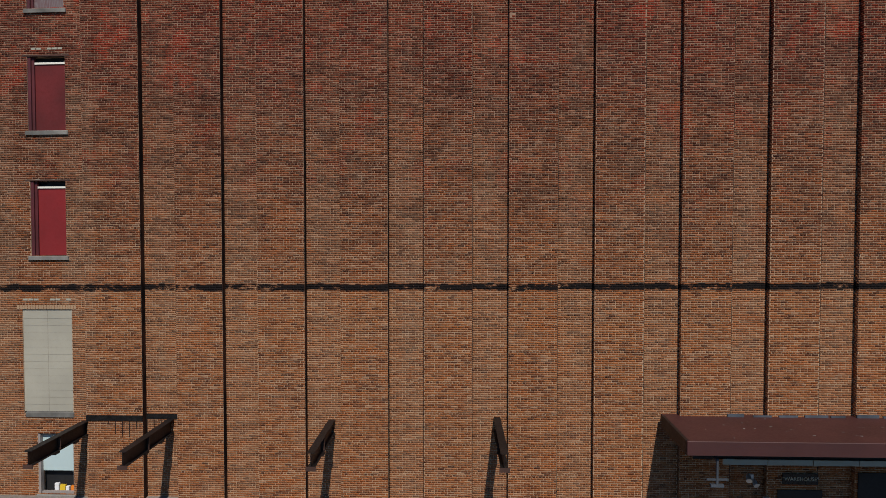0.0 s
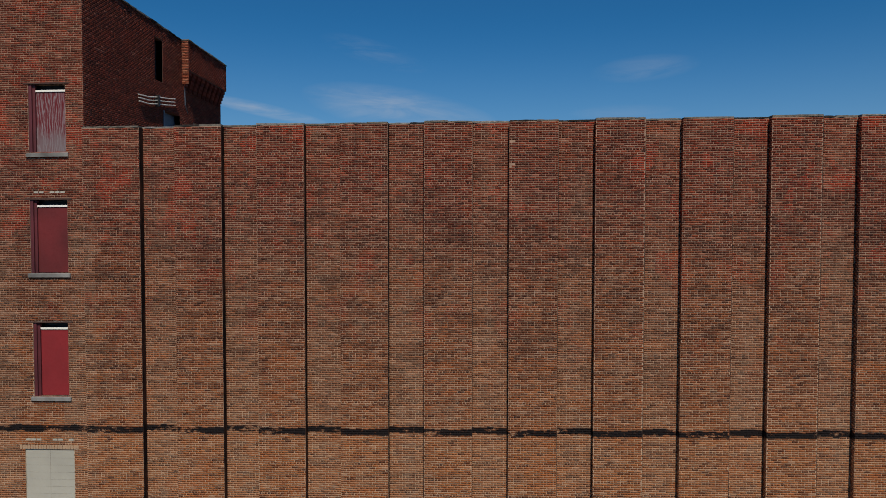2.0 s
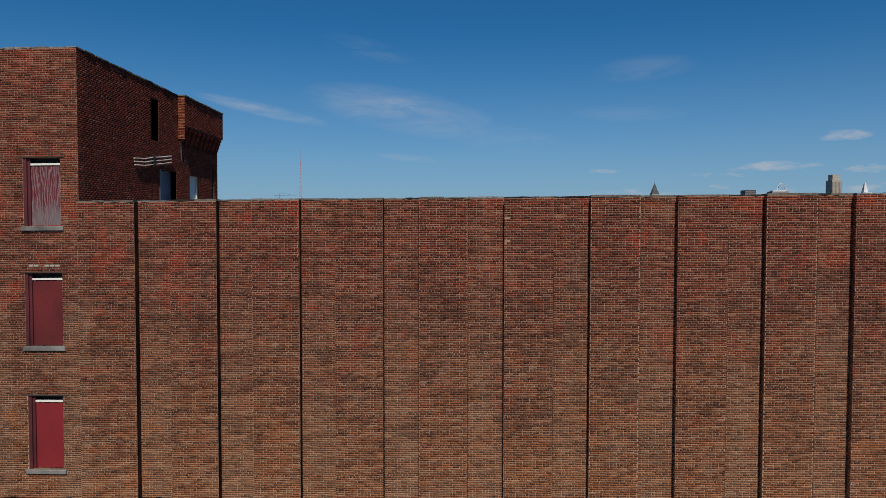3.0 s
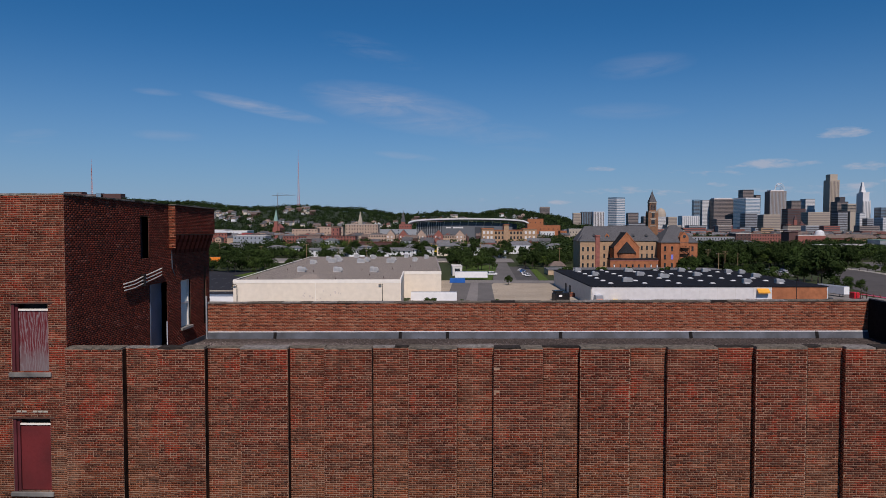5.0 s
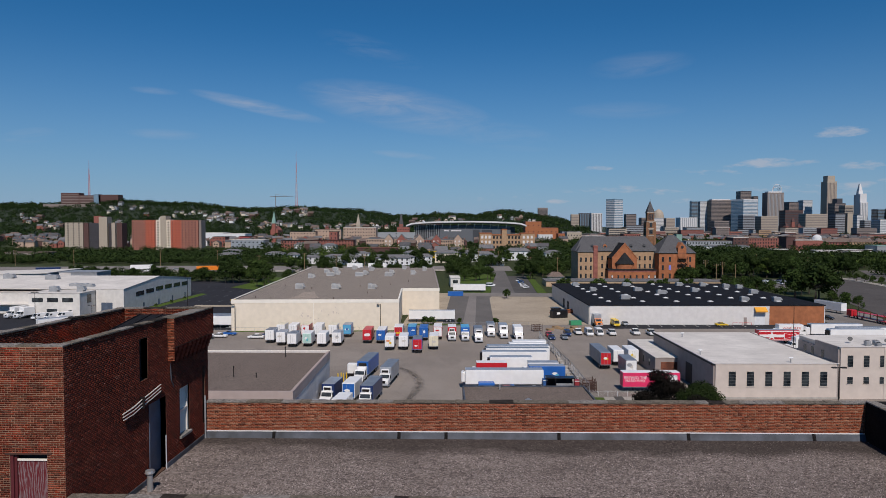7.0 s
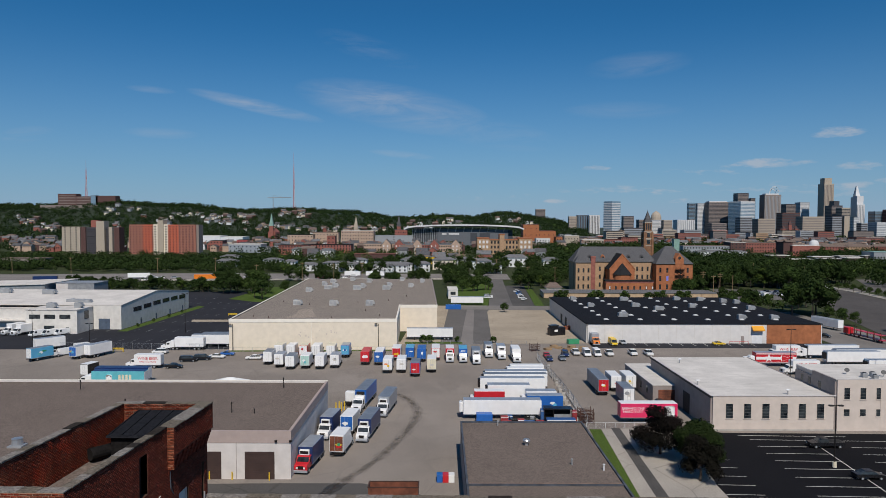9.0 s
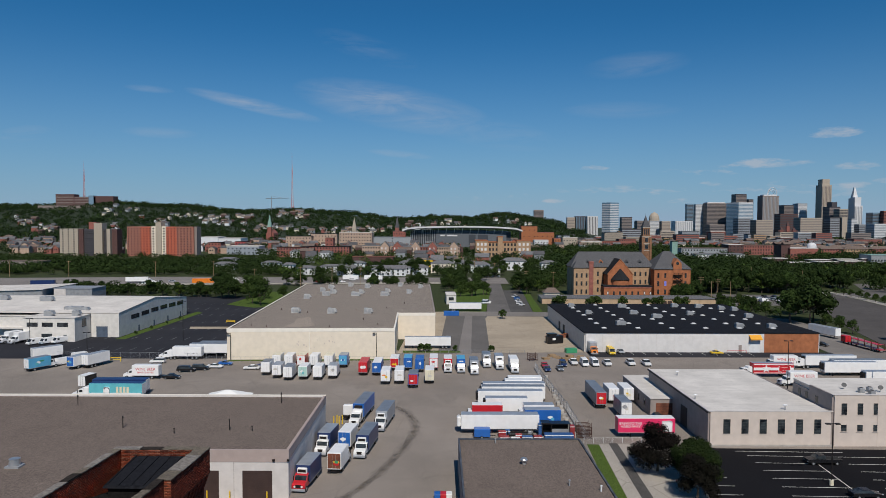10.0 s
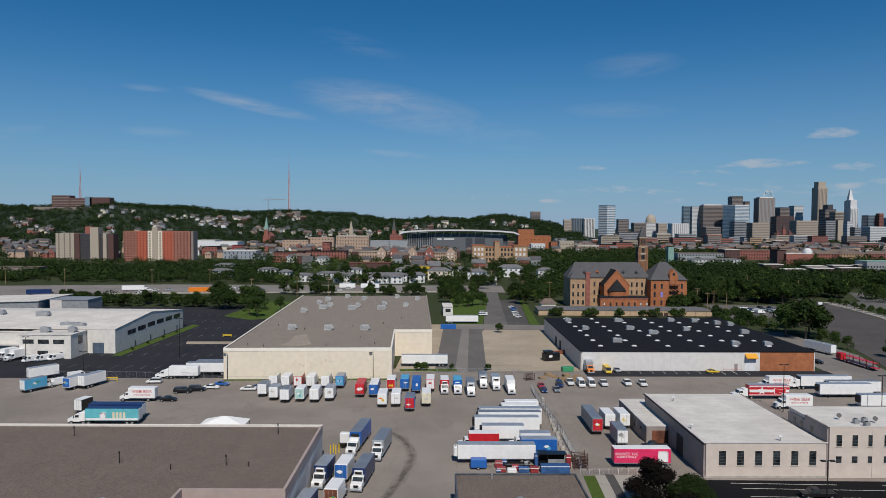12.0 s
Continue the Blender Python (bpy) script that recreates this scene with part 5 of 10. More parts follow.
part("roof", Shape().box(-0.25, 82.75, -0.2, 82.6, 6.7, 7.05), "felt_black", black, "black felt roof")
for tx in (62.9, 82.33):
    part("corner_trim", Shape().box(tx, tx + 0.22, -0.06, 0, 0, 6.7), "metal_white", black)
for i in range(1, 10):
    part("panel_joint", Shape().box(6.3 * i, 6.3 * i + 0.06, -0.015, 0, 0, 6.6), "wall_grey", black)
shed_door = part("roller_door", Shape().box(58.0, 61.6, -0.05, 0, 0, 3.9), "metal_white", black)
part("awning", Shape().loft([[(57.8, -1.6, 4.6), (61.9, -1.6, 4.6), (61.9, 0, 5.9), (57.8, 0, 5.9)], [(57.8, -1.6, 5.0), (61.9, -1.6, 5.0), (61.9, 0, 6.2), (57.8, 0, 6.2)]]), "awning_yellow", black, "yellow-orange door awning")
part("side_door", Shape().box(54.2, 55.3, -0.05, 0, 0, 2.6), "wall_taupe", black)
part("ramp_rail", Shape().box(49.5, 56.3, -1.6, -1.54, 0.9, 1.0).box(49.5, 49.56, -1.6, -1.54, 0, 1).box(56.2, 56.3, -1.6, -1.54, 0, 1).box(53, 53.06, -1.6, -1.54, 0, 1), "paint_red", black, "red painted ramp rail")
for dy in (38, 48):
    part("dock_door", Shape().box(-0.06, 0, dy, dy + 4, 0, 3.6), "dark_void", black)
R = pose(41.3, 241.2, 7.05, 0, 0, GRID)
for r in range(7):
    for c in range(6):
        p = R @ Vector((8.9 + c * 12.3 - (r % 2) * 0.2, 8.6 + r * 11.4, 0))
        sk = thing("skylight", "small pale domed skylight on black felt", "skylight", "skylights of the black roof", m=Matrix.Translation(p) @ pose(0, 0, 0, 0, 0, GRID))
        part("kerb", Shape().box(-0.9, 0.9, -0.7, 0.7, 0, 0.2), "metal_grey", sk)
        part("dome", Shape().loft([[(-0.85, -0.65, 0.2), (0.85, -0.65, 0.2), (0.85, 0.65, 0.2), (-0.85, 0.65, 0.2)], [(-0.5, -0.35, 0.45), (0.5, -0.35, 0.45), (0.5, 0.35, 0.45), (-0.5, 0.35, 0.45)]]), "tower_white", sk)
for ux, uy, w in ((30.5, 47.6, 3), (31.5, 69.9, 3.4), (11.6, 47.3, 2.4), (8.8, 70.6, 2.4), (17.2, 17.4, 3.4), (36.8, 36.4, 3.6), (53.3, 45.1, 2.4), (74.8, 38.4, 2.8), (59.4, 11.9, 2.6), (70.8, 10.8, 2.6), (56, 71.7, 2.6), (65.8, 69.3, 2.4), (73.7, 63.1, 2.4), (78, 59.5, 2.2)):
    p = R @ Vector((ux, uy, 0))
    roof_unit("grey rooftop cooling unit on the black roof", p.x, p.y, p.z, w, 2, 1.5, "metal_grey")

# beige workshop, two-storey office and garage
beige = thing("workshop", "beige flat-roofed workshop with louvred windows", "building", m=pose(49.6, 141.0, 0, 0, 0, GRID))
part("wall", Shape().box(0.35, 25.04, 0, 40.35, 0, 6.98), "wall_beige", beige)
part("parapet", Shape().box(0.35, 25.04, 0, 0.3, 6.98, 7.2), "wall_beige", beige)
# side walls half as bright as the beige front, shade put into the colour
for wx in (-0.02, 25.03):
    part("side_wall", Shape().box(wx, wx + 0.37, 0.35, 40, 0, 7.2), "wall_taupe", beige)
part("roof", Shape().box(0.2, 25.2, 0.2, 40.2, 7.0, 7.12), "roof_white", beige, "pale membrane roof")
part("coping", Shape().box(-0.1, 25.5, -0.1, 0.35, 7.2, 7.3).box(-0.15, 0.35, 0.35, 40.4, 7.2, 7.3), "wall_pale_block", beige)
part("gutter", Shape().box(-0.35, -0.12, 0, 40.3, 6.85, 7.15), "steel_black", beige)
shed_windows(beige, 3.0, 3.72, 6, 0, 1.45, 2.6, 5.6, 5)
part("side_door", Shape().box(-0.08, 0, 12, 16, 0, 4.5).box(-0.08, 0, 24, 26, 0, 3.4), "dark_void", beige)
part("plinth", Shape().box(-0.03, 25.43, -0.04, 0, 0, 0.35), "concrete", beige)
for ux, uy in ((16.4, 1.6), (5, 33), (0.9, 9.9)):
    p = pose(49.6, 141.0, 7.12, 0, 0, GRID) @ Vector((ux, uy, 0))
    v = thing("roof_vent", "small grey vent pipe on the pale roof", "vent", m=Matrix.Translation(p))
    part("pipe", Shape().tube((0, 0, 0), (0, 0, 0.9), 0.12, None, 8), "metal_grey", v)
    part("cap", Shape().tube((-0.4, 0, 1.0), (0.4, 0, 1.0), 0.16, None, 8).tube((0, 0, 0.8), (0, 0, 1.0), 0.14, None, 8), "metal_white", v)
office = thing("office_building", "two-storey beige office with small dark windows", "building", m=pose(74.95, 142.1, 0, 0, 0, GRID))
part("wall", Shape().box(0.36, 40, 0, 16.35, 0, 10.15), "wall_beige", office)
part("parapet", Shape().box(0.36, 40, 0, 0.3, 10.15, 10.6), "wall_beige", office)
# the office's shaded side is coloured darker than its front
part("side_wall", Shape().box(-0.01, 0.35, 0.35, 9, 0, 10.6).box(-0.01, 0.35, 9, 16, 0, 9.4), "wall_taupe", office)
part("roof", Shape().box(0.2, 39.8, 0.2, 16.2, 10.2, 10.4), "roof_white", office)
part("coping", Shape().box(-0.08, 40, -0.08, 0.35, 10.6, 10.7), "wall_pale_block", office)
part("side_window", Shape().box(-0.05, -0.01, 5.5, 6.5, 7.4, 8.9).box(-0.05, -0.01, 9.5, 10.5, 7.4, 8.9).box(-0.05, -0.01, 12.5, 13.5, 7.4, 8.9), "window_glass", office)
shed_windows(office, 1.75, 3.3, 8, 0, 1.15, 6.55, 8.9, 4)
shed_windows(office, 1.75, 3.3, 8, 0, 1.15, 3.1, 4.5, 2)
part("pier", Shape().box(9.2, 9.5, -0.06, 0, 0, 10.6).box(22.5, 22.8, -0.06, 0, 0, 10.6), "wall_beige", office)
for ux, uy in ((7.5, 2.9), (9.7, 3.6), (8.5, 0.9)):
    p = pose(74.95, 142.1, 10.4, 0, 0, GRID) @ Vector((ux, uy, 0))
    cu = thing("condenser", "square dark condenser unit on the pale roof", "condenser", "condensers", m=Matrix.Translation(p) @ pose(0, 0, 0, 0, 0, GRID))
    part("housing", Shape().cbox(-0.5, 0.5, -0.5, 0.5, 0.05, 1.0, 0.05), "metal_grey", cu)
    part("fan_grille", Shape().tube((0, 0, 1.0), (0, 0, 1.06), 0.4, None, 14), "steel_black", cu)
for ux, uy in ((5.7, 5.9), (12.0, 3.6)):
    p = pose(74.95, 142.1, 10.4, 0, 0, GRID) @ Vector((ux, uy, 0))
    dish = thing("satellite_dish", "grey satellite dish on a short roof mast", "satellite dish", "dishes", m=Matrix.Translation(p))
    part("mast", Shape().tube((0, 0, 0), (0, 0, 0.8), 0.05, None, 6), "metal_grey", dish)
    part("reflector", Shape().tube((0, 0, 0.8), (-0.12, -0.2, 0.95), 0.18, 0.5, 14), "louvre_grey", dish)
garage = thing("garage", "small low garage with a brown roller door", "garage", m=pose(43.5, 162.4, 0, 0, 0, GRID))
part("wall", Shape().box(0, 6.5, 0, 0.3, 0, 4.1).box(6.2, 6.5, 0.3, 24, 0, 4.1).box(0, 6.5, 24, 24.3, 0, 4.1), "wall_taupe", garage)
part("side_wall", Shape().box(0, 0.3, 0.3, 24, 0, 4.1), "wall_taupe", garage)
part("roof", Shape().box(-0.15, 6.65, -0.15, 24.4, 4.1, 4.28), "roof_white", garage)
part("roller_door", Shape().box(1.3, 5.6, -0.05, 0, 0, 3.1), "rust", garage, "brown slatted roller door")
shut = Shape()
for i in range(1, 8):
    shut.box(1.3, 5.6, -0.075, -0.05, i * 0.39 - 0.02, i * 0.39 + 0.02)
part("slat", shut, "rust_dark", garage)
part("side_window", Shape().box(-0.04, 0, 4, 5, 1.4, 3.0).box(-0.04, 0, 9, 10, 1.4, 3.0).box(-0.04, 0, 14, 15, 1.4, 3.0), "window_glass", garage)

# near left depot with a big felt roof
depot = thing("depot", "large low depot with a brown gravelled felt roof", "warehouse", m=pose(-30.3, 146.6, 0, 0, 0, 2.0))
part("roof", Shape().prism([(-110, -32.2), (-110, -100), (-17.2, -100), (-17.2, -35.0), (-0.4, -35.0), (-0.4, -0.4), (-110, -0.4)][::-1], 7.55, 7.75), "felt_near", depot, "wide worn brown felt roof")
part("wall", Shape().box(-17, 0, -35.4, -35.0, 0, 6.1).box(-110, 0, -0.4, 0, 0, 8.1).box(-17.4, -17.0, -100, -35.4, 0, 6.1), "wall_pale_block", depot)
part("side_wall", Shape().box(-0.4, 0, -35.0, -0.4, 0, 6.4), "wall_pale_block", depot, "pale concrete-block side wall")
part("fascia", Shape().box(-17.0, 0.08, -35.5, -35.1, 6.1, 8.1).box(-0.42, 0.08, -35.1, 0.02, 6.4, 8.1).box(-17.45, -16.95, -100, -35.1, 6.1, 8.1), "wall_pink", depot, "dull mauve parapet fascia")
part("coping", Shape().box(-110, 0.1, -0.42, 0.06, 8.1, 8.2), "trim_cream", depot)
for x0 in (-16.4, -7.6):
    dr = part("roller_door", Shape().box(x0, x0 + 4.9, -35.46, -35.4, 0, 4.6), "door_brown", depot)
    ribs = Shape()
    for i in range(1, 12):
        ribs.box(x0, x0 + 4.9, -35.48, -35.46, i * 0.38 - 0.015, i * 0.38 + 0.015)
    part("slat", ribs, "door_brown", dr)
part("drip_stain", Shape().box(-9.05, -8.98, -35.43, -35.4, 0, 6.1), "wall_taupe", depot)
part("floodlight", Shape().box(-2.6, -2.2, -35.75, -35.5, 6.3, 6.6).box(-0.2, 0.2, -35.75, -35.5, 6.3, 6.6).box(-14.3, -13.9, -35.75, -35.5, 4.9, 5.4), "steel_black", depot)
for bx in (-12.2, -8.4, -2.2):
    bol = thing("bollard", "yellow painted steel bollard beside a roller door", "bollard", "bollards by the depot doors", m=yard(-30.3 + bx, 110.6, 0))
    part("post", Shape().tube((0, 0, 0), (0, 0, 1.25), 0.11, None, 10), "paint_yellow", bol)
    part("cap", Shape().tube((0, 0, 1.25), (0, 0, 1.33), 0.11, 0.05, 10), "paint_yellow", bol)
for px, py, ph in ((-38.5, 141.3, 2.2), (-42.9, 122.6, 2.0), (-62.8, 122.9, 2.2), (-38.6, 122.2, 0.9), (-52, 120, 1.0), (-80, 138, 2.0)):
    solo("roof_stack", Shape().tube((0, 0, 0), (0, 0, ph * 0.8), 0.08, None, 8).tube((0, 0, ph * 0.8), (0, 0, ph), 0.14, 0.12, 8), "steel_black", "thin dark flue pipe standing on the felt roof", "flue", "flue pipes on the depot", m=pose(px, py, 7.75))
for px, py in ((-55.8, 103.6), (-69.4, 102.6)):
    v = thing("roof_vent", "round galvanised exhaust fan on a square kerb", "vent", "exhaust fans", m=yard(px, py, 7.75))
    part("kerb", Shape().box(-1.1, 1.1, -0.9, 0.9, 0, 0.25), "metal_grey", v)
    part("drum", Shape().tube((0, 0, 0.25), (0, 0, 1.2), 0.85, 0.75, 18).tube((0, 0, 1.2), (0, 0, 1.3), 0.8, 0.8, 18), "galvanised", v)

# small near shed with a felt roof
nearshed = thing("near_shed", "low shed with a stained brown felt roof and kerbed edges", "shed", m=pose(-1.3, 125.0, 0, 0, 0, GRID))
part("wall", Shape().box(0.02, 22.28, -60, -0.02, 0, 5.2), "wall_taupe", nearshed)
part("roof", Shape().box(0.3, 22.0, -29.3, -0.3, 5.2, 5.8).box(0.3, 22.0, -60, -30.0, 5.2, 5.7), "felt_near", nearshed, "brown felt roof with pale scuffs")
part("edge_kerb", Shape().box(0, 0.3, -60, 0, 5.2, 6.05).box(22.0, 22.3, -60, 0, 5.2, 6.05).box(0.3, 22.0, -0.3, 0, 5.2, 6.05), "flashing_grey", nearshed)
part("ridge_kerb", Shape().box(0.3, 22.0, -30.0, -29.75, 5.2, 6.0), "flashing_grey", nearshed, "low grey kerb across the roof")
for k in range(7):
    part("ridge_board", Shape().box(0.4 + 3.08 * k, 3.4 + 3.08 * k, -29.75, -29.3, 5.2, 5.92), "board_ochre", nearshed, "weathered ochre board along the kerb")
v = thing("turbine_vent", "shiny galvanised turbine vent on the felt roof", "vent", m=yard(9.74, 112.6, 5.8))
part("neck", Shape().tube((0, 0, 0), (0, 0, 0.5), 0.3, None, 12), "galvanised", v)
part("globe", Shape().loft([[(r * math.cos(a * math.pi / 7), r * math.sin(a * math.pi / 7), z) for a in range(14)] for r, z in ((0.3, 0.5), (0.55, 0.65), (0.62, 0.85), (0.5, 1.05), (0.2, 1.18))]), "galvanised", v)
for px, py in ((15.9, 103.8), (5.46, 123.2), (20.3, 101.8)):
    solo("roof_stub", Shape().tube((0, 0, 0), (0, 0, 0.8), 0.12, None, 8).tube((0, 0, 0.8), (0, 0, 0.95), 0.2, 0.16, 8), "metal_white" if px > 20 else "metal_grey", "short grey pipe vent standing on the felt roof", "vent", "pipe vents", m=pose(px, py, 5.8))

# grey clad plant on the far left
plant = thing("plant_building", "long grey metal-clad plant with a white roof", "warehouse", m=pose(-136.0, 262.5, 0, 0, 0, 0.6))
GABLE = [(0, 9.3), (32, 12.0), (66, 8.6)]
part("wall", Shape().box(-11, -0.3, 0, 0.3, 0, 9.2).box(-120, -0.3, 65.7, 66, 0, 8.5), "plant_cladding", plant)
part("gable_wall", Shape().loft([[(x, 0, 0), (x, 66, 0), (x, 66, 8.6), (x, 32, 12.0), (x, 0, 9.3)] for x in (-0.3, 0.0)]), "plant_cladding", plant)
for (ya, za), (yb, zb) in zip(GABLE, GABLE[1:]):
    part("roof", Shape().loft([[(-120, ya, za), (0.05, ya, za), (0.05, yb, zb), (-120, yb, zb)], [(-120, ya, za + 0.25), (0.05, ya, za + 0.25), (0.05, yb, zb + 0.25), (-120, yb, zb + 0.25)]]), "roof_white", plant, "bright white sheet roof")
    part("verge_trim", Shape().loft([[(0.05, ya, za - 0.2), (0.09, ya, za - 0.2), (0.09, yb, zb - 0.2), (0.05, yb, zb - 0.2)], [(0.05, ya, za + 0.25), (0.09, ya, za + 0.25), (0.09, yb, zb + 0.25), (0.05, yb, zb + 0.25)]]), "metal_grey", plant)
part("ribbon_window", Shape().box(0, 0.04, 10, 17, 5.6, 7.4).box(0, 0.04, 19, 26, 5.8, 7.6).box(0, 0.04, 28, 35, 6.0, 7.8).box(0, 0.04, 37, 44, 6.0, 7.8).box(0, 0.04, 46, 53, 5.9, 7.7).box(0, 0.04, 55, 62, 5.7, 7.5), "window_glass", plant)
part("side_door", Shape().box(0, 0.04, 16, 17.2, 0, 2.4).box(0, 0.04, 30, 31.2, 0, 2.4).box(0, 0.04, 44, 45.2, 0, 2.4).box(0, 0.04, 58, 59.2, 0, 2.4), "door_blue_grey", plant)
part("loading_door", Shape().box(-9, -4.5, -0.05, 0, 0, 4.2), "door_blue_grey", plant)
front = part("front_wing", Shape().box(-31, -11.3, -11, 10, 0, 8.9), "plant_cladding", plant)
part("wing_roof", Shape().box(-31.2, -11.1, -11.2, 10, 8.9, 9.1), "roof_white", front)
for x0 in (-29.6, -23.8, -18.0):
    part("wing_window", Shape().box(x0, x0 + 4.2, -11.05, -11, 5.6, 7.2), "window_glass", front)
for xa, xb, zt in ((-24, -20, 3.0), (-15.6, -14.4, 2.6)):
    part("wing_door", Shape().box(xa, xb, -11.05, -11, 0, zt), "window_glass", front)
part("side_window", Shape().box(-11.3, -11.25, -6, -3, 4.8, 8.0), "window_glass", front)
low = part("west_wing", Shape().box(-120, -31, -2, 60, 0, 8.2), "plant_cladding", plant)
part("west_roof", Shape().box(-120, -31, -2.2, 2, 8.2, 8.4), "roof_white", low)
part("dock_shade", Shape().box(-120, -32, -4.5, -2, 3.6, 4.0), "roof_white", low)
for ux, uy, w in ((-14, -5, 2.4), (-17, 5, 4.5), (-24, -6, 3.0), (-21.5, 6.5, 7.0), (-42, 22, 5), (-62, 24, 4), (-80, 20, 4)):
    p = pose(-136.0, 262.5, 9.1 if uy < 10 else 9.3 + 2.7 * uy / 32 + 0.2, 0, 0, 0.6) @ Vector((ux, uy, 0))
    roof_unit("grey rooftop unit on the white sheet roof", p.x, p.y, p.z, w, 2.2, 2.0, "metal_grey")
sheet("plant_verge", [(-135.4, 258), (-131.5, 258), (-131, 334), (-135.4, 338)], "grass_lawn", "narrow planted verge along the plant wall", 0.03, "grass")
far = thing("storage_shed", "grey metal storage shed with a pale sloping roof", "warehouse", m=pose(-330, 362, 0, 0, 0, 2))
part("wall", Shape().slab([(0, 0), (98, 0), (98, 7.6), (0, 4.6)], 0, 34), "metal_grey", far)
part("roof", Shape().slab([(-1, 4.6), (98.8, 7.65), (98.8, 8.0), (-1, 5.0)], -0.8, 34.8), "roof_white", far, "bright sloping sheet roof")
annex = thing("storage_annex", "small flat-roofed grey metal annex", "warehouse", m=pose(-229, 371, 0, 0, 0, 2))
part("wall", Shape().box(0, 21, 0.1, 16, 0, 7.6), "metal_grey", annex)
part("pale_panel", Shape().box(0, 6.5, -0.1, 0.1, 0, 7.6), "wall_pale_block", annex)
part("roof", Shape().box(-0.2, 21.2, -0.2, 16.2, 7.6, 7.9), "metal_grey", annex)
sheet("slab_pavement", [(-117, 284), (-84, 286), (-84, 292), (-119, 290)], "concrete_slab", "pale concrete slab set into the dark lot", 0.013)
for bx, by in ((-93, 306), (-84, 309), (-82, 345), (-106, 303)):
    bar = thing("barrier", "yellow steel barrier standing on the dark lot", "barrier", "yellow barriers", m=pose(bx, by, 0))
    part("rail", Shape().box(-2.0, 2.0, -0.06, 0.06, 0.9, 1.15), "paint_yellow", bar)
    part("rail", Shape().box(-2.0, 2.0, -0.06, 0.06, 0.35, 0.6), "paint_yellow", bar)
    for px in (-1.9, 1.75):
        part("post", Shape().box(px, px + 0.15, -0.1, 0.1, 0, 1.2), "paint_yellow", bar)


# ---- vehicles: +x is forward, the origin lies on the ground under the middle ----
MESHES = {}


def cached(key, build, material):
    if key not in MESHES:
        MESHES[key] = build().mesh(key[0], material)
    return MESHES[key]


def wheels(car, xs, half, r, width=0.28, rim="metal_grey"):
    def tyre():
        s = Shape()
        n = 16
        ring = lambda rr, y: [(rr * math.cos(2 * math.pi * i / n), y, rr * math.sin(2 * math.pi * i / n)) for i in range(n)]
        return s.loft([ring(r * 0.86, -width / 2), ring(r, -width / 2 + 0.04), ring(r, width / 2 - 0.04), ring(r * 0.86, width / 2)])

    def hub():
        s = Shape()
        n = 12
        ring = lambda rr, y: [(rr * math.cos(2 * math.pi * i / n), y, rr * math.sin(2 * math.pi * i / n)) for i in range(n)]
        return s.loft([ring(r * 0.58, -width / 2 - 0.02), ring(r * 0.58, width / 2 + 0.02)])

    for x in xs:
        for sgn in (-1, 1):
            w = part("wheel", cached(("tyre", r, width), tyre, "rubber"), "", car, m=pose(x, sgn * (half - width / 2), r))
            part("rim", cached(("rim", r, width, rim), hub, rim), "", w)


def text_on(parent, body, size, m, material, spacing=1.0):
    c = bpy.data.curves.new("lettering", "FONT")
    c.body, c.size, c.align_x, c.align_y, c.extrude, c.space_line = body, size, "CENTER", "CENTER", 0.004, 0.8
    c.space_character = spacing
    c.materials.append(MATS[material])
    ob = new("lettering", c)
    ob.parent, ob.matrix_basis = parent, m
    return ob


def graphic(parent, w, h, m, colours, seed):
    """Plain coloured shapes where a panel carries a printed picture."""
    r = random.Random(seed)
    for i, colour in enumerate(colours):
        cx, cz = r.uniform(-0.22, 0.22) * w, r.uniform(-0.2, 0.2) * h
        pw, ph = r.uniform(0.25, 0.6) * w, r.uniform(0.16, 0.42) * h
        n = 10
        ring = [(cx + pw / 2 * math.cos(2 * math.pi * k / n) * (1.15 if k % 2 else 1), 0, cz + ph / 2 * math.sin(2 * math.pi * k / n)) for k in range(n)]
        part("printed_panel", Shape().loft([[(x, 0, z) for x, y, z in ring], [(x, -0.012 - 0.004 * i, z) for x, y, z in ring]]), colour, parent, m=m)


BOX_W = 2.6


def cargo_box(truck, x0, x1, z0, z1, side, top, rear):
    """A chamfered van body: walls, roof skin, corner rails and rear doors."""
    w = BOX_W / 2
    part("box_body", cached(("box_body", round(x1 - x0, 2), z0, z1, side), lambda: Shape().cbox(x0, x1, -w, w, z0, z1 - 0.04, 0.06), side), "", truck)
    part("box_roof", cached(("box_roof", round(x0, 2), round(x1, 2), z1, top), lambda: Shape().cbox(x0 + 0.05, x1 - 0.05, -w + 0.05, w - 0.05, z1 - 0.05, z1, 0.02), top), "", truck)
    door = part("rear_door", cached(("rear_door", round(x0, 2), z0, z1, rear), lambda: Shape().box(x0 - 0.03, x0, -w + 0.12, w - 0.12, z0 + 0.12, z1 - 0.16), rear), "", truck)
    part("latch_bar", cached(("latch_bar", round(x0, 2), z0, z1), lambda: Shape().box(x0 - 0.06, x0 - 0.03, -0.35, -0.31, z0 + 0.2, z1 - 0.3).box(x0 - 0.06, x0 - 0.03, 0.31, 0.35, z0 + 0.2, z1 - 0.3), "metal_grey"), "", door)
    part("bottom_rail", cached(("bottom_rail", round(x0, 2), round(x1, 2), z0), lambda: Shape().box(x0, x1, -w - 0.015, w + 0.015, z0 - 0.1, z0 + 0.03), "metal_grey"), "", truck)


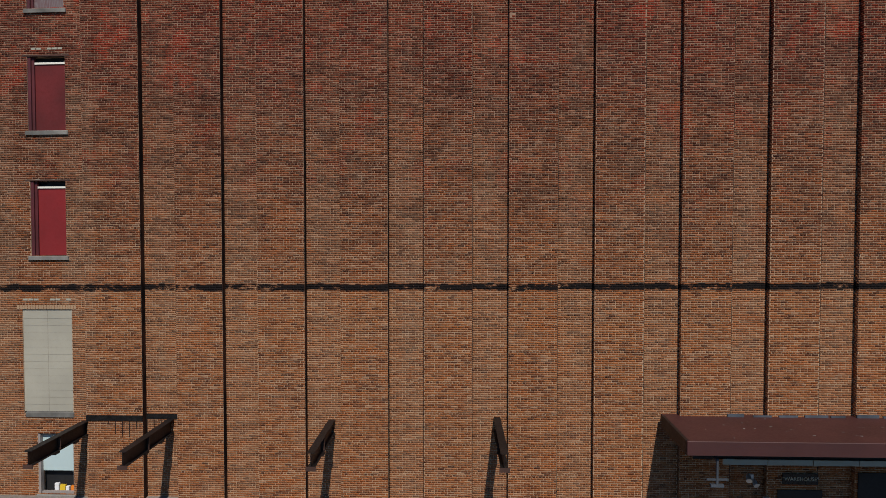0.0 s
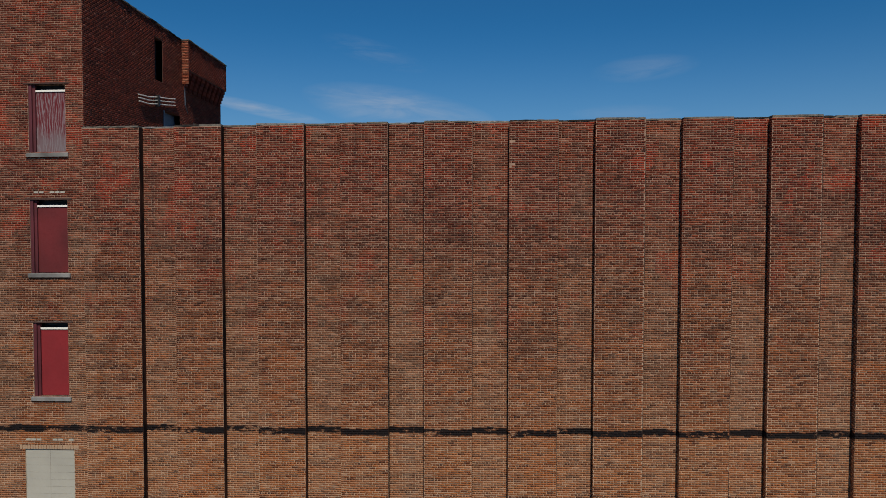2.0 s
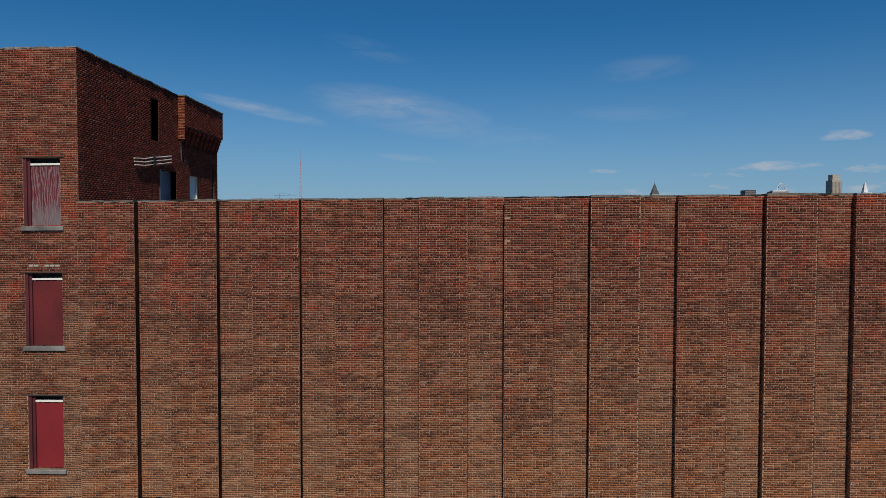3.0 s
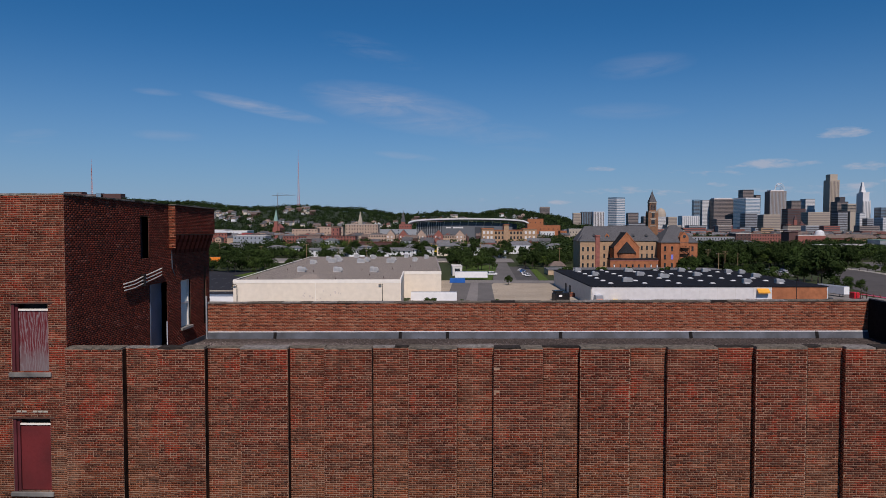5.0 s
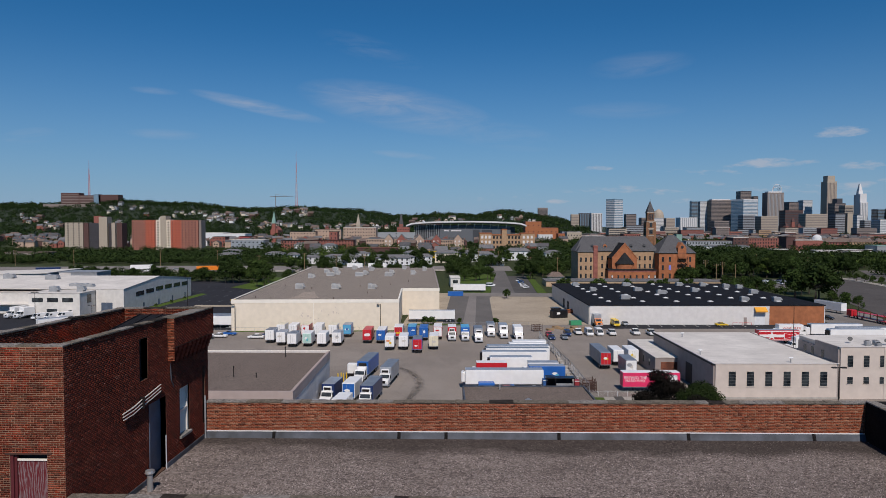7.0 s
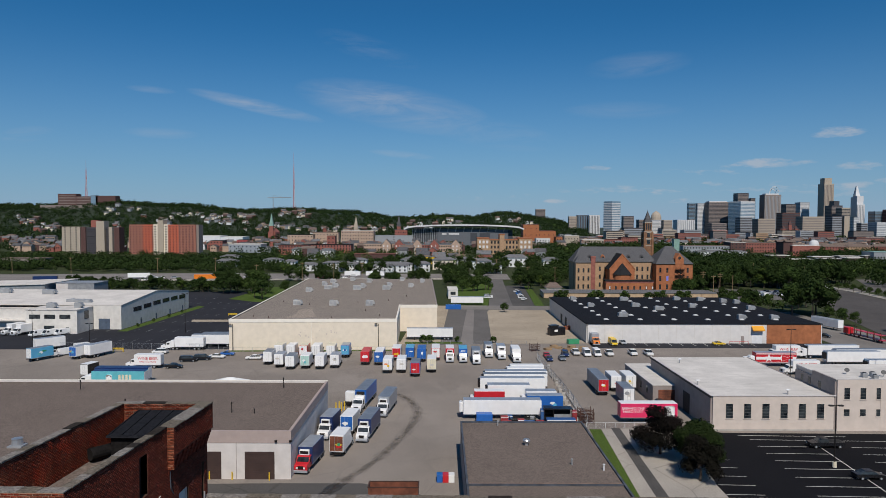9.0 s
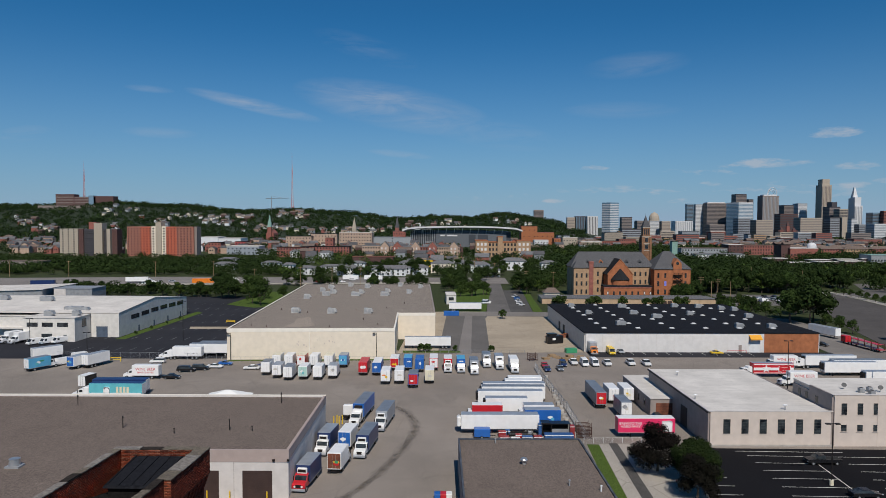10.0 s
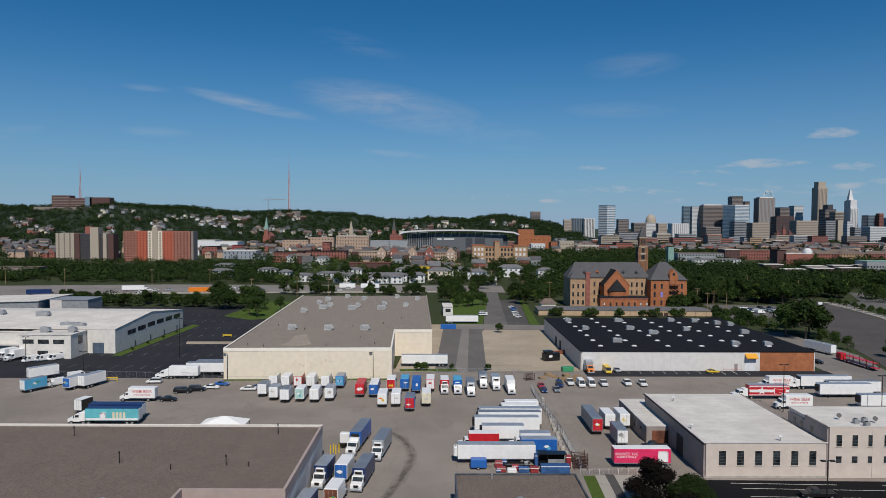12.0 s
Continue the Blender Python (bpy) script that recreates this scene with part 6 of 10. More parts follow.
def truck_cab(truck, x1, colour, hood=1.25):
    """A bonneted cab whose bumper is at x1."""
    def shell():
        s = Shape()
        side = [(x1 - hood - 1.7, 0.75), (x1 - 0.1, 0.75), (x1 - 0.02, 0.95), (x1 - 0.05, 1.45), (x1 - 0.25, 1.62), (x1 - hood, 1.78), (x1 - hood - 0.42, 2.55), (x1 - hood - 0.6, 2.66), (x1 - hood - 1.7, 2.68)]
        return s.slab(side, -1.12, 1.12)

    cab = part("cab", cached(("cab", round(x1, 2), colour, hood), shell, colour), "", truck)
    glass = cached(("windscreen", round(x1, 2), hood), lambda: Shape().slab([(x1 - hood - 0.02, 1.82), (x1 - hood + 0.01, 1.82), (x1 - hood - 0.39, 2.52), (x1 - hood - 0.42, 2.52)], -1.0, 1.0), "window_glass")
    part("windscreen", glass, "", cab)
    part("side_window", cached(("side_window", round(x1, 2), hood), lambda: Shape().box(x1 - hood - 1.45, x1 - hood - 0.5, -1.13, 1.13, 1.85, 2.45), "window_glass"), "", cab)
    part("grille", cached(("grille", round(x1, 2)), lambda: Shape().box(x1 - 0.06, x1 + 0.0, -0.5, 0.5, 0.95, 1.5), "steel_black"), "", cab)
    part("bumper", cached(("bumper", round(x1, 2)), lambda: Shape().cbox(x1 - 0.12, x1 + 0.1, -1.2, 1.2, 0.42, 0.78, 0.04), "paint_silver"), "", cab)
    for sgn in (-1, 1):
        part("headlight", cached(("headlight", round(x1, 2), sgn), lambda: Shape().box(x1 - 0.08, x1 + 0.02, sgn * 0.62 - 0.16, sgn * 0.62 + 0.16, 1.0, 1.3), "metal_white"), "", cab)
        part("mirror", cached(("mirror", round(x1, 2), sgn, hood), lambda: Shape().box(x1 - hood - 0.3, x1 - hood - 0.2, sgn * 1.32 - 0.1, sgn * 1.32 + 0.1, 1.75, 2.4), "steel_black"), "", cab)
    return cab


def box_truck(x, y, turn, L=8.0, cab="paint_white", side="paint_white", top="paint_white", rear="paint_white", label="", group="delivery trucks in the yard", reefer=False, prints=(), seed=0, cab_text=None):
    t = thing("box_truck", label or "white delivery box truck parked on asphalt", "truck", group, m=yard(x, y, 0.012, turn))
    h = 4.0
    cargo_box(t, -L / 2, L / 2 - 2.55, 1.05, h, side, top, rear)
    truck_cab(t, L / 2, cab)
    part("chassis", cached(("chassis", round(L, 2)), lambda: Shape().box(-L / 2 + 0.2, L / 2 - 0.4, -0.45, 0.45, 0.55, 0.95).box(-L / 2 - 0.08, -L / 2 + 0.05, -1.1, 1.1, 0.5, 0.65), "steel_black"), "", t)
    wheels(t, (L / 2 - 1.0, -L / 2 + 1.9), 1.2, 0.5, 0.34)
    if reefer:
        part("cooling_unit", cached(("cooling_unit", round(L, 2)), lambda: Shape().cbox(L / 2 - 2.55, L / 2 - 2.0, -0.85, 0.85, 2.72, 3.6, 0.08), "paint_white"), "", t)
        part("cooling_grille", cached(("cooling_grille", round(L, 2)), lambda: Shape().box(L / 2 - 2.0, L / 2 - 1.98, -0.7, 0.7, 2.9, 3.4), "steel_black"), "", t)
    if prints:
        graphic(t, 2.1, 2.3, pose(-L / 2 - 0.06, 0, 2.45, 0, 0, -90), prints, seed)
    return t


def trailer(x, y, turn, L=14.0, side="paint_white", top="paint_silver", rear="paint_white", label="", group="trailers in the yard", prints=(), seed=0, reefer=True, tractor=None, legs=True):
    t = thing("semi_trailer", label or "long white semi-trailer parked on asphalt", "trailer", group, m=yard(x, y, 0.012, turn))
    cargo_box(t, -L / 2, L / 2, 1.15, 4.2, side, top, rear)
    part("chassis", cached(("trailer_chassis", round(L, 2)), lambda: Shape().box(-L / 2 + 0.3, L / 2 - 0.6, -0.5, 0.5, 0.85, 1.1).box(-L / 2 - 0.05, -L / 2 + 0.08, -1.15, 1.15, 0.55, 0.7), "steel_black"), "", t)
    wheels(t, (-L / 2 + 1.6, -L / 2 + 2.9), 1.24, 0.5, 0.5)
    if legs and not tractor:
        for sgn in (-1, 1):
            part("landing_leg", cached(("landing_leg", round(L, 2), sgn), lambda: Shape().box(L / 2 - 2.8, L / 2 - 2.65, sgn * 0.85 - 0.07, sgn * 0.85 + 0.07, 0.05, 1.1).box(L / 2 - 2.9, L / 2 - 2.55, sgn * 0.85 - 0.15, sgn * 0.85 + 0.15, 0, 0.06), "steel_black"), "", t)
    if reefer:
        part("cooling_unit", cached(("reefer", round(L, 2)), lambda: Shape().cbox(L / 2, L / 2 + 0.5, -0.9, 0.9, 1.9, 3.8, 0.1), "steel_black"), "", t)
    seams = cached(("side_rib", round(L, 2), side), lambda: [Shape().box(-L / 2 + k * 1.22, -L / 2 + k * 1.22 + 0.05, -BOX_W / 2 - 0.012, BOX_W / 2 + 0.012, 1.2, 3.95) for k in range(1, int(L / 1.22))][0], side)
    part("side_rib", seams, "", t)
    if prints:
        graphic(t, 2.1, 2.4, pose(-L / 2 - 0.06, 0, 2.6, 0, 0, -90), prints, seed)
    if tractor:
        tr = thing("tractor_unit", "bonneted white tractor unit coupled to a trailer" if tractor == "paint_white" else "bonneted coloured tractor unit coupled to a trailer", "truck", "tractor units", m=yard(x, y, 0.012, turn) @ pose(L / 2 + 1.6, 0, 0))
        build_tractor(tr, tractor)
    return t


def build_tractor(tr, colour):
    truck_cab(tr, 3.0, colour, 1.45)
    part("sleeper", cached(("sleeper", colour), lambda: Shape().cbox(-1.45, -0.1, -1.15, 1.15, 0.9, 3.15, 0.15), colour), "", tr)
    part("chassis", cached(("tractor_chassis",), lambda: Shape().box(-3.0, 2.6, -0.45, 0.45, 0.5, 0.85).box(-2.9, -2.1, -0.55, 0.55, 0.85, 1.08), "steel_black"), "", tr)
    wheels(tr, (2.0, -1.1, -2.4), 1.22, 0.5, 0.4)


def car(x, y, turn, colour="paint_white", kind="sedan", label="", group="parked cars", L=4.7):
    names = {"sedan": "car", "suv": "car", "van": "van", "pickup": "pickup_truck"}
    t = thing(names[kind], label or "%s %s parked on asphalt" % (colour.split("_", 1)[1], kind), names[kind].split("_")[0], group, m=yard(x, y, 0.012, turn))
    h = L / 2
    prof = {
        "sedan": ([(-h, 0.45), (h - 0.05, 0.4), (h, 0.7), (h - 0.9, 0.92), (h - 1.3, 0.98), (-h + 0.9, 1.02), (-h, 0.98)], [(-h + 0.55, 1.0), (h - 1.25, 0.97), (h - 2.0, 1.42), (-h + 1.6, 1.43)], 0.88),
        "suv": ([(-h, 0.5), (h - 0.05, 0.45), (h, 0.9), (h - 0.9, 1.08), (-h, 1.12)], [(-h + 0.05, 1.1), (h - 1.0, 1.07), (h - 1.7, 1.72), (-h + 0.3, 1.75)], 0.95),
        "van": ([(-h, 0.45), (h - 0.05, 0.4), (h, 0.85), (h - 0.55, 1.15), (-h, 1.2)], [(-h, 1.18), (h - 0.6, 1.13), (h - 1.35, 2.2), (h - 1.6, 2.28), (-h + 0.05, 2.28)], 1.0),
        "pickup": ([(-h, 0.55), (h - 0.05, 0.5), (h, 1.05), (h - 1.3, 1.18), (-h, 1.15)], [(h - 3.4, 1.14), (h - 1.3, 1.16), (h - 1.95, 1.85), (h - 3.2, 1.87)], 0.98),
    }[kind]
    low, cabin, w = prof
    part("body", cached((kind + "_body", L, colour), lambda: Shape().slab(low, -w, w), colour), "", t)
    inset = w - 0.13

    def greenhouse():
        mid = sum(p[0] for p in cabin) / len(cabin)
        return Shape().loft([[(px, w - 0.03 if pz < 1.3 else inset, pz) for px, pz in cabin], [(px, -w + 0.03 if pz < 1.3 else -inset, pz) for px, pz in cabin]])

    top = max(p[1] for p in cabin)
    xs = [p[0] for p in cabin if p[1] > top - 0.2]
    if kind == "van":
        part("upper_body", cached((kind + "_upper", L, colour), greenhouse, colour), "", t)
        part("windscreen", cached((kind + "_screen", L), lambda: Shape().slab([(h - 0.58, 1.16), (h - 0.55, 1.16), (h - 1.28, 2.12), (h - 1.33, 2.12)], -0.85, 0.85), "window_glass"), "", t)
        part("side_window", cached((kind + "_glass", L), lambda: Shape().box(h - 2.2, h - 1.4, -0.99, 0.99, 1.3, 1.95), "window_glass"), "", t)
    else:
        part("glasshouse", cached((kind + "_glass", L), greenhouse, "window_glass"), "", t)
        part("roof", cached((kind + "_roof", L, colour), lambda: Shape().cbox(min(xs) - 0.02, max(xs) + 0.02, -inset - 0.02, inset + 0.02, top - 0.03, top + 0.05, 0.04), colour), "", t)
    if kind == "pickup":
        part("bed", cached(("bed", L), lambda: Shape().box(-h + 0.12, h - 3.5, -0.8, 0.8, 1.1, 1.17), "rubber"), "", t)
    part("light_bar", cached((kind + "_lamps", L), lambda: Shape().box(h - 0.1, h + 0.02, -w + 0.1, -w + 0.45, 0.62, 0.78).box(h - 0.1, h + 0.02, w - 0.45, w - 0.1, 0.62, 0.78), "metal_white"), "", t)
    wheels(t, (h - 0.95, -h + 0.95), w, 0.36 if kind in ("suv", "van", "pickup") else 0.32, 0.22)
    return t


AWAY, BACK, EAST, WEST = 90, -90, 0, 180
W_, S_, B_, R_ = "paint_white", "paint_silver", "paint_blue", "paint_red"
# row with their backs to the yard, along the cream warehouse
for i, (x, y, L, side, top, rear, pr) in enumerate((
    (-59.6, 203.6, 8, W_, "paint_dull_silver", W_, ()), (-55.2, 199.9, 8, W_, "paint_silver", "paint_white", ("wall_grey",)), (-51.3, 197.6, 8.4, W_, "paint_dull_silver", W_, ()),
    (-47.2, 198.6, 8, W_, W_, "paint_mint", (W_, "paint_teal")), (-42.9, 198.4, 8.4, W_, W_, W_, ()), (-38.9, 199.9, 8, W_, "paint_silver", W_, ("wall_grey", "metal_grey")),
    (-59.3, 214.4, 8, W_, "paint_cream", W_, ()), (-55.4, 213.9, 8, W_, W_, W_, ()), (-51.5, 214.1, 8, R_, "paint_cream", W_, (R_,)), (-47.6, 214.3, 8, W_, W_, W_, ()), (-43.0, 214.5, 8, W_, "paint_cream", W_, ()), (-38.6, 215.0, 8, B_, "paint_silver", "paint_light_blue", (W_, B_)))):
    box_truck(x, y, AWAY, L, W_, side, top, rear, ("green-and-white" if rear == "paint_mint" else "blue" if side == B_ else "red-and-white" if side == R_ else "white") + " delivery box truck parked in a row on grey asphalt", prints=pr, seed=i)
for i, (x, y, L, side, top, rear, pr) in enumerate((
    (-30.8, 206.1, 11, R_, R_, R_, (W_, W_)), (-26.7, 206.1, 11, B_, W_, B_, (W_,)), (-22.2, 212.0, 9, W_, W_, R_, ("paint_yellow", "paint_yellow")), (-18.1, 212.6, 9, B_, "paint_light_blue", "paint_blue", (W_,)), (-14.4, 211.0, 10, B_, B_, B_, (W_,)), (-10.2, 213.1, 10, R_, W_, W_, (R_,)),
    (-22.8, 194.5, 9, W_, W_, W_, ("paint_yellow", "paint_orange")), (-19.0, 195.1, 9, W_, W_, W_, ("wall_grey",)), (-14.7, 190.6, 9, B_, "paint_dull_silver", R_, (W_,)), (-10.5, 195.9, 9, "paint_cream", W_, "paint_cream", ("wall_grey",)))):
    col = {R_: "red", B_: "blue", W_: "white", "paint_cream": "cream"}[rear]
    box_truck(x, y, AWAY, L, W_, side, top, rear, col + " delivery truck with a printed rear door in the yard", prints=pr, seed=20 + i)
for i, (x, y, L, side, top, rf) in enumerate(((-5.7, 209.7, 9, R_, W_, True), (-1.7, 209.5, 9, B_, "paint_light_blue", False), (2.3, 207.4, 9.5, "paint_silver", "paint_dull_silver", True), (6.3, 216.8, 8, "paint_silver", "paint_dull_silver", True), (10.2, 214.1, 8, W_, "paint_silver", True), (14.5, 210.3, 9.5, W_, W_, False))):
    t = box_truck(x, y, BACK, L, W_, side, top, W_, ("red", "blue", "silver", "silver", "white", "white")[i] + " box truck with a white bonneted cab facing the yard", reefer=rf)
    if i < 2:
        part("printed_band", Shape().box(L / 2 - 2.54, L / 2 - 2.52, -1.1, 1.1, 2.75, 3.6), (R_, B_)[i], t)
        part("printed_bar", Shape().box(L / 2 - 2.52, L / 2 - 2.50, -0.7, 0.7, 3.1, 3.4), W_, t)
# trailers drawn up side by side beyond the small shed
t = trailer(7.4, 148.3, WEST, 16.8, label="long white semi-trailer with a white cooling unit", top="paint_silver", reefer=False)
part("cooling_unit", Shape().cbox(8.4, 9.3, -1.0, 1.0, 1.6, 3.7, 0.25), "paint_white", t, "rounded white cooling unit")
trailer(9.6, 162.2, WEST, 10.0, label="short white box trailer between longer trailers", top="paint_silver")
box_truck(3.6, 156.7, WEST, 9.5, W_, R_, W_, W_, "red-and-white delivery truck between parked trailers")
box_truck(15.4, 157.3, WEST, 9.5, W_, W_, "paint_silver", W_, "white-and-blue delivery truck between parked trailers")
trailer(10.9, 169.1, WEST, 16.0, label="long white semi-trailer in a tight row")
trailer(11.9, 173.7, WEST, 16.0, label="long white semi-trailer in a tight row", top="paint_dull_silver")
trailer(12.3, 177.1, WEST, 16.0, label="long white semi-trailer in a tight row")
trailer(15.7, 184.2, WEST, 9.0, label="short white trailer at the end of a row", top=W_)
trailer(14.9, 180.8, WEST, 9.5, label="short white trailer at the end of a row", top=W_)
t = trailer(17.0, 152.6, EAST, 8.0, "paint_blue", "paint_silver", "paint_blue", "blue trailer with a printed side behind a long white one", reefer=False)
graphic(t, 3.0, 2.0, pose(2.0, -1.32, 2.5), (W_, "paint_light_blue"), 3)
# trucks in two files beside the depot
tr = thing("tractor_unit", "white tractor unit without a trailer beside yellow posts", "truck", "tractor units", m=yard(-27.2, 158.3, 0.012, AWAY - 7))
build_tractor(tr, W_)
trailer(-24.0, 160.2, BACK - 7, 11.0, B_, "paint_dull_silver", W_, "blue semi-trailer with a white tractor facing the yard", tractor=W_)
box_truck(-18.3, 153.0, BACK - 7, 12, W_, "paint_silver", "paint_dull_silver", W_, "silver box truck with a white cab facing the depot lane", reefer=True)
box_truck(-19.9, 135.7, BACK - 7, 11.5, W_, "paint_navy", "paint_dull_silver", W_, "dark blue box truck with a white cab in the lane", reefer=True)
box_truck(-23.7, 138.6, AWAY - 7, 8.5, W_, W_, W_, B_, "white delivery truck with a blue printed rear door", prints=(W_, W_), seed=51)
box_truck(-27.8, 135.5, BACK - 7, 9, W_, "paint_navy", "paint_silver", W_, "navy refrigerated truck with a white cab beside the depot", reefer=True)
box_truck(-23.3, 125.9, AWAY - 7, 8, W_, W_, W_, "rust", "white delivery truck with a brown printed rear door", prints=(R_, "paint_yellow", "paint_green"), seed=52)
box_truck(-27.6, 117.7, BACK - 7, 9.2, R_, "paint_navy", "paint_silver", W_, "red-cabbed refrigerated truck beside the depot wall", reefer=True)
# right-hand yard
trailer(32.8, 174.3, AWAY, 13, "paint_dull_silver", "paint_dull_silver", R_, "dull blue trailer with a red printed rear", prints=("paint_yellow", W_), seed=61)
box_truck(36.9, 176.9, AWAY, 9, W_, W_, W_, W_, "white box truck with a red emblem on its rear", prints=(R_,), seed=62)
box_truck(40.7, 177.4, AWAY, 9, W_, W_, W_, W_, "white box truck with a yellow band on its rear", prints=("paint_cream", "paint_yellow"), seed=63)
trailer(37.0, 162.4, AWAY, 7, "paint_dull_silver", "paint_dull_silver", W_, "small grey trailer with a scuffed white rear", reefer=False, prints=("wall_grey", "metal_grey"), seed=64)
t = trailer(38.3, 147.1, WEST, 12.1, "paint_pink", W_, W_, "crimson printed trailer with a white roof beside a tree", reefer=False)
text_on(t, "BREWED THE\nHARD WAY", 0.8, pose(3.4, 1.32, 2.75, 90, 0, 180), "paint_white")
part("printed_panel", Shape().cbox(-5.4, -3.2, 1.305, 1.375, 1.4, 3.7, 0.2), "paint_white", t)
for i, (x, y) in enumerate(((92.8, 195.0), (98.4, 218.3), (-93.8, 194.4))):
    t = box_truck(x, y, WEST, 10.2, W_, W_, W_, W_, "white delivery truck lettered in red with WINE BEER")
    text_on(t, "WINE BEER", 1.15, pose(-1.4, 1.315, 2.9, 90, 0, 180), "paint_red")
    text_on(t, "SPIRITS & MORE", 0.68, pose(-1.4, 1.315, 1.95, 90, 0, 180), "paint_red")
t = trailer(90.5, 205.9, WEST, 12.0, R_, "paint_silver", W_, "red and white striped trailer with a big star shape", tractor=W_, reefer=False)
part("stripe", Shape().box(-5.9, 5.9, 1.305, 1.37, 2.15, 2.95).box(-5.9, 5.9, 1.305, 1.37, 3.7, 3.95).box(-5.9, 5.9, 1.305, 1.37, 1.3, 1.45), "paint_white", t)
star = [(2.2 + (1.35 if k % 2 == 0 else 0.55) * math.sin(k * math.pi / 5), 2.6 + (1.35 if k % 2 == 0 else 0.55) * math.cos(k * math.pi / 5)) for k in range(10)]
part("star_shape", Shape().loft([[(a, 1.372, b) for a, b in star], [(a, 1.40, b) for a, b in star]]), "paint_white", t)
bow = [(-4.8, 1.75), (-3.2, 2.2), (-1.6, 1.75), (-1.6, 3.25), (-3.2, 2.8), (-4.8, 3.25)]
part("bow_border", Shape().loft([[(-3.2 + (a + 3.2) * 1.12, 1.372, 2.5 + (b - 2.5) * 1.18) for a, b in bow], [(-3.2 + (a + 3.2) * 1.12, 1.39, 2.5 + (b - 2.5) * 1.18) for a, b in bow]]), "paint_white", t)
part("bow_shape", Shape().loft([[(a, 1.392, b) for a, b in bow], [(a, 1.41, b) for a, b in bow]]), R_, t)
trailer(113.9, 219.0, WEST, 16, "paint_white", "paint_silver", W_, "white semi-trailer with a silver roof near the boulevard", tractor=W_)
trailer(114.5, 208.7, WEST, 16, label="white semi-trailer parked near the boulevard", top="paint_silver")
trailer(119.0, 212.3, WEST, 16, label="white semi-trailer parked near the boulevard", top="paint_dull_silver")
trailer(119.5, 196.2, WEST, 16, label="white semi-trailer parked behind the office", top="paint_silver")
trailer(143.7, 280.3, -76, 14, label="white semi-trailer parked at the kerb of the boulevard", top="paint_silver", reefer=False)
# north-west corner
t = box_truck(-130.4, 205.0, 62, 9.5, W_, "paint_light_blue", "paint_dull_silver", W_, "blue printed box truck at the yard's edge", prints=("paint_green", W_), seed=70)
graphic(t, 4.5, 2.2, pose(-1.4, -1.32, 2.4), (W_, "paint_green", "paint_teal"), 71)
trailer(-138.0, 219.8, 50, 9, label="white box trailer at the yard's edge", reefer=False)
box_truck(-120.1, 208.7, 75, 9, W_, "paint_white", "paint_silver", B_, "white box truck with a blue printed rear", prints=("paint_yellow", "paint_light_blue"), seed=72)
trailer(-116.4, 210.4, 70, 8.6, label="white box trailer beside a yellow barrier", reefer=False)
box_truck(-102.6, 182.9, 75, 6.6, W_, "paint_black", W_, W_, "small white-roofed box truck with dark sides")
t = trailer(-89.5, 172.1, WEST, 13.5, "paint_teal", "paint_navy", W_, "teal printed semi-trailer with a dark blue roof", tractor=W_, reefer=False)
for k in range(4):
    part("printed_can", Shape().cbox(-0.8 - 0.9 * k, -0.2 - 0.9 * k, 1.305, 1.375, 1.7, 3.3, 0.08), "paint_cream", t)
part("printed_band", Shape().box(-6.6, 6.6, 1.305, 1.365, 1.3, 1.75), "paint_white", t)
part("printed_panel", Shape().cbox(1.4, 2.9, 1.305, 1.372, 1.8, 3.3, 0.3), "paint_white", t)
trailer(-90.8, 176.4, WEST, 14.0, "paint_navy", "paint_navy", W_, "dark blue semi-trailer behind a teal one", reefer=False)
trailer(-92.0, 222.5, WEST, 9.5, W_, W_, W_, "white trailer coupled to a white tractor by the fence", tractor=W_, reefer=False)
trailer(-86.0, 228.6, WEST, 15, W_, "paint_dull_silver", W_, "long white semi-trailer by the fence", reefer=False)
trailer(-84.0, 232.4, WEST, 15, "paint_dull_silver", "paint_dull_silver", W_, "long grey semi-trailer by the fence", reefer=False)
trailer(-14.0, 246.0, WEST, 16.5, label="long white semi-trailer backed along a loading dock", top="paint_silver", reefer=False)
trailer(-1.0, 349.5, EAST, 16.5, label="white trailer parked across the far lane", reefer=False)
solo("skip", Shape().cbox(-3.7, 3.7, -1.2, 1.2, 0.1, 2.2, 0.1), "paint_blue", "blue steel skip beside the far lane", "skip", m=yard(-7.6, 331.5, 0))
for x, y in ((-166.6, 248.6), (-171.0, 249.8)):
    box_truck(x, y, -110, 8, W_, W_, W_, W_, "white box truck parked by the grey plant")
for x, y in ((-159.0, 245.6), (-155.4, 247.3), (-151.8, 249.2)):
    car(x, y, -118, "paint_white", "van", "white panel van parked by the grey plant", "vans by the plant", 5.5)
car(-127.5, 212.0, 60, "paint_white", "van", "white van with red trim among the trucks", "vans", 5.4)
car(-127.2, 221.0, 50, "paint_white", "van", "tall white van among the trucks", "vans", 5.8)
car(-98.9, 215.3, WEST, "paint_white", "suv", "white car parked by the fence")
car(-84.8, 203.6, 6, "paint_black", "suv", "black sport utility car in the yard", L=5.2)
car(-81.4, 206.0, 6, "paint_black", "suv", "second black sport utility car in the yard", L=5.0)
car(-85.1, 194.2, EAST, "paint_black", "sedan", "black saloon car in the yard", L=4.9)
car(-77.9, 209.0, EAST, "paint_white", "sedan", "white saloon car near the cream shed")
car(-76.2, 213.5, EAST, "paint_blue", "sedan", "blue saloon car near the cream shed", L=4.2)
car(-66.0, 207.7, WEST, "paint_white", "sedan", "white saloon car beside the truck row", L=4.9)
car(-63.6, 211.5, WEST, "paint_navy", "sedan", "dark blue saloon behind a white one", L=4.6)
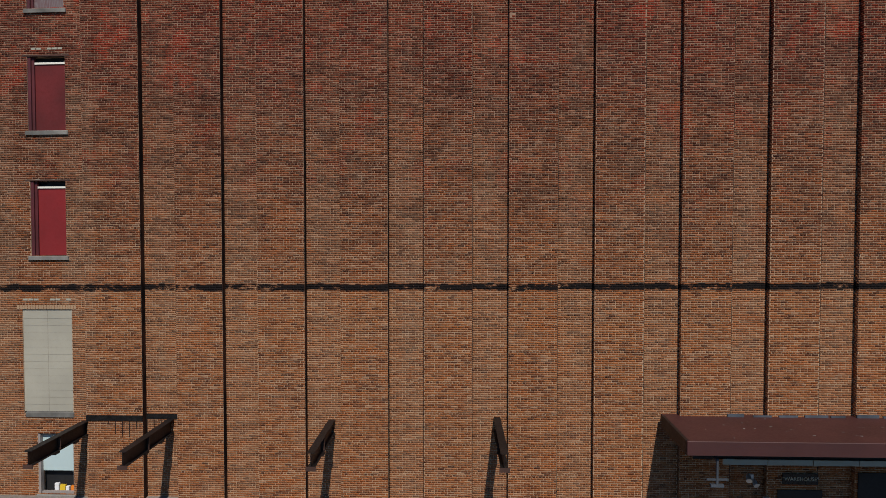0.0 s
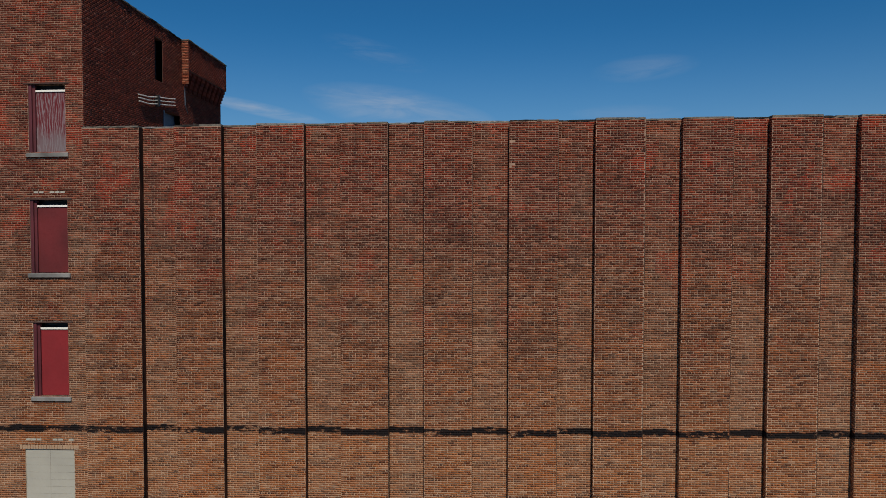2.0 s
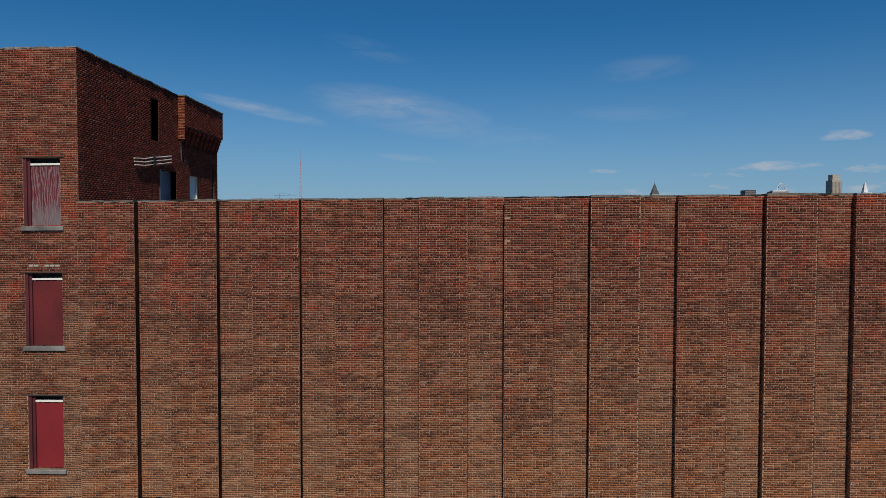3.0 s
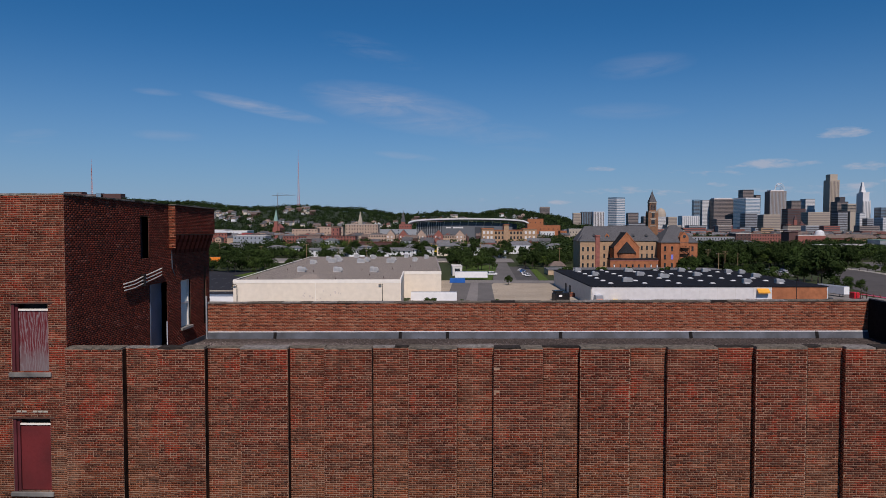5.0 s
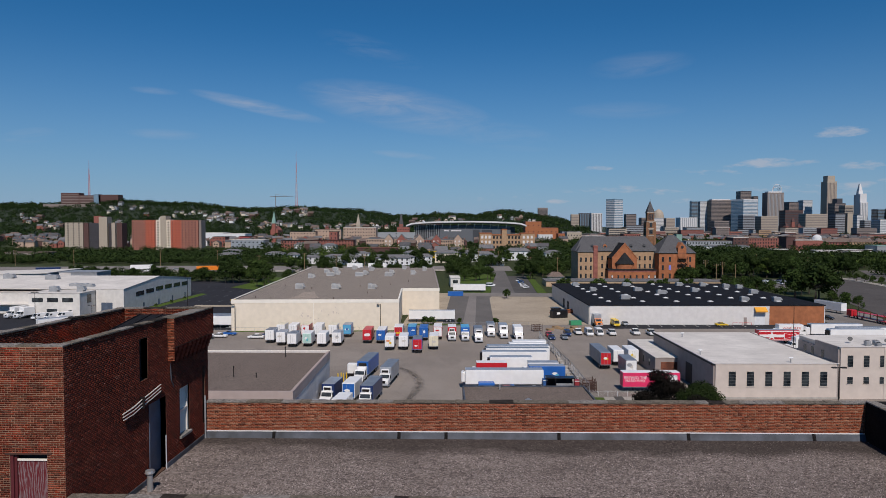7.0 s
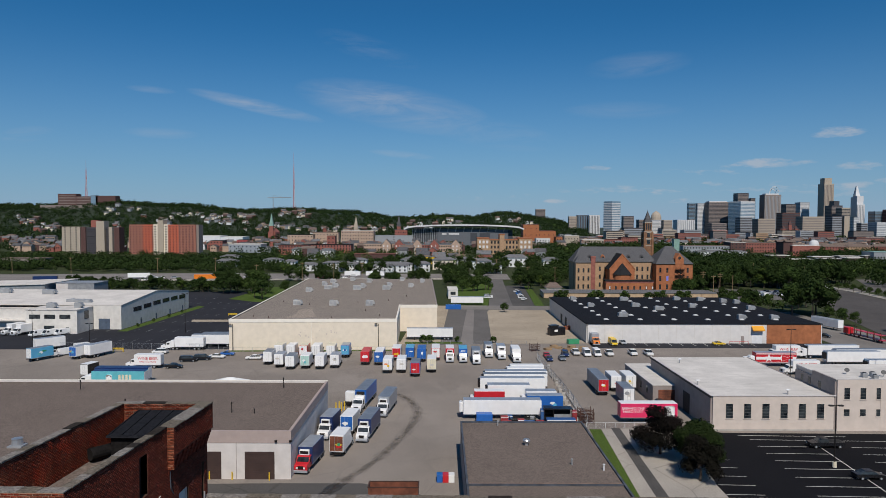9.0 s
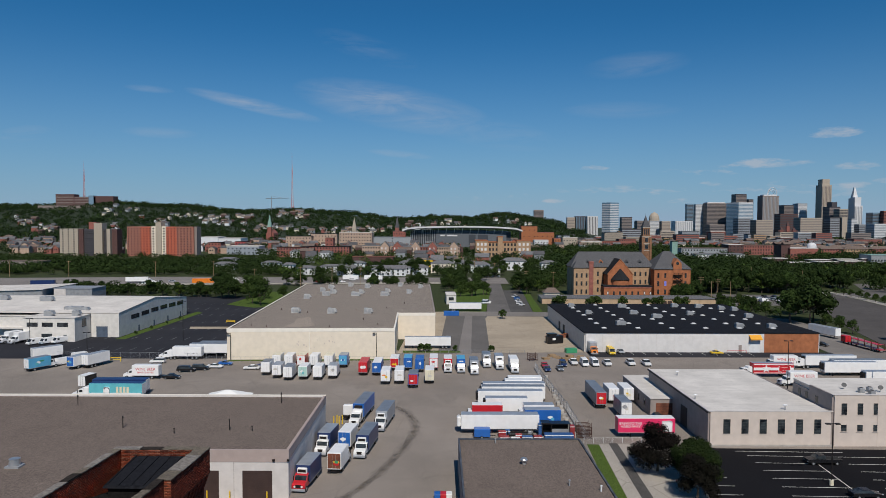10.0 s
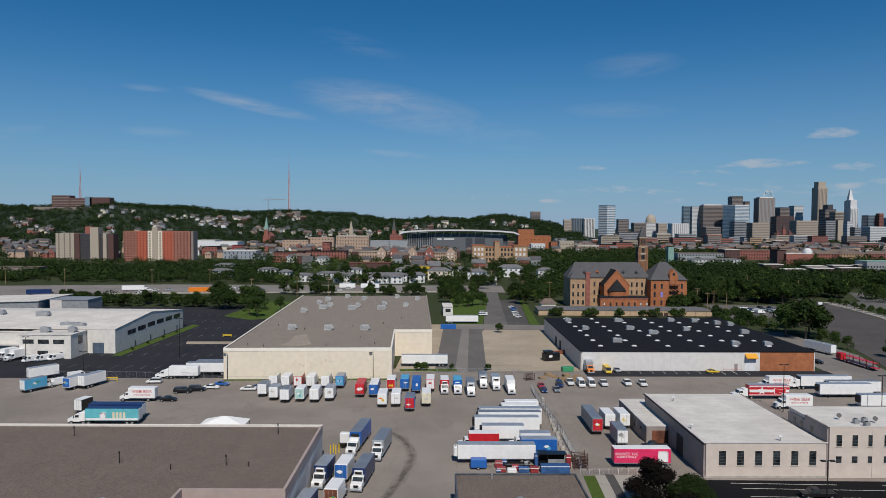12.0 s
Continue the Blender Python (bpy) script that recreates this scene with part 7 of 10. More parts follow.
for x, y, k, c in ((57.3, 220.3, "pickup", W_), (52.5, 220.8, "pickup", W_), (44.8, 219.7, "pickup", W_), (40.7, 218.9, "van", W_), (37.5, 218.7, "van", W_), (34.3, 220.7, "pickup", W_)):
    car(x, y, BACK, c, k, "white %s in a row by the chain-link fence" % ("panel van" if k == "van" else "pickup truck"), "vehicles by the fence", 5.5)
car(24.8, 210.5, BACK, "paint_navy", "sedan", "dark saloon car by the fence corner", L=4.6)
car(28.8, 211.4, BACK, "paint_dull_silver", "sedan", "grey-blue saloon car by the fence corner", L=4.6)
car(30.6, 217.6, BACK, "paint_navy", "suv", "dark blue car by the fence corner", L=4.6)
car(24.6, 215.8, BACK, "paint_red", "sedan", "dull red car by the timber piles", L=4.4)
box_truck(43.7, 238.8, BACK, 7, "paint_orange", "paint_silver", "paint_silver", W_, "orange-cabbed box truck at the white shed", reefer=False)
car(49.9, 238.6, BACK, "paint_yellow", "van", "yellow and white van at the white shed", "vans", 6)
car(53.6, 240.0, BACK, "paint_silver", "sedan", "grey saloon at the white shed", L=4.5)
car(86.5, 239.7, EAST, "paint_yellow", "sedan", "yellow and blue small car at the white shed", L=4.2)
car(131.7, 258.3, -60, "paint_black", "sedan", "black saloon on the boulevard's edge", L=4.6)
car(44.4, 158.2, WEST, "paint_black", "pickup", "black pickup truck before the garage", "pickups", 6.0)
car(67.8, 131.7, WEST, "paint_black", "pickup", "black pickup truck in the sealed car park", "pickups", 6.4)
car(66.8, 115.8, EAST, "paint_black", "sedan", "dark saloon car in the sealed car park", "parked cars", 5.0)
# car transporter at the kerb
ct = thing("car_transporter", "empty red car transporter parked along the boulevard", "trailer", m=yard(144.9, 254.1, 0, 94))
part("deck", Shape().box(-9, 8, -1.2, 1.2, 0.9, 1.05).box(-8, 7, -1.2, 1.2, 2.6, 2.7), "paint_red", ct)
for x in (-8.5, -5, -1.5, 2, 5.5, 7.6):
    part("post", Shape().box(x - 0.08, x + 0.08, -1.25, -1.1, 0.9, 3.3).box(x - 0.08, x + 0.08, 1.1, 1.25, 0.9, 3.3), "rust", ct)
part("brace", Shape().tube((-8.5, -1.2, 1.0), (-5, -1.2, 2.6), 0.06, None, 5).tube((-1.5, -1.2, 2.6), (2, -1.2, 1.0), 0.06, None, 5), "rust", ct)
part("cab", Shape().cbox(9, 12, -1.15, 1.15, 0.6, 3.0, 0.2), "paint_red", ct)
wheels(ct, (-6, -4.6, 6, 10.5), 1.2, 0.45, 0.35)

# ---- clutter, fences, posts ----
tent = thing("canopy_tent", "white peaked canopy tent behind the depot", "tent", m=yard(-58.6, 166.0))
part("cover", Shape().loft([[(-5.5, -3, 2.6), (5.5, -3, 2.6), (5.5, 3, 2.6), (-5.5, 3, 2.6)], [(-0.6, -0.2, 4.1), (0.6, -0.2, 4.1), (0.6, 0.2, 4.1), (-0.6, 0.2, 4.1)]]), "cloth_white", tent)
for sx in (-5.3, 5.3):
    for sy in (-2.8, 2.8):
        part("leg", Shape().box(sx - 0.06, sx + 0.06, sy - 0.06, sy + 0.06, 0, 2.6), "metal_grey", tent)
skip2 = thing("roll_off_container", "rusty open roll-off container", "container", m=yard(-11.2, 103.8))
part("wall", Shape().box(-3.8, 3.8, -1.2, -1.1, 0.0, 2.3).box(-3.8, 3.8, 1.1, 1.2, 0.0, 2.3).box(-3.8, -3.7, -1.1, 1.1, 0.0, 2.3).box(3.7, 3.8, -1.1, 1.1, 0.0, 2.3), "rust", skip2)
part("floor", Shape().box(-3.7, 3.7, -1.1, 1.1, 0.0, 0.35), "rust_dark", skip2)
part("rim", Shape().box(-3.9, 3.9, -1.28, -1.1, 2.3, 2.42).box(-3.9, 3.9, 1.1, 1.28, 2.3, 2.42).box(-3.9, -3.7, -1.1, 1.1, 2.3, 2.42).box(3.7, 3.9, -1.1, 1.1, 2.3, 2.42), "rust_dark", skip2)
for k in range(9):
    part("rib", Shape().box(-3.4 + k * 0.85, -3.28 + k * 0.85, -1.3, -1.2, 0.0, 2.3), "rust", skip2)
for i, (dx, c, nm) in enumerate(((-1.0, B_, "blue"), (0.0, R_, "red"), (0.95, W_, "white"))):
    bin_ = thing("storage_bin", nm + " plastic storage bin beside the shed wall", "bin", "storage bins", m=yard(-3.5 + dx, 111.5))
    part("body", Shape().cbox(-0.48, 0.48, -0.7, 0.7, 0.05, 1.2, 0.06), c, bin_)
    part("lid", Shape().cbox(-0.5, 0.5, -0.72, 0.72, 1.2, 1.3, 0.04), c, bin_)
for i in range(4):
    b = thing("bollard", "yellow steel bollard guarding a fuel point", "bollard", "bollards at the fuel point", m=yard(-29.6 + 1.0 * (i % 2) * 1.2 + 0.55 * (i // 2), 152.0 + 0.9 * (i // 2)))
    part("post", Shape().tube((0, 0, 0), (0, 0, 1.9), 0.13, None, 10), "paint_yellow", b)
    part("cap", Shape().tube((0, 0, 1.9), (0, 0, 2.0), 0.13, 0.05, 10), "paint_yellow", b)
bt = thing("small_trailer", "small blue cargo trailer in the yard", "trailer", m=yard(3.5, 144.2, 0, EAST))
part("body", Shape().cbox(-1.7, 1.7, -0.9, 0.9, 0.5, 2.2, 0.12), B_, bt)
part("emblem", Shape().box(0.3, 1.3, 0.9, 0.92, 1.0, 1.8), W_, bt)
part("tow_bar", Shape().box(1.7, 2.9, -0.05, 0.05, 0.5, 0.62), "steel_black", bt)
wheels(bt, (-0.1,), 1.0, 0.34, 0.2)
for i, (x, y, w, d, h, mt, nm) in enumerate(((7.8, 145.2, 1.6, 1.2, 1.3, "faded_red", "red"), (9.0, 146.0, 1.0, 1.0, 1.3, "faded_blue", "blue"), (8.2, 142.6, 1.9, 1.2, 1.0, "faded_red", "red"), (10.4, 142.4, 1.9, 1.2, 0.8, W_, "white"), (11.2, 143.6, 1.4, 0.9, 1.2, "faded_red", "red"), (12.9, 142.6, 2.2, 1.3, 1.1, "faded_blue", "blue"), (15.1, 142.7, 1.7, 1.3, 1.15, "faded_red", "red"), (19.4, 142.6, 6.0, 1.6, 1.7, "faded_blue", "blue"), (22.6, 145.6, 1.0, 1.2, 2.6, "faded_red", "red"), (7.6, 142.5, 0.9, 1.2, 0.7, "faded_blue", "blue"), (16.0, 146.6, 0.9, 1.5, 2.5, "faded_blue", "blue"))):
    cr = thing("crate", nm + " painted steel crate in the clutter by the shed", "crate", "crates by the shed", m=yard(x, y))
    part("body", Shape().cbox(-w / 2, w / 2, -d / 2, d / 2, 0.1, h, 0.05), mt, cr)
    part("runner", Shape().box(-w / 2, w / 2, -d / 2, -d / 2 + 0.12, 0, 0.1).box(-w / 2, w / 2, d / 2 - 0.12, d / 2, 0, 0.1), "steel_black", cr)
    part("rail", Shape().box(-w / 2 - 0.03, w / 2 + 0.03, -d / 2 - 0.03, -d / 2, h - 0.25, h - 0.12), W_, cr)
fb = thing("flatbed_trailer", "low black flatbed trailer with loose gear on its deck", "trailer", m=yard(11.6, 144.9))
part("deck", Shape().box(-2.7, 2.7, -1.0, 1.0, 0.6, 0.75), "paint_black", fb)
part("side_rail", Shape().box(-2.7, 2.7, -1.06, -1.0, 0.55, 1.0).box(-2.7, 2.7, 1.0, 1.06, 0.55, 1.0).box(-2.7, -2.62, -1.0, 1.0, 0.75, 1.3), "steel_black", fb)
part("fender", Shape().slab([(-0.9, 0.6), (0.9, 0.6), (0.6, 1.0), (-0.6, 1.0)], -1.3, -1.06), "steel_black", fb)
part("tow_bar", Shape().box(2.7, 4.0, -0.06, 0.06, 0.5, 0.62), "steel_black", fb)
part("winch", Shape().cbox(1.6, 2.4, -0.4, 0.4, 0.75, 1.4, 0.08), "metal_grey", fb)
wheels(fb, (-0.45, 0.45), 1.15, 0.34, 0.2)
sh = thing("stage_trailer", "black open-sided stage trailer with a flat canopy", "trailer", m=yard(19.2, 146.6))
part("deck", Shape().box(-3.0, 3.0, -1.1, 1.1, 0.75, 0.95), "paint_black", sh)
part("canopy", Shape().box(-3.05, 3.05, -1.15, 1.15, 2.75, 2.9).box(-3.05, -1.2, -1.15, 1.15, 2.9, 3.05), "paint_black", sh)
part("rear_panel", Shape().box(-2.9, 2.9, 1.02, 1.1, 0.95, 2.75), "steel_black", sh)
for px in (-2.9, -1.0, 2.9):
    part("post", Shape().box(px - 0.07, px + 0.07, -1.1, -0.96, 0.95, 2.75), "steel_black", sh)
part("counter", Shape().box(-0.9, 2.8, -1.05, -0.95, 0.95, 1.75), "metal_grey", sh)
wheels(sh, (-1.6, 1.6), 1.1, 0.38, 0.22)
for i, (x, y) in enumerate(((25.1, 145.4), (25.4, 148.2), (21.8, 226.0))):
    rk = thing("steel_rack", "rusty stacked steel rack in the yard", "rack", "steel racks", m=yard(x, y, 0, 8 * i))
    for k in range(4):
        part("deck", Shape().box(-1.5, 1.5, -1.0, -0.85, 0.3 + 0.6 * k, 0.4 + 0.6 * k).box(-1.5, 1.5, 0.85, 1.0, 0.3 + 0.6 * k, 0.4 + 0.6 * k).box(-1.5, 1.5, -0.05, 0.05, 0.3 + 0.6 * k, 0.38 + 0.6 * k), "rust_dark", rk)
    for sx in (-1.45, 1.45):
        for sy in (-0.95, 0.95):
            part("post", Shape().box(sx - 0.06, sx + 0.06, sy - 0.06, sy + 0.06, 0, 2.5), "rust_dark", rk)
rt = random.Random(5)
for i in range(15):
    pl = thing("pallet_stack", "untidy stack of weathered timber pallets", "pallets", "pallets in the gravel yard", m=yard(rt.uniform(26, 40), rt.uniform(224, 234), 0, rt.uniform(-30, 30)))
    for k in range(rt.randint(1, 3)):
        part("pallet", cached(("pallet",), lambda: Shape().box(-1.1, 1.1, -0.9, -0.7, 0, 0.22).box(-1.1, 1.1, 0.7, 0.9, 0, 0.22).box(-1.1, 1.1, -0.1, 0.1, 0, 0.22).box(-1.1, 1.1, -0.9, 0.9, 0.22, 0.3), "timber"), "", pl, m=pose(0, 0, 0.3 * k, 0, 0, rt.uniform(-6, 6)))
cm = thing("compactor", "black waste compactor with white wheels at the dock", "compactor", m=yard(33.0, 258.5, 0, 20))
part("body", Shape().cbox(-3.2, 3.2, -1.4, 1.4, 0.0, 3.0, 0.3), "paint_black", cm)
part("hopper", Shape().loft([[(-2.6, -1.2, 3.0), (0, -1.2, 3.0), (0, 1.2, 3.0), (-2.6, 1.2, 3.0)], [(-3.0, -1.4, 3.8), (0.4, -1.4, 3.8), (0.4, 1.4, 3.8), (-3.0, 1.4, 3.8)]]), "paint_black", cm)
part("label_plate", Shape().box(-1.6, -0.2, -1.43, -1.4, 1.4, 2.2), "paint_white", cm)
solo("skip", Shape().cbox(-2.0, 2.0, -1.0, 1.0, 0.1, 1.6, 0.1), "paint_green", "dark green skip among the pallets", "skip", m=yard(36.4, 240.0, 0, 12))
ramp = thing("dock_ramp", "orange steel loading ramp at the white shed", "ramp", m=yard(36.0, 272.0))
part("plate", Shape().loft([[(-5, -1.2, 0.0), (4.5, -1.2, 0.0), (4.5, 1.2, 0.0), (-5, 1.2, 0.0)], [(-5, -1.2, 0.12), (4.5, -1.2, 1.4), (4.5, 1.2, 1.4), (-5, 1.2, 0.12)]]), "rust", ramp)
part("rail", Shape().tube((-5, -1.2, 0.3), (4.5, -1.2, 1.9), 0.06, None, 5), "paint_orange", ramp)
# concrete blocks and chain-link fence between the yards
for i in range(16):
    cb = solo("concrete_block", Shape().cbox(-0.75, 0.75, -0.4, 0.4, 0, 0.85, 0.06), "concrete", "stained pale concrete barrier block along the fence", "block", "barrier blocks", m=yard(23.2 + rt.uniform(-0.2, 0.2), 146 + i * 3.6, 0, 78 + rt.uniform(-8, 8)))


def fence(label, points, h=2.2, step=3.0, mesh="metal_grey"):
    """Posts with rails and a coarse diagonal mesh of thin wires."""
    f = thing("fence", label, "fence", "fences")
    for (xa, ya), (xb, yb) in zip(points, points[1:]):
        a, b = Vector((xa, ya, 0)), Vector((xb, yb, 0))
        n = max(1, int((b - a).length / step))
        for k in range(n + 1):
            p = a.lerp(b, k / n)
            part("post", cached(("fence_post", h), lambda: Shape().tube((0, 0, 0), (0, 0, h), 0.045, None, 6), mesh), "", f, m=Matrix.Translation(p))
        net = Shape().tube(a + Vector((0, 0, h)), b + Vector((0, 0, h)), 0.03, None, 4)
        run = (b - a).length
        u = (b - a) / run
        side = Vector((-u.y, u.x, 0)) * 0.008
        k = 0.0
        while k < run:
            for sgn in (1, -1):
                p, q = a + u * k, a + u * min(run, max(0, k + sgn * h))
                q = q + Vector((0, 0, min(h, abs((q - p).length))))
                net.add([p - side * 1.5, p + side * 1.5, q + side * 1.5, q - side * 1.5], [(0, 1, 2, 3)])
            k += 0.45
        part("wire_mesh", net, mesh, f)
    return f


fence("weathered grey chain-link fence between two yards", [(25.0, 143.5), (24.4, 166), (21.6, 204), (21.3, 213)])
fence("grey chain-link fence along the parking lot", [(-140, 221), (-111, 221.5), (-82, 221.0)])
fence("dark chain-link fence along the cream shed", [(-79, 217.5), (-24, 221.5)], 1.8)
fence("pale rail fence at the loading dock", [(-22, 234.5), (20, 236.5)], 1.4, 2.5, "metal_grey")
gate = fence("low white rail gate across the alley", [(24.5, 141.8), (38.5, 142.6)], 1.1, 2.0, "metal_white")
bar = thing("crowd_barrier", "yellow steel barrier beside the fence", "barrier", m=yard(-113.6, 217.2))
part("rail", Shape().box(-1.8, 1.8, -0.06, 0.06, 1.15, 1.4).box(-1.8, 1.8, -0.06, 0.06, 0.6, 0.8), "paint_yellow", bar)
part("leg", Shape().box(-1.7, -1.5, -0.1, 0.1, 0, 1.4).box(1.5, 1.7, -0.1, 0.1, 0, 1.4), "paint_yellow", bar)


def lamp_post(x, y, h, label, arms=2, foot=True):
    lp = thing("lamp_post", label, "lamp post", "lamp posts", m=yard(x, y))
    if foot:
        part("footing", cached(("footing",), lambda: Shape().tube((0, 0, 0), (0, 0, 0.95), 0.36, 0.34, 12), "paint_cream"), "", lp)
    part("pole", cached(("pole", h), lambda: Shape().tube((0, 0, 0), (0, 0, h), 0.12, 0.08, 8), "steel_black"), "", lp)
    for sgn in (-1, 1)[:arms]:
        part("lamp_head", cached(("lamp_head", h, sgn), lambda: Shape().box(min(0, sgn * 0.5), max(0, sgn * 0.5), -0.04, 0.04, h - 0.1, h).cbox(min(sgn * 0.4, sgn * 1.25), max(sgn * 0.4, sgn * 1.25), -0.28, 0.28, h - 0.16, h + 0.06, 0.06), "steel_black"), "", lp)
    return lp


lamp_post(63.9, 121.0, 10.9, "tall dark twin-arm lamp post on a pale concrete footing")
lamp_post(88.4, 191.0, 13.3, "tall dark lamp post behind the workshop", foot=False)
lamp_post(114.1, 189.4, 10.9, "dark lamp post near the trailers", foot=False)
lamp_post(-108.0, 256.4, 14.9, "tall pale lamp post in the parking lot", foot=False)
lamp_post(-154.1, 235.6, 11.0, "dark lamp post by the plant", foot=False)
lamp_post(-129.9, 229.2, 7.4, "short dark lamp post by the plant", foot=False)
lamp_post(-77.4, 221.4, 8.8, "dark lamp post against the cream shed", 1, False)
lamp_post(-29.8, 225.0, 8.8, "dark lamp post against the cream shed", 1, False)


# ---- the old convent with its tower ----
def windows_grid(parent, x0, dx, nx, z0, dz, nz, w, h, y, material="window_glass", skip=()):
    me = cached(("window", w, h, material), lambda: Shape().box(0, w, -0.08, 0.05, 0, h), material)
    for i in range(nx):
        for k in range(nz):
            if (i, k) not in skip:
                part("window", me, "", parent, m=pose(x0 + i * dx, y, z0 + k * dz))


def hip_roof(x0, x1, y0, y1, z0, z1, rx=None, over=0.6):
    """A hipped roof: eaves at z0, the ridge along x at z1."""
    rx = (y1 - y0) / 2 if rx is None else rx
    ym = (y0 + y1) / 2
    x0, x1, y0, y1 = x0 - over, x1 + over, y0 - over, y1 + over
    s = Shape()
    s.add([(x0, y0, z0), (x1, y0, z0), (x1, y1, z0), (x0, y1, z0), (x0 + rx, ym, z1), (x1 - rx, ym, z1)], [(3, 2, 1, 0), (0, 1, 5, 4), (1, 2, 5), (2, 3, 4, 5), (3, 0, 4)])
    return s


def gable_wall(x0, x1, y0, y1, z0, z1, z2):
    xm = (x0 + x1) / 2
    return Shape().loft([[(x0, y1, z0), (x1, y1, z0), (x1, y1, z1), (xm, y1, z2), (x0, y1, z1)], [(x0, y0, z0), (x1, y0, z0), (x1, y0, z1), (xm, y0, z2), (x0, y0, z1)]][::-1])


convent = thing("convent", "old orange brick convent with grey slate roofs", "building", m=pose(64.2, 417.5, 0, 0, 0, 2.0))
part("main_wall", Shape().box(0, 50, 6, 22, 0, 18), "brick_buff", convent, "buff brick main range")
part("main_roof", hip_roof(0, 50, 6, 22, 18, 27, 6), "slate", convent)
part("west_wall", Shape().box(0.2, 9.5, 0, 6, 0, 17.8), "brick_buff", convent)
part("west_roof", hip_roof(0.2, 9.5, 0, 8, 17.8, 22, 3), "slate", convent)
windows_grid(convent, 1.4, 3.0, 3, 2.0, 4.9, 3, 1.1, 2.6, -0.02)
windows_grid(convent, 12.2, 3.4, 3, 2.6, 4.9, 3, 1.1, 2.6, 5.98)
windows_grid(convent, 38.5, 3.2, 3, 2.6, 4.9, 3, 1.1, 2.6, 5.98)
for dx in (9, 17, 25, 33, 41):
    dm = part("dormer", gable_wall(dx, dx + 2.4, 7.6, 12, 19.6, 21.2, 22.4), "brick_orange" if dx == 17 else "slate", convent)
    part("dormer_window", Shape().box(dx + 0.5, dx + 1.9, 7.52, 7.62, 19.9, 21.2), "window_glass", dm)
part("chimney", Shape().box(9.4, 12.0, -0.6, 2.0, 0, 21.6).box(9.2, 12.2, -0.8, 2.2, 20.8, 21.3), "brick_red_far", convent, "tall square red brick chimney")
part("nave", gable_wall(19.6, 34.5, -5, 12, 0, 14.0, 22.5), "brick_orange", convent)
nave_roof = Shape()
for a, b in (((19.0, 13.8), (27.05, 22.9)), ((35.1, 13.8), (27.05, 22.9))):
    nave_roof.loft([[(a[0], -4.4, a[1]), (b[0], -4.4, b[1]), (b[0], 14, b[1]), (a[0], 14, a[1])], [(a[0], -4.4, a[1] + 0.4), (b[0], -4.4, b[1] + 0.4), (b[0], 14, b[1] + 0.4), (a[0], 14, a[1] + 0.4)]])
part("nave_roof", nave_roof, "slate_black", convent)
part("gable_coping", Shape().loft([[(19.4, -5.2, 13.8), (27.05, -5.2, 22.7), (27.05, -4.5, 22.7), (19.4, -4.5, 13.8)], [(19.4, -5.2, 14.5), (27.05, -5.2, 23.5), (27.05, -4.5, 23.5), (19.4, -4.5, 14.5)]]).loft([[(34.7, -5.2, 13.8), (27.05, -5.2, 22.7), (27.05, -4.5, 22.7), (34.7, -4.5, 13.8)], [(34.7, -5.2, 14.5), (27.05, -5.2, 23.5), (27.05, -4.5, 23.5), (34.7, -4.5, 14.5)]]), "brick_orange", convent)
apse_ring = lambda r, z: [(27.05 + r * math.cos(math.pi + k * math.pi / 10), -5 + r * 0.75 * math.sin(math.pi + k * math.pi / 10), z) for k in range(11)]
part("apse", Shape().loft([apse_ring(5.0, 0), apse_ring(5.0, 11.2)]), "brick_orange", convent)
part("apse_roof", Shape().loft([apse_ring(5.7, 11.1), apse_ring(0.3, 17.6)]), "slate_black", convent, "dark half-cone apse roof")
part("sacristy", Shape().box(16.0, 44.0, -11, -4, 0, 7.4), "brick_orange", convent)
part("sacristy_roof", Shape().box(15.6, 44.4, -11.4, -4, 7.4, 8.0), "slate_black", convent)
part("sacristy_cornice", Shape().box(15.8, 44.2, -11.2, -11, 6.6, 7.4), "brick_red_far", convent)
windows_grid(convent, 17.8, 3.6, 8, 2.6, 0, 1, 1.0, 2.0, -11.04)
for k in (0, 6, 7):
    part("blind", Shape().box(17.95 + 3.6 * k, 18.65 + 3.6 * k, -11.16, -11.12, 2.9, 4.4), "wall_white", convent)
part("east_wall", Shape().box(48.4, 70.2, -2, 22, 0, 17.2), "brick_orange", convent)
part("east_roof", hip_roof(48.4, 70.2, -2, 22, 17.2, 27.6, 9.5), "slate", convent)
part("east_gable", gable_wall(59.6, 64.6, -2.5, 6, 14, 20.5, 23.6), "brick_orange", convent)
part("gable_window", Shape().tube((62.1, -2.52, 20.8), (62.1, -2.62, 20.8), 0.9, None, 14), "window_glass", convent)
windows_grid(convent, 50.2, 4.2, 2, 2.0, 5.0, 3, 1.2, 2.9, -2.02)
windows_grid(convent, 66.6, 9, 1, 2.0, 5.0, 3, 1.2, 2.9, -2.02)
part("blue_shutter", Shape().box(54.4, 55.7, -2.12, -2.0, 7.0, 9.9), "paint_violet", convent)
part("blue_shutter", Shape().box(66.6, 67.9, -2.14, -2.1, 2.0, 4.9), "paint_violet", convent)
escape = part("fire_escape", Shape().box(59.6, 65.0, -3.8, -2.2, 13.8, 13.95), "steel_black", convent, "dark zigzag iron fire escape")
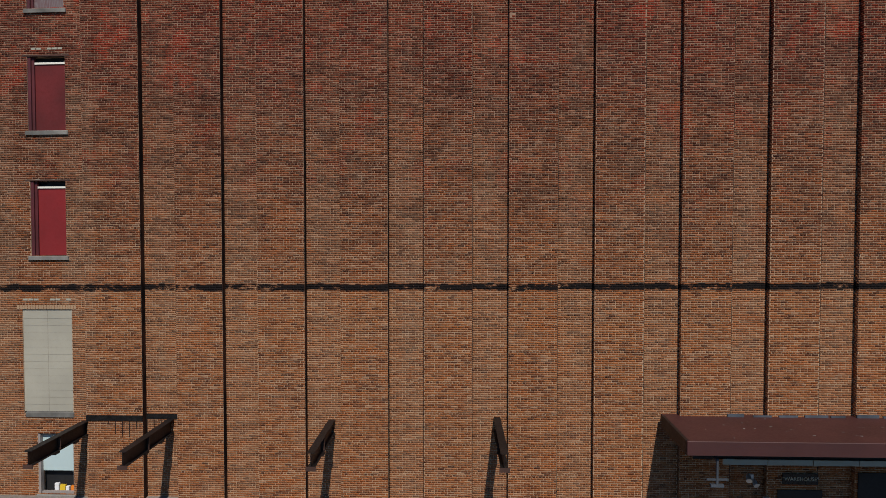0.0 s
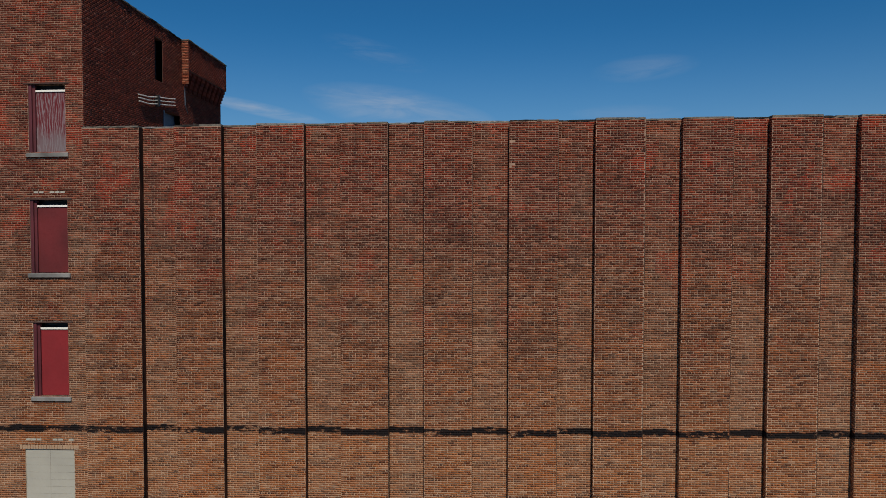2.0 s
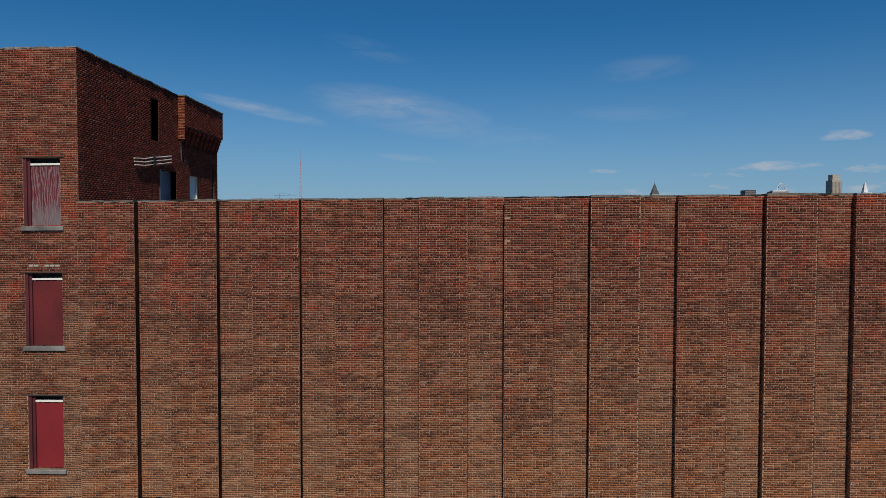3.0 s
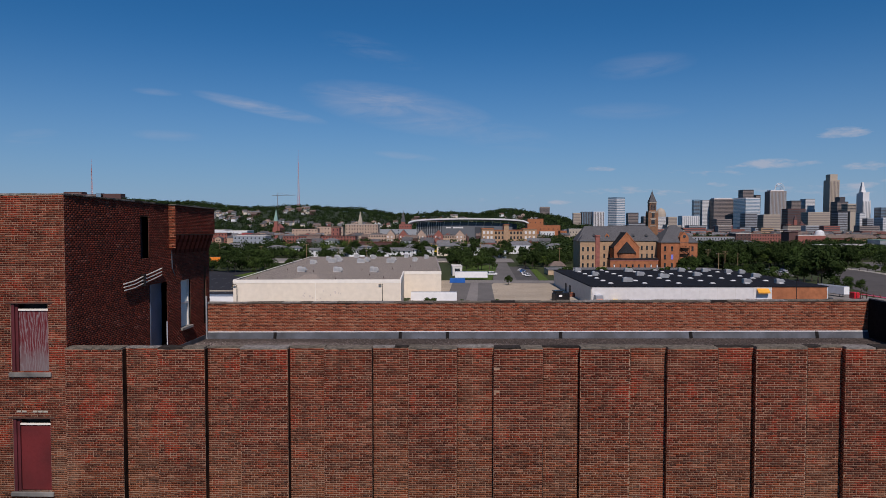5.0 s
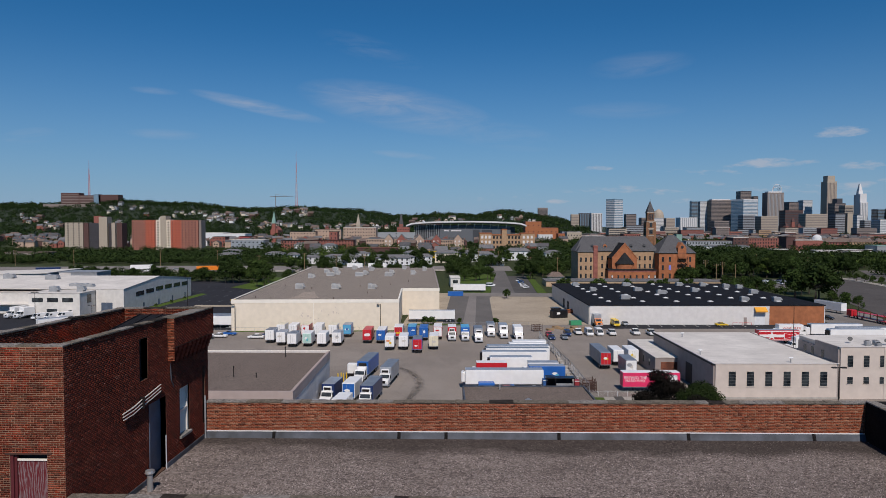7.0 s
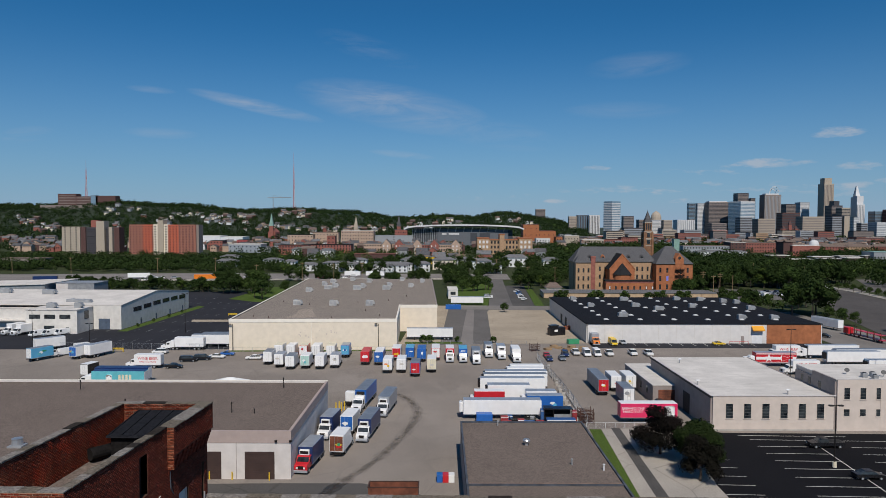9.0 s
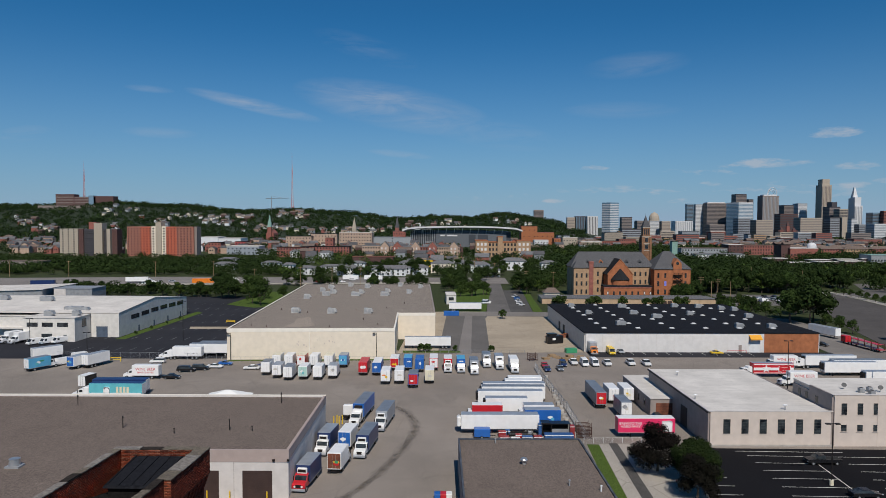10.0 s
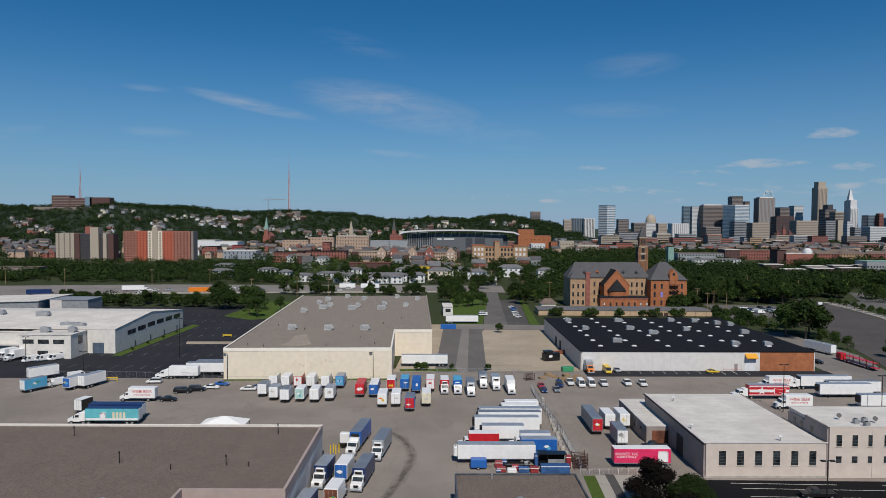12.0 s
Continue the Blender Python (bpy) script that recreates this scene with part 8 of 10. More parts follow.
for k in range(4):
    z = 3.6 + k * 3.4
    if k < 3:
        part("landing", Shape().box(59.6, 65.0, -3.8, -2.2, z, z + 0.15), "steel_black", escape)
    part("stair_flight", Shape().tube((59.8 if k % 2 else 64.8, -3.2, z), (64.8 if k % 2 else 59.8, -3.2, z - 3.4), 0.25, None, 4), "steel_black", escape)
    part("handrail", Shape().box(59.6, 65.0, -3.8, -3.7, z + 0.9, z + 1.0), "steel_black", escape)
for px in (59.7, 62.3, 64.9):
    part("post", Shape().box(px - 0.08, px + 0.08, -3.82, -3.66, 0, 15.2), "steel_black", escape)
part("bell_tower", Shape().box(50.2, 55.6, 30.2, 35.6, 0, 36.0), "brick_umber", convent, "slender brown brick bell tower")
for cx in (49.7, 54.8):
    for cy in (29.7, 34.8):
        part("tower_pier", Shape().box(cx, cx + 1.3, cy, cy + 1.3, 0, 34.6).loft([[(cx, cy, 34.6), (cx + 1.3, cy, 34.6), (cx + 1.3, cy + 1.3, 34.6), (cx, cy + 1.3, 34.6)], [(cx + 0.4, cy + 0.4, 36.6), (cx + 0.9, cy + 0.4, 36.6), (cx + 0.9, cy + 0.9, 36.6), (cx + 0.4, cy + 0.9, 36.6)]]), "brick_umber", convent)
part("belfry", Shape().box(50.7, 55.1, 30.7, 35.1, 36.0, 42.4), "brick_umber", convent)
for z in (27.0, 31.6, 36.0, 42.0):
    o = 0.25 if z < 42 else -0.2
    part("tower_band", Shape().box(50.2 - o, 55.6 + o, 30.2 - o, 35.6 + o, z - 0.25, z + 0.3), "tower_stone", convent)
for z, hw, ww in ((28.2, 2.8, 1.1), (32.4, 3.0, 0.9)):
    part("tower_window", Shape().box(52.9 - ww, 52.9 + ww, 30.1, 30.18, z, z + hw), "window_glass", convent)
    part("window_arch", Shape().box(52.9 - ww - 0.3, 52.9 + ww + 0.3, 29.95, 30.18, z + hw, z + hw + 0.35), "tower_stone", convent)
for wx in (51.3, 52.5, 53.7):
    part("belfry_louvre", Shape().box(wx, wx + 0.8, 30.62, 30.68, 37.4, 41.0), "window_glass", convent)
part("spire", Shape().loft([[(50.5, 30.5, 42.4), (55.3, 30.5, 42.4), (55.3, 35.3, 42.4), (50.5, 35.3, 42.4)], [(51.6, 31.6, 45.6), (54.2, 31.6, 45.6), (54.2, 34.2, 45.6), (51.6, 34.2, 45.6)], [(52.8, 32.8, 49.6), (53.0, 32.8, 49.6), (53.0, 33.0, 49.6), (52.8, 33.0, 49.6)]]), "slate", convent)
part("finial", Shape().tube((52.9, 32.9, 49.5), (52.9, 32.9, 51.0), 0.1, 0.03, 5), "steel_black", convent)
wallc = thing("garden_wall", "long low ochre garden range before the convent", "wall", m=pose(41.5, 382, 0, 0, 0, 1.2))
part("wall", Shape().box(0, 96, 0, 0.6, 0, 2.9).box(0, 0.5, 0.6, 17.5, 0, 2.9).box(95.5, 96, 0.6, 17.5, 0, 2.9), "wall_ochre", wallc)
part("flat_roof", Shape().box(-0.3, 96.3, -0.3, 17.6, 2.9, 3.2), "roof_grey_tile", wallc)
part("loading_door", Shape().box(66, 72, -0.06, 0, 0, 1.9), "door_brown", wallc)
for k in range(16):
    part("buttress", Shape().box(3 + 6 * k, 3.5 + 6 * k, -0.25, 0, 0, 2.6), "wall_ochre", wallc)
pav = thing("garden_pavilion", "small pavilion with a brown hipped roof", "pavilion", m=pose(46, 410, 0, 0, 0, 2))
part("wall", Shape().box(0, 9, 0, 7, 0, 3.2), "wall_cream", pav)
part("roof", hip_roof(0, 9, 0, 7, 3.2, 6.0, 3), "roof_brown_tile", pav)


# ---- town houses and larger blocks ----
def block(name, label, category, x0, x1, y, depth, h, wall, roof="roof_grey_tile", floors=0, cols=0, hip=0.0, glass="window_glass", group="", kind="", turn=2.0, win=(1.3, 1.7)):
    b = thing(name, label, category, group, kind, m=pose(x0, y, 0, 0, 0, turn))
    w = x1 - x0
    part("wall", Shape().box(0, w, 0, depth, 0, h), wall, b)
    if hip:
        part("roof", hip_roof(0, w, 0, depth, h, h + hip, min(depth / 2, w / 3), 0.7), roof, b)
    else:
        part("roof", Shape().box(-0.3, w + 0.3, -0.3, depth + 0.3, h, h + 0.5), roof, b)
    if floors and cols:
        windows_grid(b, (w / cols - win[0]) / 2, w / cols, cols, h / floors * 0.32, h / floors, floors, win[0], win[1], -0.02, glass)
    return b


for x0, x1, y, h, hp, c in (
    (-130.5, -99.0, 600, 5.4, 1.8, "metal_white"), (-86.8, -49.4, 585, 5.6, 2.0, "metal_white"), (-32.3, -12.0, 600, 8.5, 2.6, "wall_cream"), (-0.1, 19.9, 610, 7.0, 2.6, "metal_white"),
    (31.9, 55.0, 640, 8.5, 3.2, "metal_white"), (66.5, 80.7, 620, 8.0, 2.4, "metal_white"), (-235.7, -216.2, 625, 5.2, 2.2, "metal_white"), (-164.2, -154.1, 600, 6.5, 2.0, "metal_white"),
    (-220.3, -198.4, 840, 7.5, 2.5, "metal_white"), (-176.3, -159.6, 800, 8, 2.5, "metal_white"), (-117.9, -96.6, 640, 6, 2, "metal_white"), (-64.7, -40.9, 640, 6.5, 2.2, "metal_white"), (275.6, 335.1, 840, 6.5, 1.6, "metal_white"), (7.3, 26.6, 560, 6.0, 2.2, "metal_white"), (-109.7, -89.8, 570, 5.6, 2.0, "metal_white"), (-80.7, -51.5, 566, 5.6, 2.0, "metal_white"), (-46.6, -33.3, 575, 6.5, 2.4, "metal_white"), (-195.6, -177.9, 640, 5.6, 2.0, "metal_white"), (-144.3, -128.9, 575, 5.6, 2.0, "metal_white"), (-12.0, 7.3, 650, 6.5, 2.2, "metal_white"), (-258.2, -239.3, 700, 5.5, 2.0, "metal_white")):
    block("apartment_house", "pale two-storey apartment house with a grey hipped roof", "house", x0, x1, y, 11, h, c, "roof_grey_tile", 2, max(3, int((x1 - x0) / 4)), hp, group="pale apartment houses")
for i, (x0, x1, y, dp, h, wall, roof, fl, co, label) in enumerate((
    (-116.8, -75.5, 690, 14, 9, "brick_dark_far", "rust", 1, 8, "low dark red brick hall"), (-60.3, -35.0, 680, 12, 7, "paint_yellow", "roof_grey_tile", 0, 0, "bright yellow market shed"),
    (-133.6, -87.1, 860, 16, 14, "brick_tan_far", "roof_grey_tile", 3, 14, "buff brick terrace"), (-86.8, -43.9, 850, 16, 13, "brick_red_far", "roof_grey_tile", 3, 14, "red and buff brick terrace"), (-44.8, -10.2, 855, 16, 13, "brick_tan_far", "roof_grey_tile", 3, 12, "buff brick terrace with gables"),
    (-320.8, -277.6, 900, 30, 11, "paint_silver", "roof_white", 2, 8, "pale blue metal-clad block"), (-470.6, -435.7, 1180, 40, 16, "metal_white", "roof_white", 0, 0, "white industrial hall"), (-423.7, -385.9, 1150, 40, 15, "metal_white", "roof_white", 0, 0, "white industrial hall"),
    (-369.0, -351.1, 960, 20, 14, "brick_red_far", "tar", 3, 4, "red brick corner block"), (-357.6, -340.1, 1040, 18, 13, "brick_rose", "tar", 2, 4, "rose-red block"), (-239.3, -202.2, 850, 18, 12, "brick_red_far", "tar", 3, 10, "long red brick mill"),
    (-212.7, -157.1, 900, 22, 11, "brick_red_far", "tar", 3, 14, "long red brick mill"), (-192.8, -182.0, 920, 14, 22, "brick_red_far", "tar", 4, 2, "red brick mill tower"), (-213.3, -159.7, 1130, 30, 26, "brick_tan_far", "roof_white", 5, 12, "tall buff office block"),
    (-163.8, -98.2, 1180, 30, 17, "tower_grey", "tower_grey", 4, 1, "open concrete parking deck"), (-319.3, -274.4, 1190, 20, 18, "brick_tan_far", "tar", 3, 8, "tan brick block"), (-281.4, -235.5, 1220, 20, 22, "brick_tan_far", "tar", 3, 8, "tan brick block"),
    (-141.6, -118.1, 1290, 20, 26, "brick_red_far", "slate", 3, 5, "red brick gabled block"), (100.8, 130.7, 1300, 40, 36, "brick_orange", "brick_red_far", 3, 3, "orange brick theatre hall"), (128.4, 163.8, 1310, 40, 24, "brick_orange", "brick_red_far", 2, 4, "orange brick theatre wing"),
    (156.3, 183.9, 1250, 25, 14, "brick_orange", "brick_red_far", 2, 5, "orange brick wing"), (110.9, 134.4, 1150, 20, 14, "tower_white", "roof_white", 2, 5, "white office block"), (162.1, 187.1, 1180, 20, 18, "tower_stone", "roof_white", 2, 5, "cream office block"),
    (359.9, 380.7, 960, 25, 14, "brick_dark_far", "roof_white", 3, 4, "grey-brown school wing"), (384.7, 436.0, 970, 25, 13, "brick_red_far", "roof_brown_tile", 3, 14, "long red brick school"), (391.0, 402.2, 870, 20, 17, "brick_dark_far", "tar", 0, 0, "dark brick hall end"),
    (399.9, 433.7, 865, 24, 13, "brick_red_far", "roof_white", 1, 9, "red brick hall below a dome"), (286.4, 347.9, 930, 20, 10, "tower_grey", "roof_brown_tile", 2, 16, "low grey school block"), (264.8, 272.1, 900, 8, 20, "copper_green", "tar", 0, 0, "slim green-grey stair tower"),
    (437.9, 477.0, 760, 22, 10, "metal_grey", "copper_green", 1, 12, "grey shed with a green roof"), (605.3, 636.5, 1120, 20, 8, "metal_white", "roof_grey_tile", 2, 8, "white terrace"), (262.6, 291.8, 1200, 25, 15, "brick_red_far", "tar", 3, 8, "red brick warehouse"),
    (188.0, 223.6, 1150, 25, 12, "tower_stone", "roof_white", 2, 8, "pale office block"), (229.4, 258.2, 1180, 25, 12, "brick_red_far", "tar", 2, 8, "red brick block"), (-448.9, -406.9, 640, 14, 6, "wall_taupe", "roof_brown_tile", 1, 10, "low brown school building"))):
    block("city_block", label + " among the trees", "building", x0, x1, y, dp, h, wall, roof, fl, co, group="city blocks", win=(1.6, 2.0))
# gables along the brick terrace
for k, gx in enumerate((-108.7, -92.9, -70.4, -49.2, -22.7)):
    gb = thing("terrace_gable", "red brick gabled bay of the terrace", "building", "terrace gables", m=pose(gx, 846, 0, 0, 0, 2))
    part("wall", gable_wall(0, 11, 0, 16, 0, 13.5, 20), "brick_red_far" if k % 2 else "brick_tan_far", gb)
    part("roof", Shape().loft([[(-0.5, -0.3, 13.2), (5.5, -0.3, 20.1), (5.5, 16, 20.1), (-0.5, 16, 13.2)], [(-0.5, -0.3, 13.7), (5.5, -0.3, 20.6), (5.5, 16, 20.6), (-0.5, 16, 13.7)]]).loft([[(11.5, -0.3, 13.2), (5.5, -0.3, 20.1), (5.5, 16, 20.1), (11.5, 16, 13.2)], [(11.5, -0.3, 13.7), (5.5, -0.3, 20.6), (5.5, 16, 20.6), (11.5, 16, 13.7)]]), "roof_grey_tile", gb)
    windows_grid(gb, 1.4, 4.8, 2, 2.0, 4.2, 3, 1.6, 2.3, -0.05, "wall_white")
school = thing("school", "old yellow brick school with tall pilastered bays", "building", m=pose(9.6, 860, 0, 0, 0, 2))
part("wall", Shape().box(0, 66, 2, 24, 0, 19).box(0, 15, 0, 24, 0, 21).box(28, 34, 0, 24, 0, 26).box(52, 69, 0, 24, 0, 21), "brick_buff", school)
part("cornice", Shape().box(-0.5, 15.5, -0.5, 24, 21, 22).box(51.5, 69.5, -0.5, 24, 21, 22).box(15.5, 51.5, 1.4, 24, 19, 20).box(27.5, 34.5, -0.5, 4, 26, 27), "brick_orange", school)
windows_grid(school, 2, 4.6, 3, 2.5, 6.2, 3, 2.6, 3.6, -0.02, "wall_white")
windows_grid(school, 17, 4.2, 3, 2.5, 6.0, 3, 2.2, 3.4, 1.98)
windows_grid(school, 36, 4.2, 4, 2.5, 6.0, 3, 2.2, 3.4, 1.98)
windows_grid(school, 54, 5.0, 3, 2.5, 6.2, 3, 2.6, 3.6, -0.02, "wall_white")
dome = thing("hall_dome", "small white dome on a red brick hall", "dome", m=pose(432.1, 878, 13.5))
part("drum", Shape().tube((0, 0, 0), (0, 0, 2), 5.6, None, 18), "tower_white", dome)
part("shell", Shape().loft([[(r * math.cos(a * math.pi / 9), r * math.sin(a * math.pi / 9), z) for a in range(18)] for r, z in ((5.4, 2), (4.9, 4), (3.4, 5.6), (1.4, 6.5), (0.2, 6.7))]), "tower_white", dome)

for k in range(9):
    tx, ty = 420 + 40 * (k % 5) + 9 * (k // 5), 985 + 55 * (k // 5) + 6 * (k % 5)
    block("terrace_row", "long brown-roofed brick terrace in the far town", "house", tx, tx + 34, ty, 13, 7.5, "brick_red_far" if k % 3 else "brick_buff", "roof_brown_tile", 2, 9, 4.0, group="brown-roofed terraces", turn=-6)
for k in range(10):
    tx, ty = 318 + 34 * (k % 5) + 12 * (k // 5), 690 + 50 * (k // 5) + 13 * (k % 3)
    block("flat_roofed_row", "low dark apartment row with a flat white roof", "house", tx, tx + 22, ty, 12, 5.5, "brick_dark_far", "roof_white", 2, 8, 0.0, group="flat-roofed rows", turn=4)

# apartment towers
tower_a = thing("apartment_tower", "tall pale concrete apartment tower with dark balconies", "apartment tower", m=pose(-517, 850, 0, 0, 0, 2))
part("west_slab", Shape().box(0, 23, 0, 22, 0, 34.5), "tower_stone", tower_a)
part("balcony_core", Shape().box(23, 67, 4, 22, 0, 34.0), "tower_dark", tower_a)
part("stair_shaft", Shape().box(43.5, 54, 0, 12, 0, 42), "tower_stone", tower_a)
part("end_fin", Shape().box(61, 65.5, -3, 10, 0, 34.5), "tower_stone", tower_a)
part("brick_pier", Shape().box(23, 29, 2, 4, 0, 34.2), "brick_dark_far", tower_a)
part("brick_pier", Shape().box(65.5, 72, 2, 16, 0, 34), "brick_dark_far", tower_a)
part("plant_room", Shape().box(33, 42, 8, 18, 34, 43), "brick_red_far", tower_a)
windows_grid(tower_a, 3.2, 7, 3, 2.5, 3.0, 11, 1.7, 1.5, -0.02)
rail_me = Shape().box(0, 14, 3.6, 4.0, 0, 0.9).mesh("balcony", "tower_dark")
for k in range(11):
    part("balcony", rail_me, "", tower_a, m=pose(29.3, 0, 1.5 + 3.0 * k))
    part("balcony", rail_me, "", tower_a, m=pose(54.0, 0, 1.5 + 3.0 * k) @ Matrix.Diagonal((0.5, 1, 1, 1)))
tower_b = thing("apartment_tower", "broad red brick apartment slab with pale central stair bay", "apartment tower", m=pose(-430, 850, 0, 0, 0, 2))
part("wall", Shape().box(0, 84, 0, 18, 0, 37.5), "brick_salmon", tower_b)
for bx in (17, 50):
    part("bright_wall", Shape().box(bx, bx + 12.5, -0.2, 0, 0, 37.5), "brick_bright", tower_b)
part("end_wall", Shape().box(84, 87, 3, 18, 0, 37.5), "tower_brown", tower_b)
part("stair_bay", Shape().box(31, 49, -0.5, 10, 0, 38.0), "wall_cream", tower_b)
part("lift_shaft", Shape().box(37, 44, -2.2, 10, 0, 43), "tower_stone", tower_b)
windows_grid(tower_b, 1.0, 3.9, 8, 1.8, 3.25, 11, 1.6, 1.5, -0.25)
windows_grid(tower_b, 51.0, 4.1, 8, 1.8, 3.25, 11, 1.6, 1.5, -0.25)
windows_grid(tower_b, 32.2, 13.2, 2, 1.8, 3.25, 11, 2.4, 1.5, -0.55)

# stadium
st = thing("stadium", "long stadium with a white roof ring and grey facade", "stadium", m=pose(-114.8, 1200, 0, 0, 0, 1))
part("bowl", Shape().box(14, 190, 4, 120, 0, 27), "stadium_grey", st)
for k in range(14):
    part("column", Shape().box(14 + 3.2 * k, 14.7 + 3.2 * k, 0, 1, 0, 30), "tower_grey", st)
part("facade", Shape().box(58, 182, 0, 4, 0, 28.5), "stadium_facade", st)
part("facade_band", Shape().box(116, 128, -0.3, 0, 4, 22).box(132, 150, -0.3, 0, 4, 22), "stadium_grey", st)
part("concourse", Shape().box(18, 150, 1, 4, 27, 30), "tower_dark", st)
part("sign_bar", Shape().box(66, 74, -0.4, 0, 19, 21.5).box(78, 96, -0.4, 0, 19, 21.5), "tower_white", st)
arc = [(209 * k / 24, 30.0 + 7.2 * math.sin(math.pi * k / 24) ** 0.35) for k in range(25)]
part("roof_ring", Shape().loft([[(x, -10, z) for x, z in arc] + [(x, -10, z - 2.6) for x, z in arc[::-1]], [(x, 45, z - 2) for x, z in arc] + [(x, 45, z - 4.6) for x, z in arc[::-1]]][::-1]), "tower_white", st)
for k in range(12):
    part("roof_strut", Shape().tube((20 + 14 * k, 0, 24), (22 + 14 * k, -6, 35.5), 0.6, None, 5), "tower_white", st)


# ---- downtown ----
def tower(x0, x1, y, h, wall, glass="window_glass", bands=0, piers=0, label="", depth=40, setback=None, cap=None, cap_stone="tower_white", dome=False, turn=0.0):
    depth = min(depth, 0.8 * (x1 - x0))
    xa = x0 + max(0.0, x0 / y) * depth
    w = x1 - xa
    t = thing("office_tower", label + " in the distant downtown", "office tower", "downtown towers", m=pose(xa, y, 0))
    if turn:  # a square tower that shows two faces
        w = depth = (x1 - x0) / (math.cos(math.radians(turn)) + math.sin(math.radians(turn)))
        t.matrix_world = pose(x0 + w * math.sin(math.radians(turn)), y, 0, 0, 0, turn)
    part("wall", Shape().box(0, w, 0, depth, 0, h), wall, t)
    if bands:
        bands = max(bands, int(h / 4.6))
        me = Shape().box(-0.3, w - 0.8, -0.3, depth - 0.8, 0, 0.5).mesh("window_band", glass)
        step = h * 0.94 / bands
        for k in range(bands):
            part("window_band", me, "", t, m=pose(0, 0, h * 0.04 + k * step) @ Matrix.Diagonal((1, 1, step, 1)))
    if piers:
        for k in range(piers):
            part("pier", Shape().box(w * (k + 0.2) / piers, w * (k + 0.55) / piers, -0.8, 0, 2, h * 0.97), glass, t)
    if setback:
        part("crown", Shape().box(w * setback[0], w * setback[1], depth * 0.15, depth * 0.85, h, h + setback[2]), setback[3], t)
    if cap and dome:
        ring = lambda f, z: [(w * 0.5 + w * 0.46 * f * math.cos(q * math.pi / 7), depth * 0.5 + w * 0.46 * f * math.sin(q * math.pi / 7), z) for q in range(14)]
        part("dome", Shape().loft([ring(f, h + cap * g) for f, g in ((1, 0), (0.98, 0.3), (0.86, 0.6), (0.6, 0.85), (0.25, 0.98), (0.04, 1.05))]), cap_stone, t)
    elif cap:
        part("cap", Shape().loft([[(w * 0.15, 4, h), (w * 0.85, 4, h), (w * 0.85, depth - 4, h), (w * 0.15, depth - 4, h)], [(w * 0.42, depth * 0.4, h + cap), (w * 0.58, depth * 0.4, h + cap), (w * 0.58, depth * 0.6, h + cap), (w * 0.42, depth * 0.6, h + cap)]]), cap_stone, t)
    return t


tower(352.4, 394.9, 1800, 95.3, "tower_glass", "tower_white", 16, 0, "slender blue glass tower with pale bands", turn=34)
tower(307.2, 339.8, 2000, 60.5, "tower_dark", "tower_glass", 0, 6, "dark office block with blue glass")
tower(336.4, 371.9, 1980, 60.5, "tower_white", "tower_dark", 0, 7, "white and dark striped office block")
tower(284.3, 308.8, 2000, 57.2, "tower_stone", "tower_brown", 5, 0, "pale stepped stone block")
tower(459.4, 496.9, 2100, 59.2, "tower_dark", "tower_brown", 5, 0, "dark brown office block")
tower(567.0, 613.0, 2200, 48.0, "tower_grey", "tower_white", 4, 0, "grey domed hall", cap=27, cap_stone="tower_stone", dome=True)
tower(515.7, 562.8, 2150, 48.7, "tower_brown", "tower_dark", 4, 0, "brown office block")
tower(592.5, 627.2, 2150, 47.0, "tower_stone", "tower_brown", 3, 0, "low stone office block")
tower(555.9, 614.2, 1900, 47.6, "tower_white", "tower_grey", 0, 9, "white government block with dark slits")
tower(717.5, 745.4, 2300, 105.3, "tower_glass", "tower_dark", 10, 0, "blue-grey glass tower")
tower(740.3, 773.5, 2290, 103.2, "tower_grey", "tower_white", 10, 0, "pale glazed tower")
tower(758.2, 834.4, 2250, 106.0, "tower_brown", "tower_dark", 14, 0, "brown banded office tower", setback=(0.05, 0.95, 3, "tower_white"))
tower(815.5, 885.0, 2150, 106.0, "tower_white", "tower_glass", 12, 0, "white banded office tower", turn=20)
tower(867.7, 917.6, 2300, 137.4, "tower_dark", "tower_brown", 16, 0, "dark banded tower")
tower(921.6, 943.9, 2310, 120.7, "tower_dark", "tower_brown", 16, 0, "dark banded tower")
tw = tower(932.0, 1000.6, 2250, 130.0, "tower_brown", "tower_grey", 0, 12, "broad brown-grey tower crowned with steel arches", setback=(0.1, 0.9, 4, "tower_white"))
for k in range(3):
    arch = Shape()
    r = 15 - 3 * k
    for a in range(12):
        p = [(35 + r * math.cos(math.pi * (a + j) / 12), 12 + 6 * k, 130.0 + 4 + r * 1.5 * math.sin(math.pi * (a + j) / 12)) for j in (0, 1)]
        arch.tube(p[0], p[1], 0.9, None, 5)
    part("crown_arch", arch, "tower_white", tw)
tower(1022.8, 1070.7, 2300, 101.5, "tower_dark", "tower_brown", 9, 0, "dark office tower")
tower(1076.3, 1124.5, 2320, 107.6, "tower_grey", "tower_white", 9, 0, "grey and white banded tower")
tower(876.6, 943.8, 2000, 68.8, "brick_dark_far", "tower_dark", 6, 0, "dark red-brown office block")
tower(1091.0, 1140.1, 2200, 162.6, "tower_stone", "tower_brown", 0, 7, "tall tan stone skyscraper with stepped crown", setback=(0.12, 0.88, 18, "tower_stone"))
tower(1063.1, 1115.0, 2100, 92.0, "tower_dark", "tower_brown", 8, 0, "dark glazed tower", setback=(0.3, 0.8, 14, "tower_dark"))
tower(1068.9, 1111.3, 2050, 84.4, "tower_stone", "tower_dark", 7, 0, "stone office tower")
